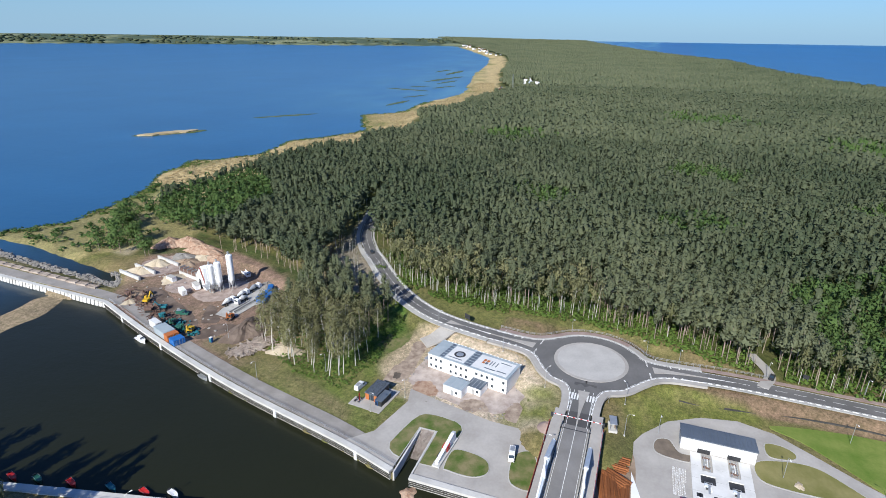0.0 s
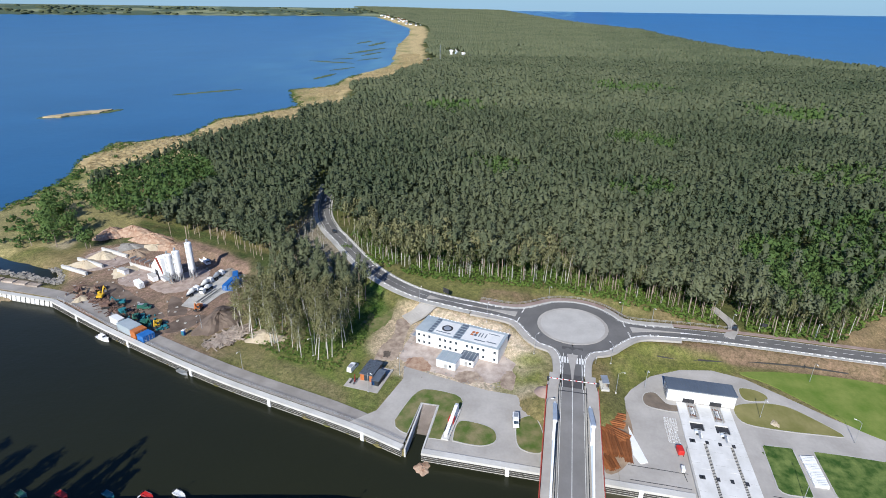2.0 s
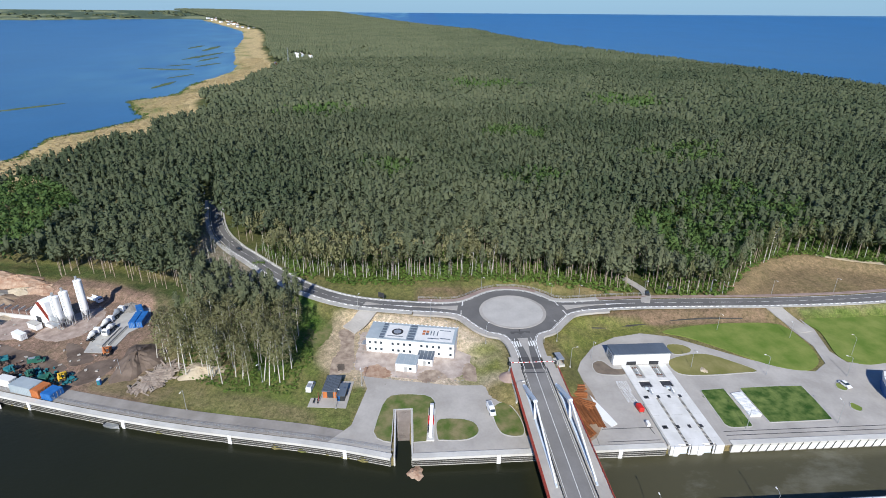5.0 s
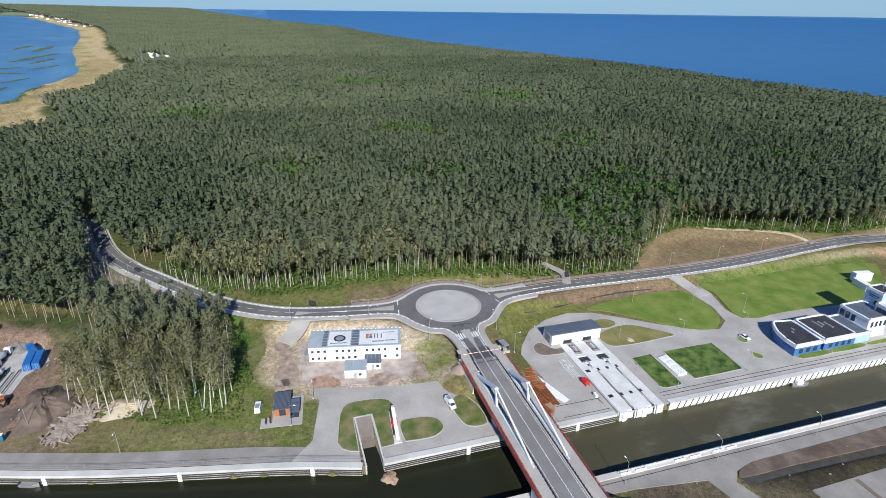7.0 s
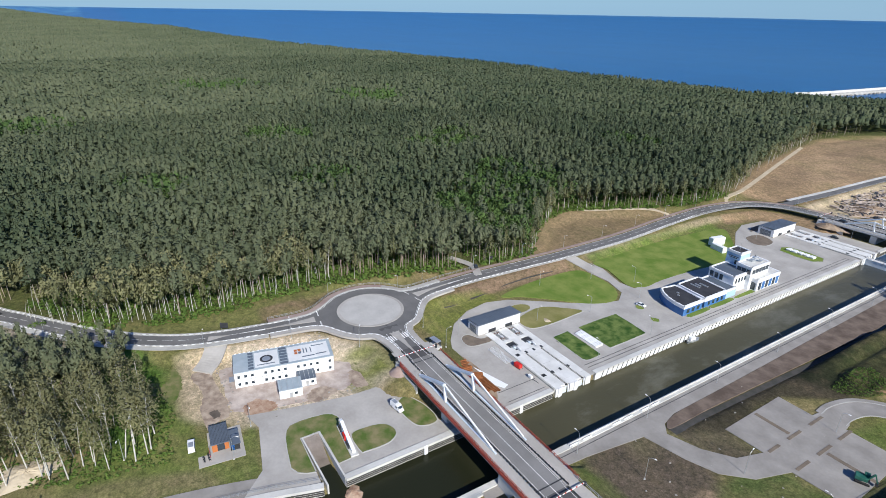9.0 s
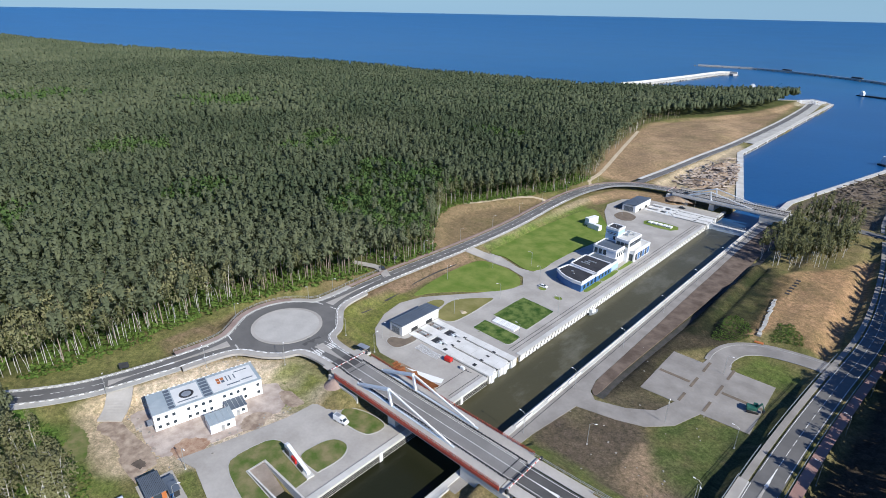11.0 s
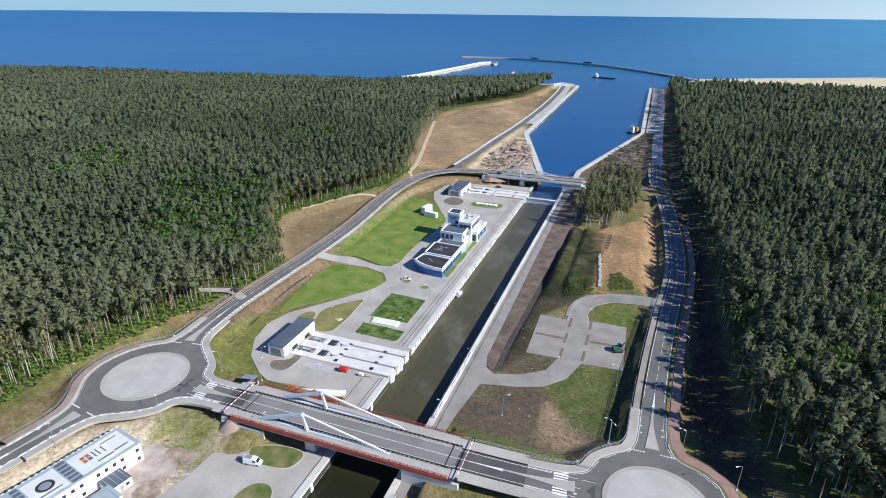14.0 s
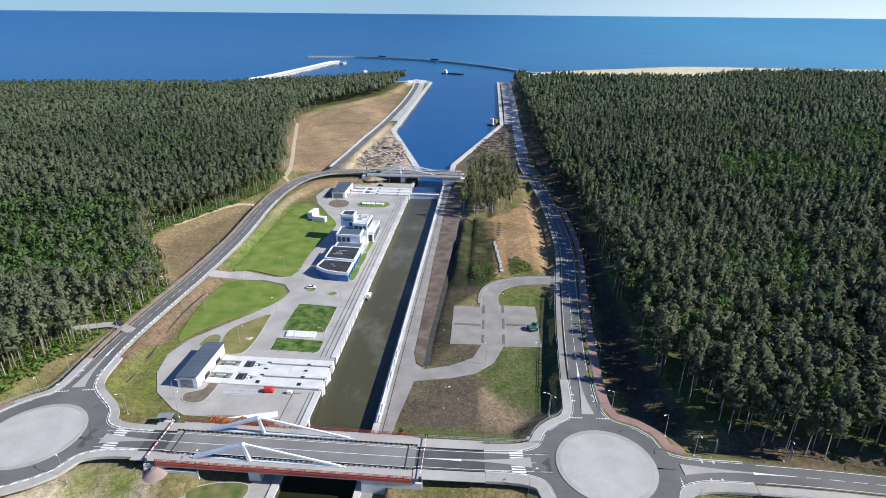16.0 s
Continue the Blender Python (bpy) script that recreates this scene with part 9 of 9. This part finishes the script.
boat(-47.2, -189.0, 72, 7.5, 2.9, "white motor boat moored at the quay")
boat(-34.2, -143.0, 72, 5.5, 2.2, "small grey rib boat moored at the quay", False, GALV)
for bx, by, m, lab in ((29.7, -158.5, RED_PAINT, "small red fishing boat moored at the bank"), (27.6, -150.4, GREEN_MACH, "small green fishing boat moored at the bank"), (25.1, -139.5, RED_PAINT, "small red fishing boat moored at the bank"), (22.2, -126.9, TEAL, "small teal fishing boat moored at the bank"), (20.1, -116, RED_PAINT, "small red fishing boat moored at the bank"), (17.6, -107.7, WHITE, "small white boat moored at the bank")):
    boat(bx - 0.6, by, 76, 4.6, 1.7, lab, False, m)
boat(-9.6, 112.0, 80, 7.0, 2.8, "pale grey work boat moored in the lock", True, GALV)


def ship(x, y, rot, l, w, label, dredger):
    s = base("ship", pose(x, y, LEVEL, 0, 0, rot), label, "ship", "ships")
    bm = side_body([(-l / 2, -1), (l * 0.46, -1), (l / 2, 2.4), (l * 0.42, 2.6), (l * 0.40, 1.6), (-l / 2, 1.6)], w / 2)
    part("hull", bm, DARK, s)
    part("deckhouse", boxes((-l * 0.42, -l * 0.28, -w * 0.35, w * 0.35, 1.6, 6.5), (-l * 0.40, -l * 0.31, -w * 0.3, w * 0.3, 6.5, 8.6)), WHITE, s)
    part("coaming", boxes((-l * 0.22, l * 0.36, -w * 0.38, w * 0.38, 1.6, 2.4)), DARK, s)
    part("mast", bar(bmesh.new(), (-l * 0.34, 0, 8.6), (-l * 0.34, 0, 13), 0.5, 0.3, 6), GALV, s)
    if dredger:
        part("crane", bar(bmesh.new(), (l * 0.2, 0, 1.6), (l * 0.42, 0, 14), 0.7, 0.5), GREEN_MACH, s)
        part("tower", boxes((l * 0.08, l * 0.2, -2, 2, 1.6, 6)), YELLOW, s)
        part("gantry", boxes((-l * 0.15, -l * 0.1, -w * 0.4, w * 0.4, 1.6, 6)), RUST_DARK, s)


ship(-200, 1112, 20, 62, 12, "dark hulled dredger anchored in the sea", True)
ship(-36, 1142, -20, 50, 9, "long low dark barge at the harbour mouth", False)
ship(52, 566, 60, 20, 8, "small yellow and dark work barge at the quay", True)


def mole(pts, w, top, label, wall):
    m = base("breakwater", pose(0, 0, 0), label, "breakwater", kind="structure")
    line = smooth_line([(*p, 0) for p in pts], 12.0)
    part("body", ribbon_bm(line, -w / 2, w / 2, top, 8.0), CONCRETE_OLD, m)
    part("road", ribbon_bm(line, -w * 0.25, w * 0.35, top + 0.05, 0.3), CONCRETE, m)
    if wall:
        part("parapet", ribbon_bm(line, w / 2 - 2.0, w / 2, top + wall, wall), CONCRETE, m, "white crest wall")
    n = len(line)
    pl = [(line[i][0] + rub.normal(0, 0.5) + rub.choice((-1, 1)) * w * 0.6, line[i][1] + rub.normal(0, 2) - w * 0.3, LEVEL + 0.6) for i in range(n) for _ in range(4)]
    rubble("riprap", pl, 3.0, STONE, "armour stones along a breakwater")


mole([(-400, 930), (-385, 990), (-366, 1160), (-349, 1329), (-322, 1336)], 13, 1.5, "white walled western breakwater", 3.5)
mole([(150, 1150), (60, 1290), (-56, 1419), (-140, 1476), (-222, 1518), (-300, 1545), (-360, 1552), (-477, 1532)], 12, 0.5, "long curving grey eastern breakwater", 1.2)
for x, y in ((-105, 1452), (-262, 1532)):
    b = base("site_cabin", pose(x, y, 0.5, 0, 0, 150), "dark cabin on the breakwater", "cabin", "site cabins")
    part("body", boxes((-12, 12, -2.5, 2.5, 0, 4)), DARK, b)
    part("roof", boxes((-12.2, 12.2, -2.7, 2.7, 4, 4.4)), ROOF_GREY, b)

# ---- village at the lagoon ----


def house(x, y, rot, l, w, h, roof, label):
    z = gz1(x, y)
    n = base("house", pose(x, y, z, 0, 0, rot), label, "house", "village houses")
    part("wall", boxes((-l / 2, l / 2, -w / 2, w / 2, -1, h)), WHITE, n)
    bm = bmesh.new()
    a = [bm.verts.new((sx * (l / 2 + 0.5), yy, zz)) for sx in (-1, 1) for yy, zz in ((-w / 2 - 0.5, h - 0.2), (w / 2 + 0.5, h - 0.2), (0, h + w * 0.45))]
    for f in ((0, 2, 1), (3, 4, 5), (0, 3, 5, 2), (1, 2, 5, 4), (0, 1, 4, 3)):
        bm.faces.new([a[i] for i in f])
    bmesh.ops.recalc_face_normals(bm, faces=bm.faces)
    part("roof", bm, roof, n)
    for i in range(3):
        part("window", boxes((-l * 0.35 + l * 0.3 * i, -l * 0.35 + l * 0.3 * i + 1.4, -w / 2 - 0.05, -w / 2, 1.0, 2.4), (l / 2, l / 2 + 0.05, -1, 0.4, 1.0, 2.4)), GLASS, n)
    part("chimney", boxes((l * 0.2, l * 0.2 + 0.8, -0.4, 0.4, h, h + w * 0.5 + 1)), RUST, n)


hs = random.Random(3)
for x, y, rf in ((-1590, -346, ROOF_LIGHT), (-1460, -318, MEMBRANE), (-1475, -330, MEMBRANE), (-1393, -284, MEMBRANE), (-1400, -297, ROOF_LIGHT), (-1228, -336, ROOF_GREY), (-1190, -326, RUST)):
    house(x, y, hs.uniform(0, 90), 18, 11, 8, rf, "white walled village house among the trees")
for i in range(40):
    x = -3150 - 20 * i + hs.uniform(-20, 20)
    house(x, float(np.interp(x, SHORE_X, SHORE_Y)) + 40 + hs.uniform(0, 130), hs.uniform(0, 90), 14, 9, 5, hs.choice((RUST, ROOF_LIGHT, MEMBRANE, ROOF_GREY)), "distant village house beside the lagoon")
mt = base("radio_mast", pose(-1183, -297, gz1(-1183, -297)), "slender lattice radio mast above the trees", "mast")
for sx in (-1, 1):
    for sy in (-1, 1):
        part("leg", bar(bmesh.new(), (sx * 1.6, sy * 1.6, -1), (sx * 0.4, sy * 0.4, 44), 0.22, 0.2), GALV, mt)
for i in range(10):
    part("brace", bar(bmesh.new(), (-1.5 + 0.1 * i, -1.5 + 0.1 * i, 4 * i), (1.5 - 0.1 * i, 1.5 - 0.1 * i, 4 * i + 4), 0.15), GALV, mt)

# ---- single trees, grown once and copied ----


def tree_kind(crown, trunk_h, trunk_r, width, height, lo, leaf, bark, name, label, lean, category="tree", group="single trees", tone=0.68):
    t = base(name, pose(0, 0, -60), label, category, group)
    tr = trunk_tris(trunk_h, trunk_r, lean, 6, 6, RNG)
    ob = new("trunk", trimesh("trunk", tr, np.zeros(len(tr)), bark))
    ob.parent = t
    shape, nn = rounded(crown, (width, width, height - lo))
    c = shape * np.array((width, width, height - lo)) + np.array((lean[0] * 0.8, lean[1] * 0.8, lo))
    ob = new("crown", trimesh("crown", c, np.clip(RNG.normal(tone, 0.10, len(c)), 0, 1), leaf, nn))
    ob.parent = t
    return t


def grove(kinds, spots):
    used = set()
    for x, y in spots:
        k = kinds[int(RNG.integers(0, len(kinds)))]
        s = float(RNG.uniform(0.8, 1.15))
        m = pose(x, y, gz1(x, y) - 0.1, 0, 0, float(RNG.uniform(0, 360)))
        if k.name not in used:
            used.add(k.name)
            o = k
            o.matrix_world = m
        else:
            o = copy_thing(k, m)
        o.scale = (s, s, s)


birches = [tree_kind(thin_crown(640, RNG), 17.5, 0.20, 7.0, 20.5, 7.5, BIRCH, BARK_PALE, "birch_tree", "slender birch with pale trunk and sparse crown", (float(RNG.normal(0, 2.0)), float(RNG.normal(0, 2.0))), tone=0.9) for _ in range(7)]
GROVE = [(-58, -136), (-50, -110), (-49, -90), (-65, -86), (-98, -90), (-112, -104), (-122, -124), (-122, -146), (-100, -145), (-80, -142), (-68, -142)]
spots = scatter(-150, -44, -172, -84, 5.6, lambda x, y: inside(GROVE, x, y) & ~inside(CLEARING, x, y))
GROVE_SPOTS = list(zip(*spots))
pines = [tree_kind(pine_crown(520, RNG, 0.26, 8, (5, 2, 0.5)), 17.5, 0.22, 6.0, 21.0, 10.0, PINE, BARK, "pine_tree", "tall Scots pine with bare brown trunk", (float(RNG.normal(0, 0.5)), float(RNG.normal(0, 0.5))), tone=0.8) for _ in range(6)]
grove(birches, [p for p in GROVE_SPOTS if p[0] > -84])
grove(pines, [p for p in GROVE_SPOTS if p[0] <= -84])
spots = scatter(26, 74, 214, 345, 5.2, lambda x, y: inside([(29, 217), (46, 219), (59, 229), (64, 244), (67, 289), (30, 290)], x, y) | inside([(34, 312), (66, 312), (64, 346), (40, 346)], x, y))
far_grove = list(zip(*spots))[:110]
slim = [tree_kind(pine_crown(230, RNG, 0.30, 8, (5, 2, 0.4)), 15.5, 0.13, 5.4, 18.5, 6.5 + i, BIRCH, BARK_PALE, "pine_tree", "slender pine with long pale trunk and thin crown", (float(RNG.normal(0, 0.7)), float(RNG.normal(0, 0.7))), tone=0.28) for i in range(4)]
grove(slim, far_grove)
edge = [(float(np.interp(y, WEST_Y, WEST_X)) + float(RNG.uniform(-4, 3.0)), y) for y in np.linspace(-112, 560, 130) if not 58 < y < 72]
grove(pines + birches[:2] + slim + slim, edge)
tall = [tree_kind(pine_crown(420, RNG, 0.28, 8, (5, 2, 0.5)), 21.0, 0.3, 7.4, 26.0, 9.0, PINE, BARK, "pine_tree", "very tall pine on the eastern bank", (0.6, 0.3)) for _ in range(3)]
grove(tall, [(47, -131), (50, -134), (46, -138), (50, -142), (47, -147), (52, -151), (48, -157), (53, -161), (50, -168), (55, -172), (51, -179), (57, -183), (53, -190), (60, -150), (62, -166), (60, -176)])
shore_spots = [(-118 - 2.2 * i + float(RNG.normal(0, 5)), -268 - 3.0 * i + float(RNG.normal(0, 6))) for i in range(22)]
broads = [tree_kind(round_crown(300, RNG, 0.26), 9.5, 0.22, 10.0, 14.0, 2.5, BROAD, BARK, "broadleaf_tree", "spreading dark green broadleaf tree", (0.3, 0.2)) for _ in range(3)]
grove(broads, shore_spots)

# sparse grey saplings in the clearing beside the road
saplings = [tree_kind(thin_crown(70, RNG), 9.0, 0.07, 3.0, 10.0, 3.0, BIRCH, BARK_PALE, "birch_sapling", "thin bare birch sapling beside the road", (float(RNG.normal(0, 0.6)), float(RNG.normal(0, 0.6))), group="birch saplings", tone=0.5) for _ in range(3)]
sap_x, sap_y = scatter(-235, -118, -170, -104, 5.0, lambda x, y: inside([(-225, -172), (-200, -165), (-176, -152), (-156, -140), (-138, -126), (-126, -112), (-118, -116), (-124, -138), (-141, -148), (-169, -156), (-211, -166)], x, y) & (RNG.random(x.shape) < 0.9))
grove(saplings, list(zip(sap_x, sap_y)))

# thin trunks crowding the western edge of the forest
for y0, y1, gap, bark, tilt, lab in ((-2, 640, 4.8, BARK, 0.04, "slim brown trunks at the forest edge"), (-125, -2, 4.4, BARK_PALE, 0.13, "slim pale leaning birch trunks at the forest edge")):
    tx, ty = scatter(-200, -96, y0, y1, gap, lambda x, y: (np.interp(y, WEST_Y, WEST_X) - x > -2) & (np.interp(y, WEST_Y, WEST_X) - x < 9) & (np.abs(y - 66) > 5))
    trunks("edge_trunks", tx, ty, ground_z(tx, ty), np.full(len(tx), 16.0) * RNG.uniform(0.6, 1.1, len(tx)), 0.10, bark, lab, 4, 0.8, tilt)

# ---- undergrowth ----
bush_shapes = [tufts(18, 0.42, RNG) * np.array((0.5, 0.5, 0.5)) + np.array((0, 0, 0.5)) for _ in range(6)]


def near_edge(x, y):
    g = np.interp(y, WEST_Y, WEST_X) - x
    return (g > np.where(y < 50, -6.0 + 2.0 * wobble(x, y, 8, 2.0), -3)) & (g < 30) & (np.abs(y - 66) > 5) & (wobble(x, y, 12, 6.0) > -0.45)


ux, uy = scatter(-175, -100, -125, 300, 2.4, near_edge)
plant("undergrowth", ux, uy, bush_shapes, 3.0, 2.0, 0.0, 0, SHRUB, "bright green undergrowth at the forest edge", 0.45)
ux, uy = scatter(-125, -40, -150, -76, 2.2, lambda x, y: inside([(-58, -130), (-46, -108), (-44, -86), (-62, -82), (-100, -84), (-116, -104), (-116, -126), (-100, -142)], x, y))
plant("undergrowth", ux, uy, bush_shapes, 1.9, 0.9, 0.0, 0, SHRUB, "bright green undergrowth below the birches", 0.35)
ux, uy = scatter(96, 170, 8, 300, 4.0, lambda x, y: (x > np.interp(y, EAST_Y, EAST_X) - 2) & (x < np.interp(y, EAST_Y, EAST_X) + 22) & (wobble(x, y, 10, 3.0) > 0.45))
plant("undergrowth", ux, uy, bush_shapes, 2.6, 1.2, 0.0, 0, SHRUB, "green undergrowth at the eastern wood", 0.25)
ux, uy = scatter(26, 82, 118, 230, 1.2, lambda x, y: inside([(39, 122), (38.4, 138), (41.3, 147), (48.7, 142), (53, 132), (46, 126)], x, y) | inside([(58.4, 134), (57.7, 152), (62.4, 153.5), (69, 144), (70, 138)], x, y))
plant("undergrowth", ux, uy, bush_shapes, 1.3, 0.45, 0.0, 0, SHRUB, "rough green scrub on the bank", 0.3)
ux, uy = scatter(-300, -100, -400, -262, 7.0, lambda x, y: (shore_gap(x, y) > 6) & (shore_gap(x, y) < 110) & (wobble(x, y, 16, 1.0) > 0.12) & ~inside(SW_WOOD, x, y) & ~inside(BACKWATER, x, y))
plant("undergrowth", ux, uy, bush_shapes, 5.5, 3.4, 0.0, 0, BROAD, "willow scrub among the reeds", 0.4)
ux, uy = scatter(-1000, -100, -470, -290, 4.5, lambda x, y: (shore_gap(x, y) > -3) & (shore_gap(x, y) < 9 + 10 * wobble(x, y, 25, 2.0)) & (x < -110))
plant("reed", ux, uy, bush_shapes, 4.6, 0.8, 0.0, 0, SHRUB, "green sedge along the lagoon shore", 0.1)
ux, uy = scatter(-1500, -120, -470, -290, 6.0, lambda x, y: (shore_gap(x, y) > 10) & (shore_gap(x, y) < 75) & (x < -260) & ~inside(SW_WOOD, x, y) & ~in_woods(x, y))
plant("reed", ux, uy, bush_shapes, 4.5, 0.7, 0.0, 0, REED, "straw coloured reed bed along the lagoon", 0.45)
gx2, gy2 = scatter(-86, -19, 58, 224, 1.5, lambda x, y: inside([(-39, 95), (-21, 95), (-21, 74), (-38, 74)], x, y) | inside([(-38, 67), (-20, 67), (-20, 60), (-38, 58)], x, y))
plant("grass_tufts", gx2, gy2, bush_shapes, 1.3, 0.35, 0.0, 0, SHRUB, "rough grass tufts on the lawn", 0.2)
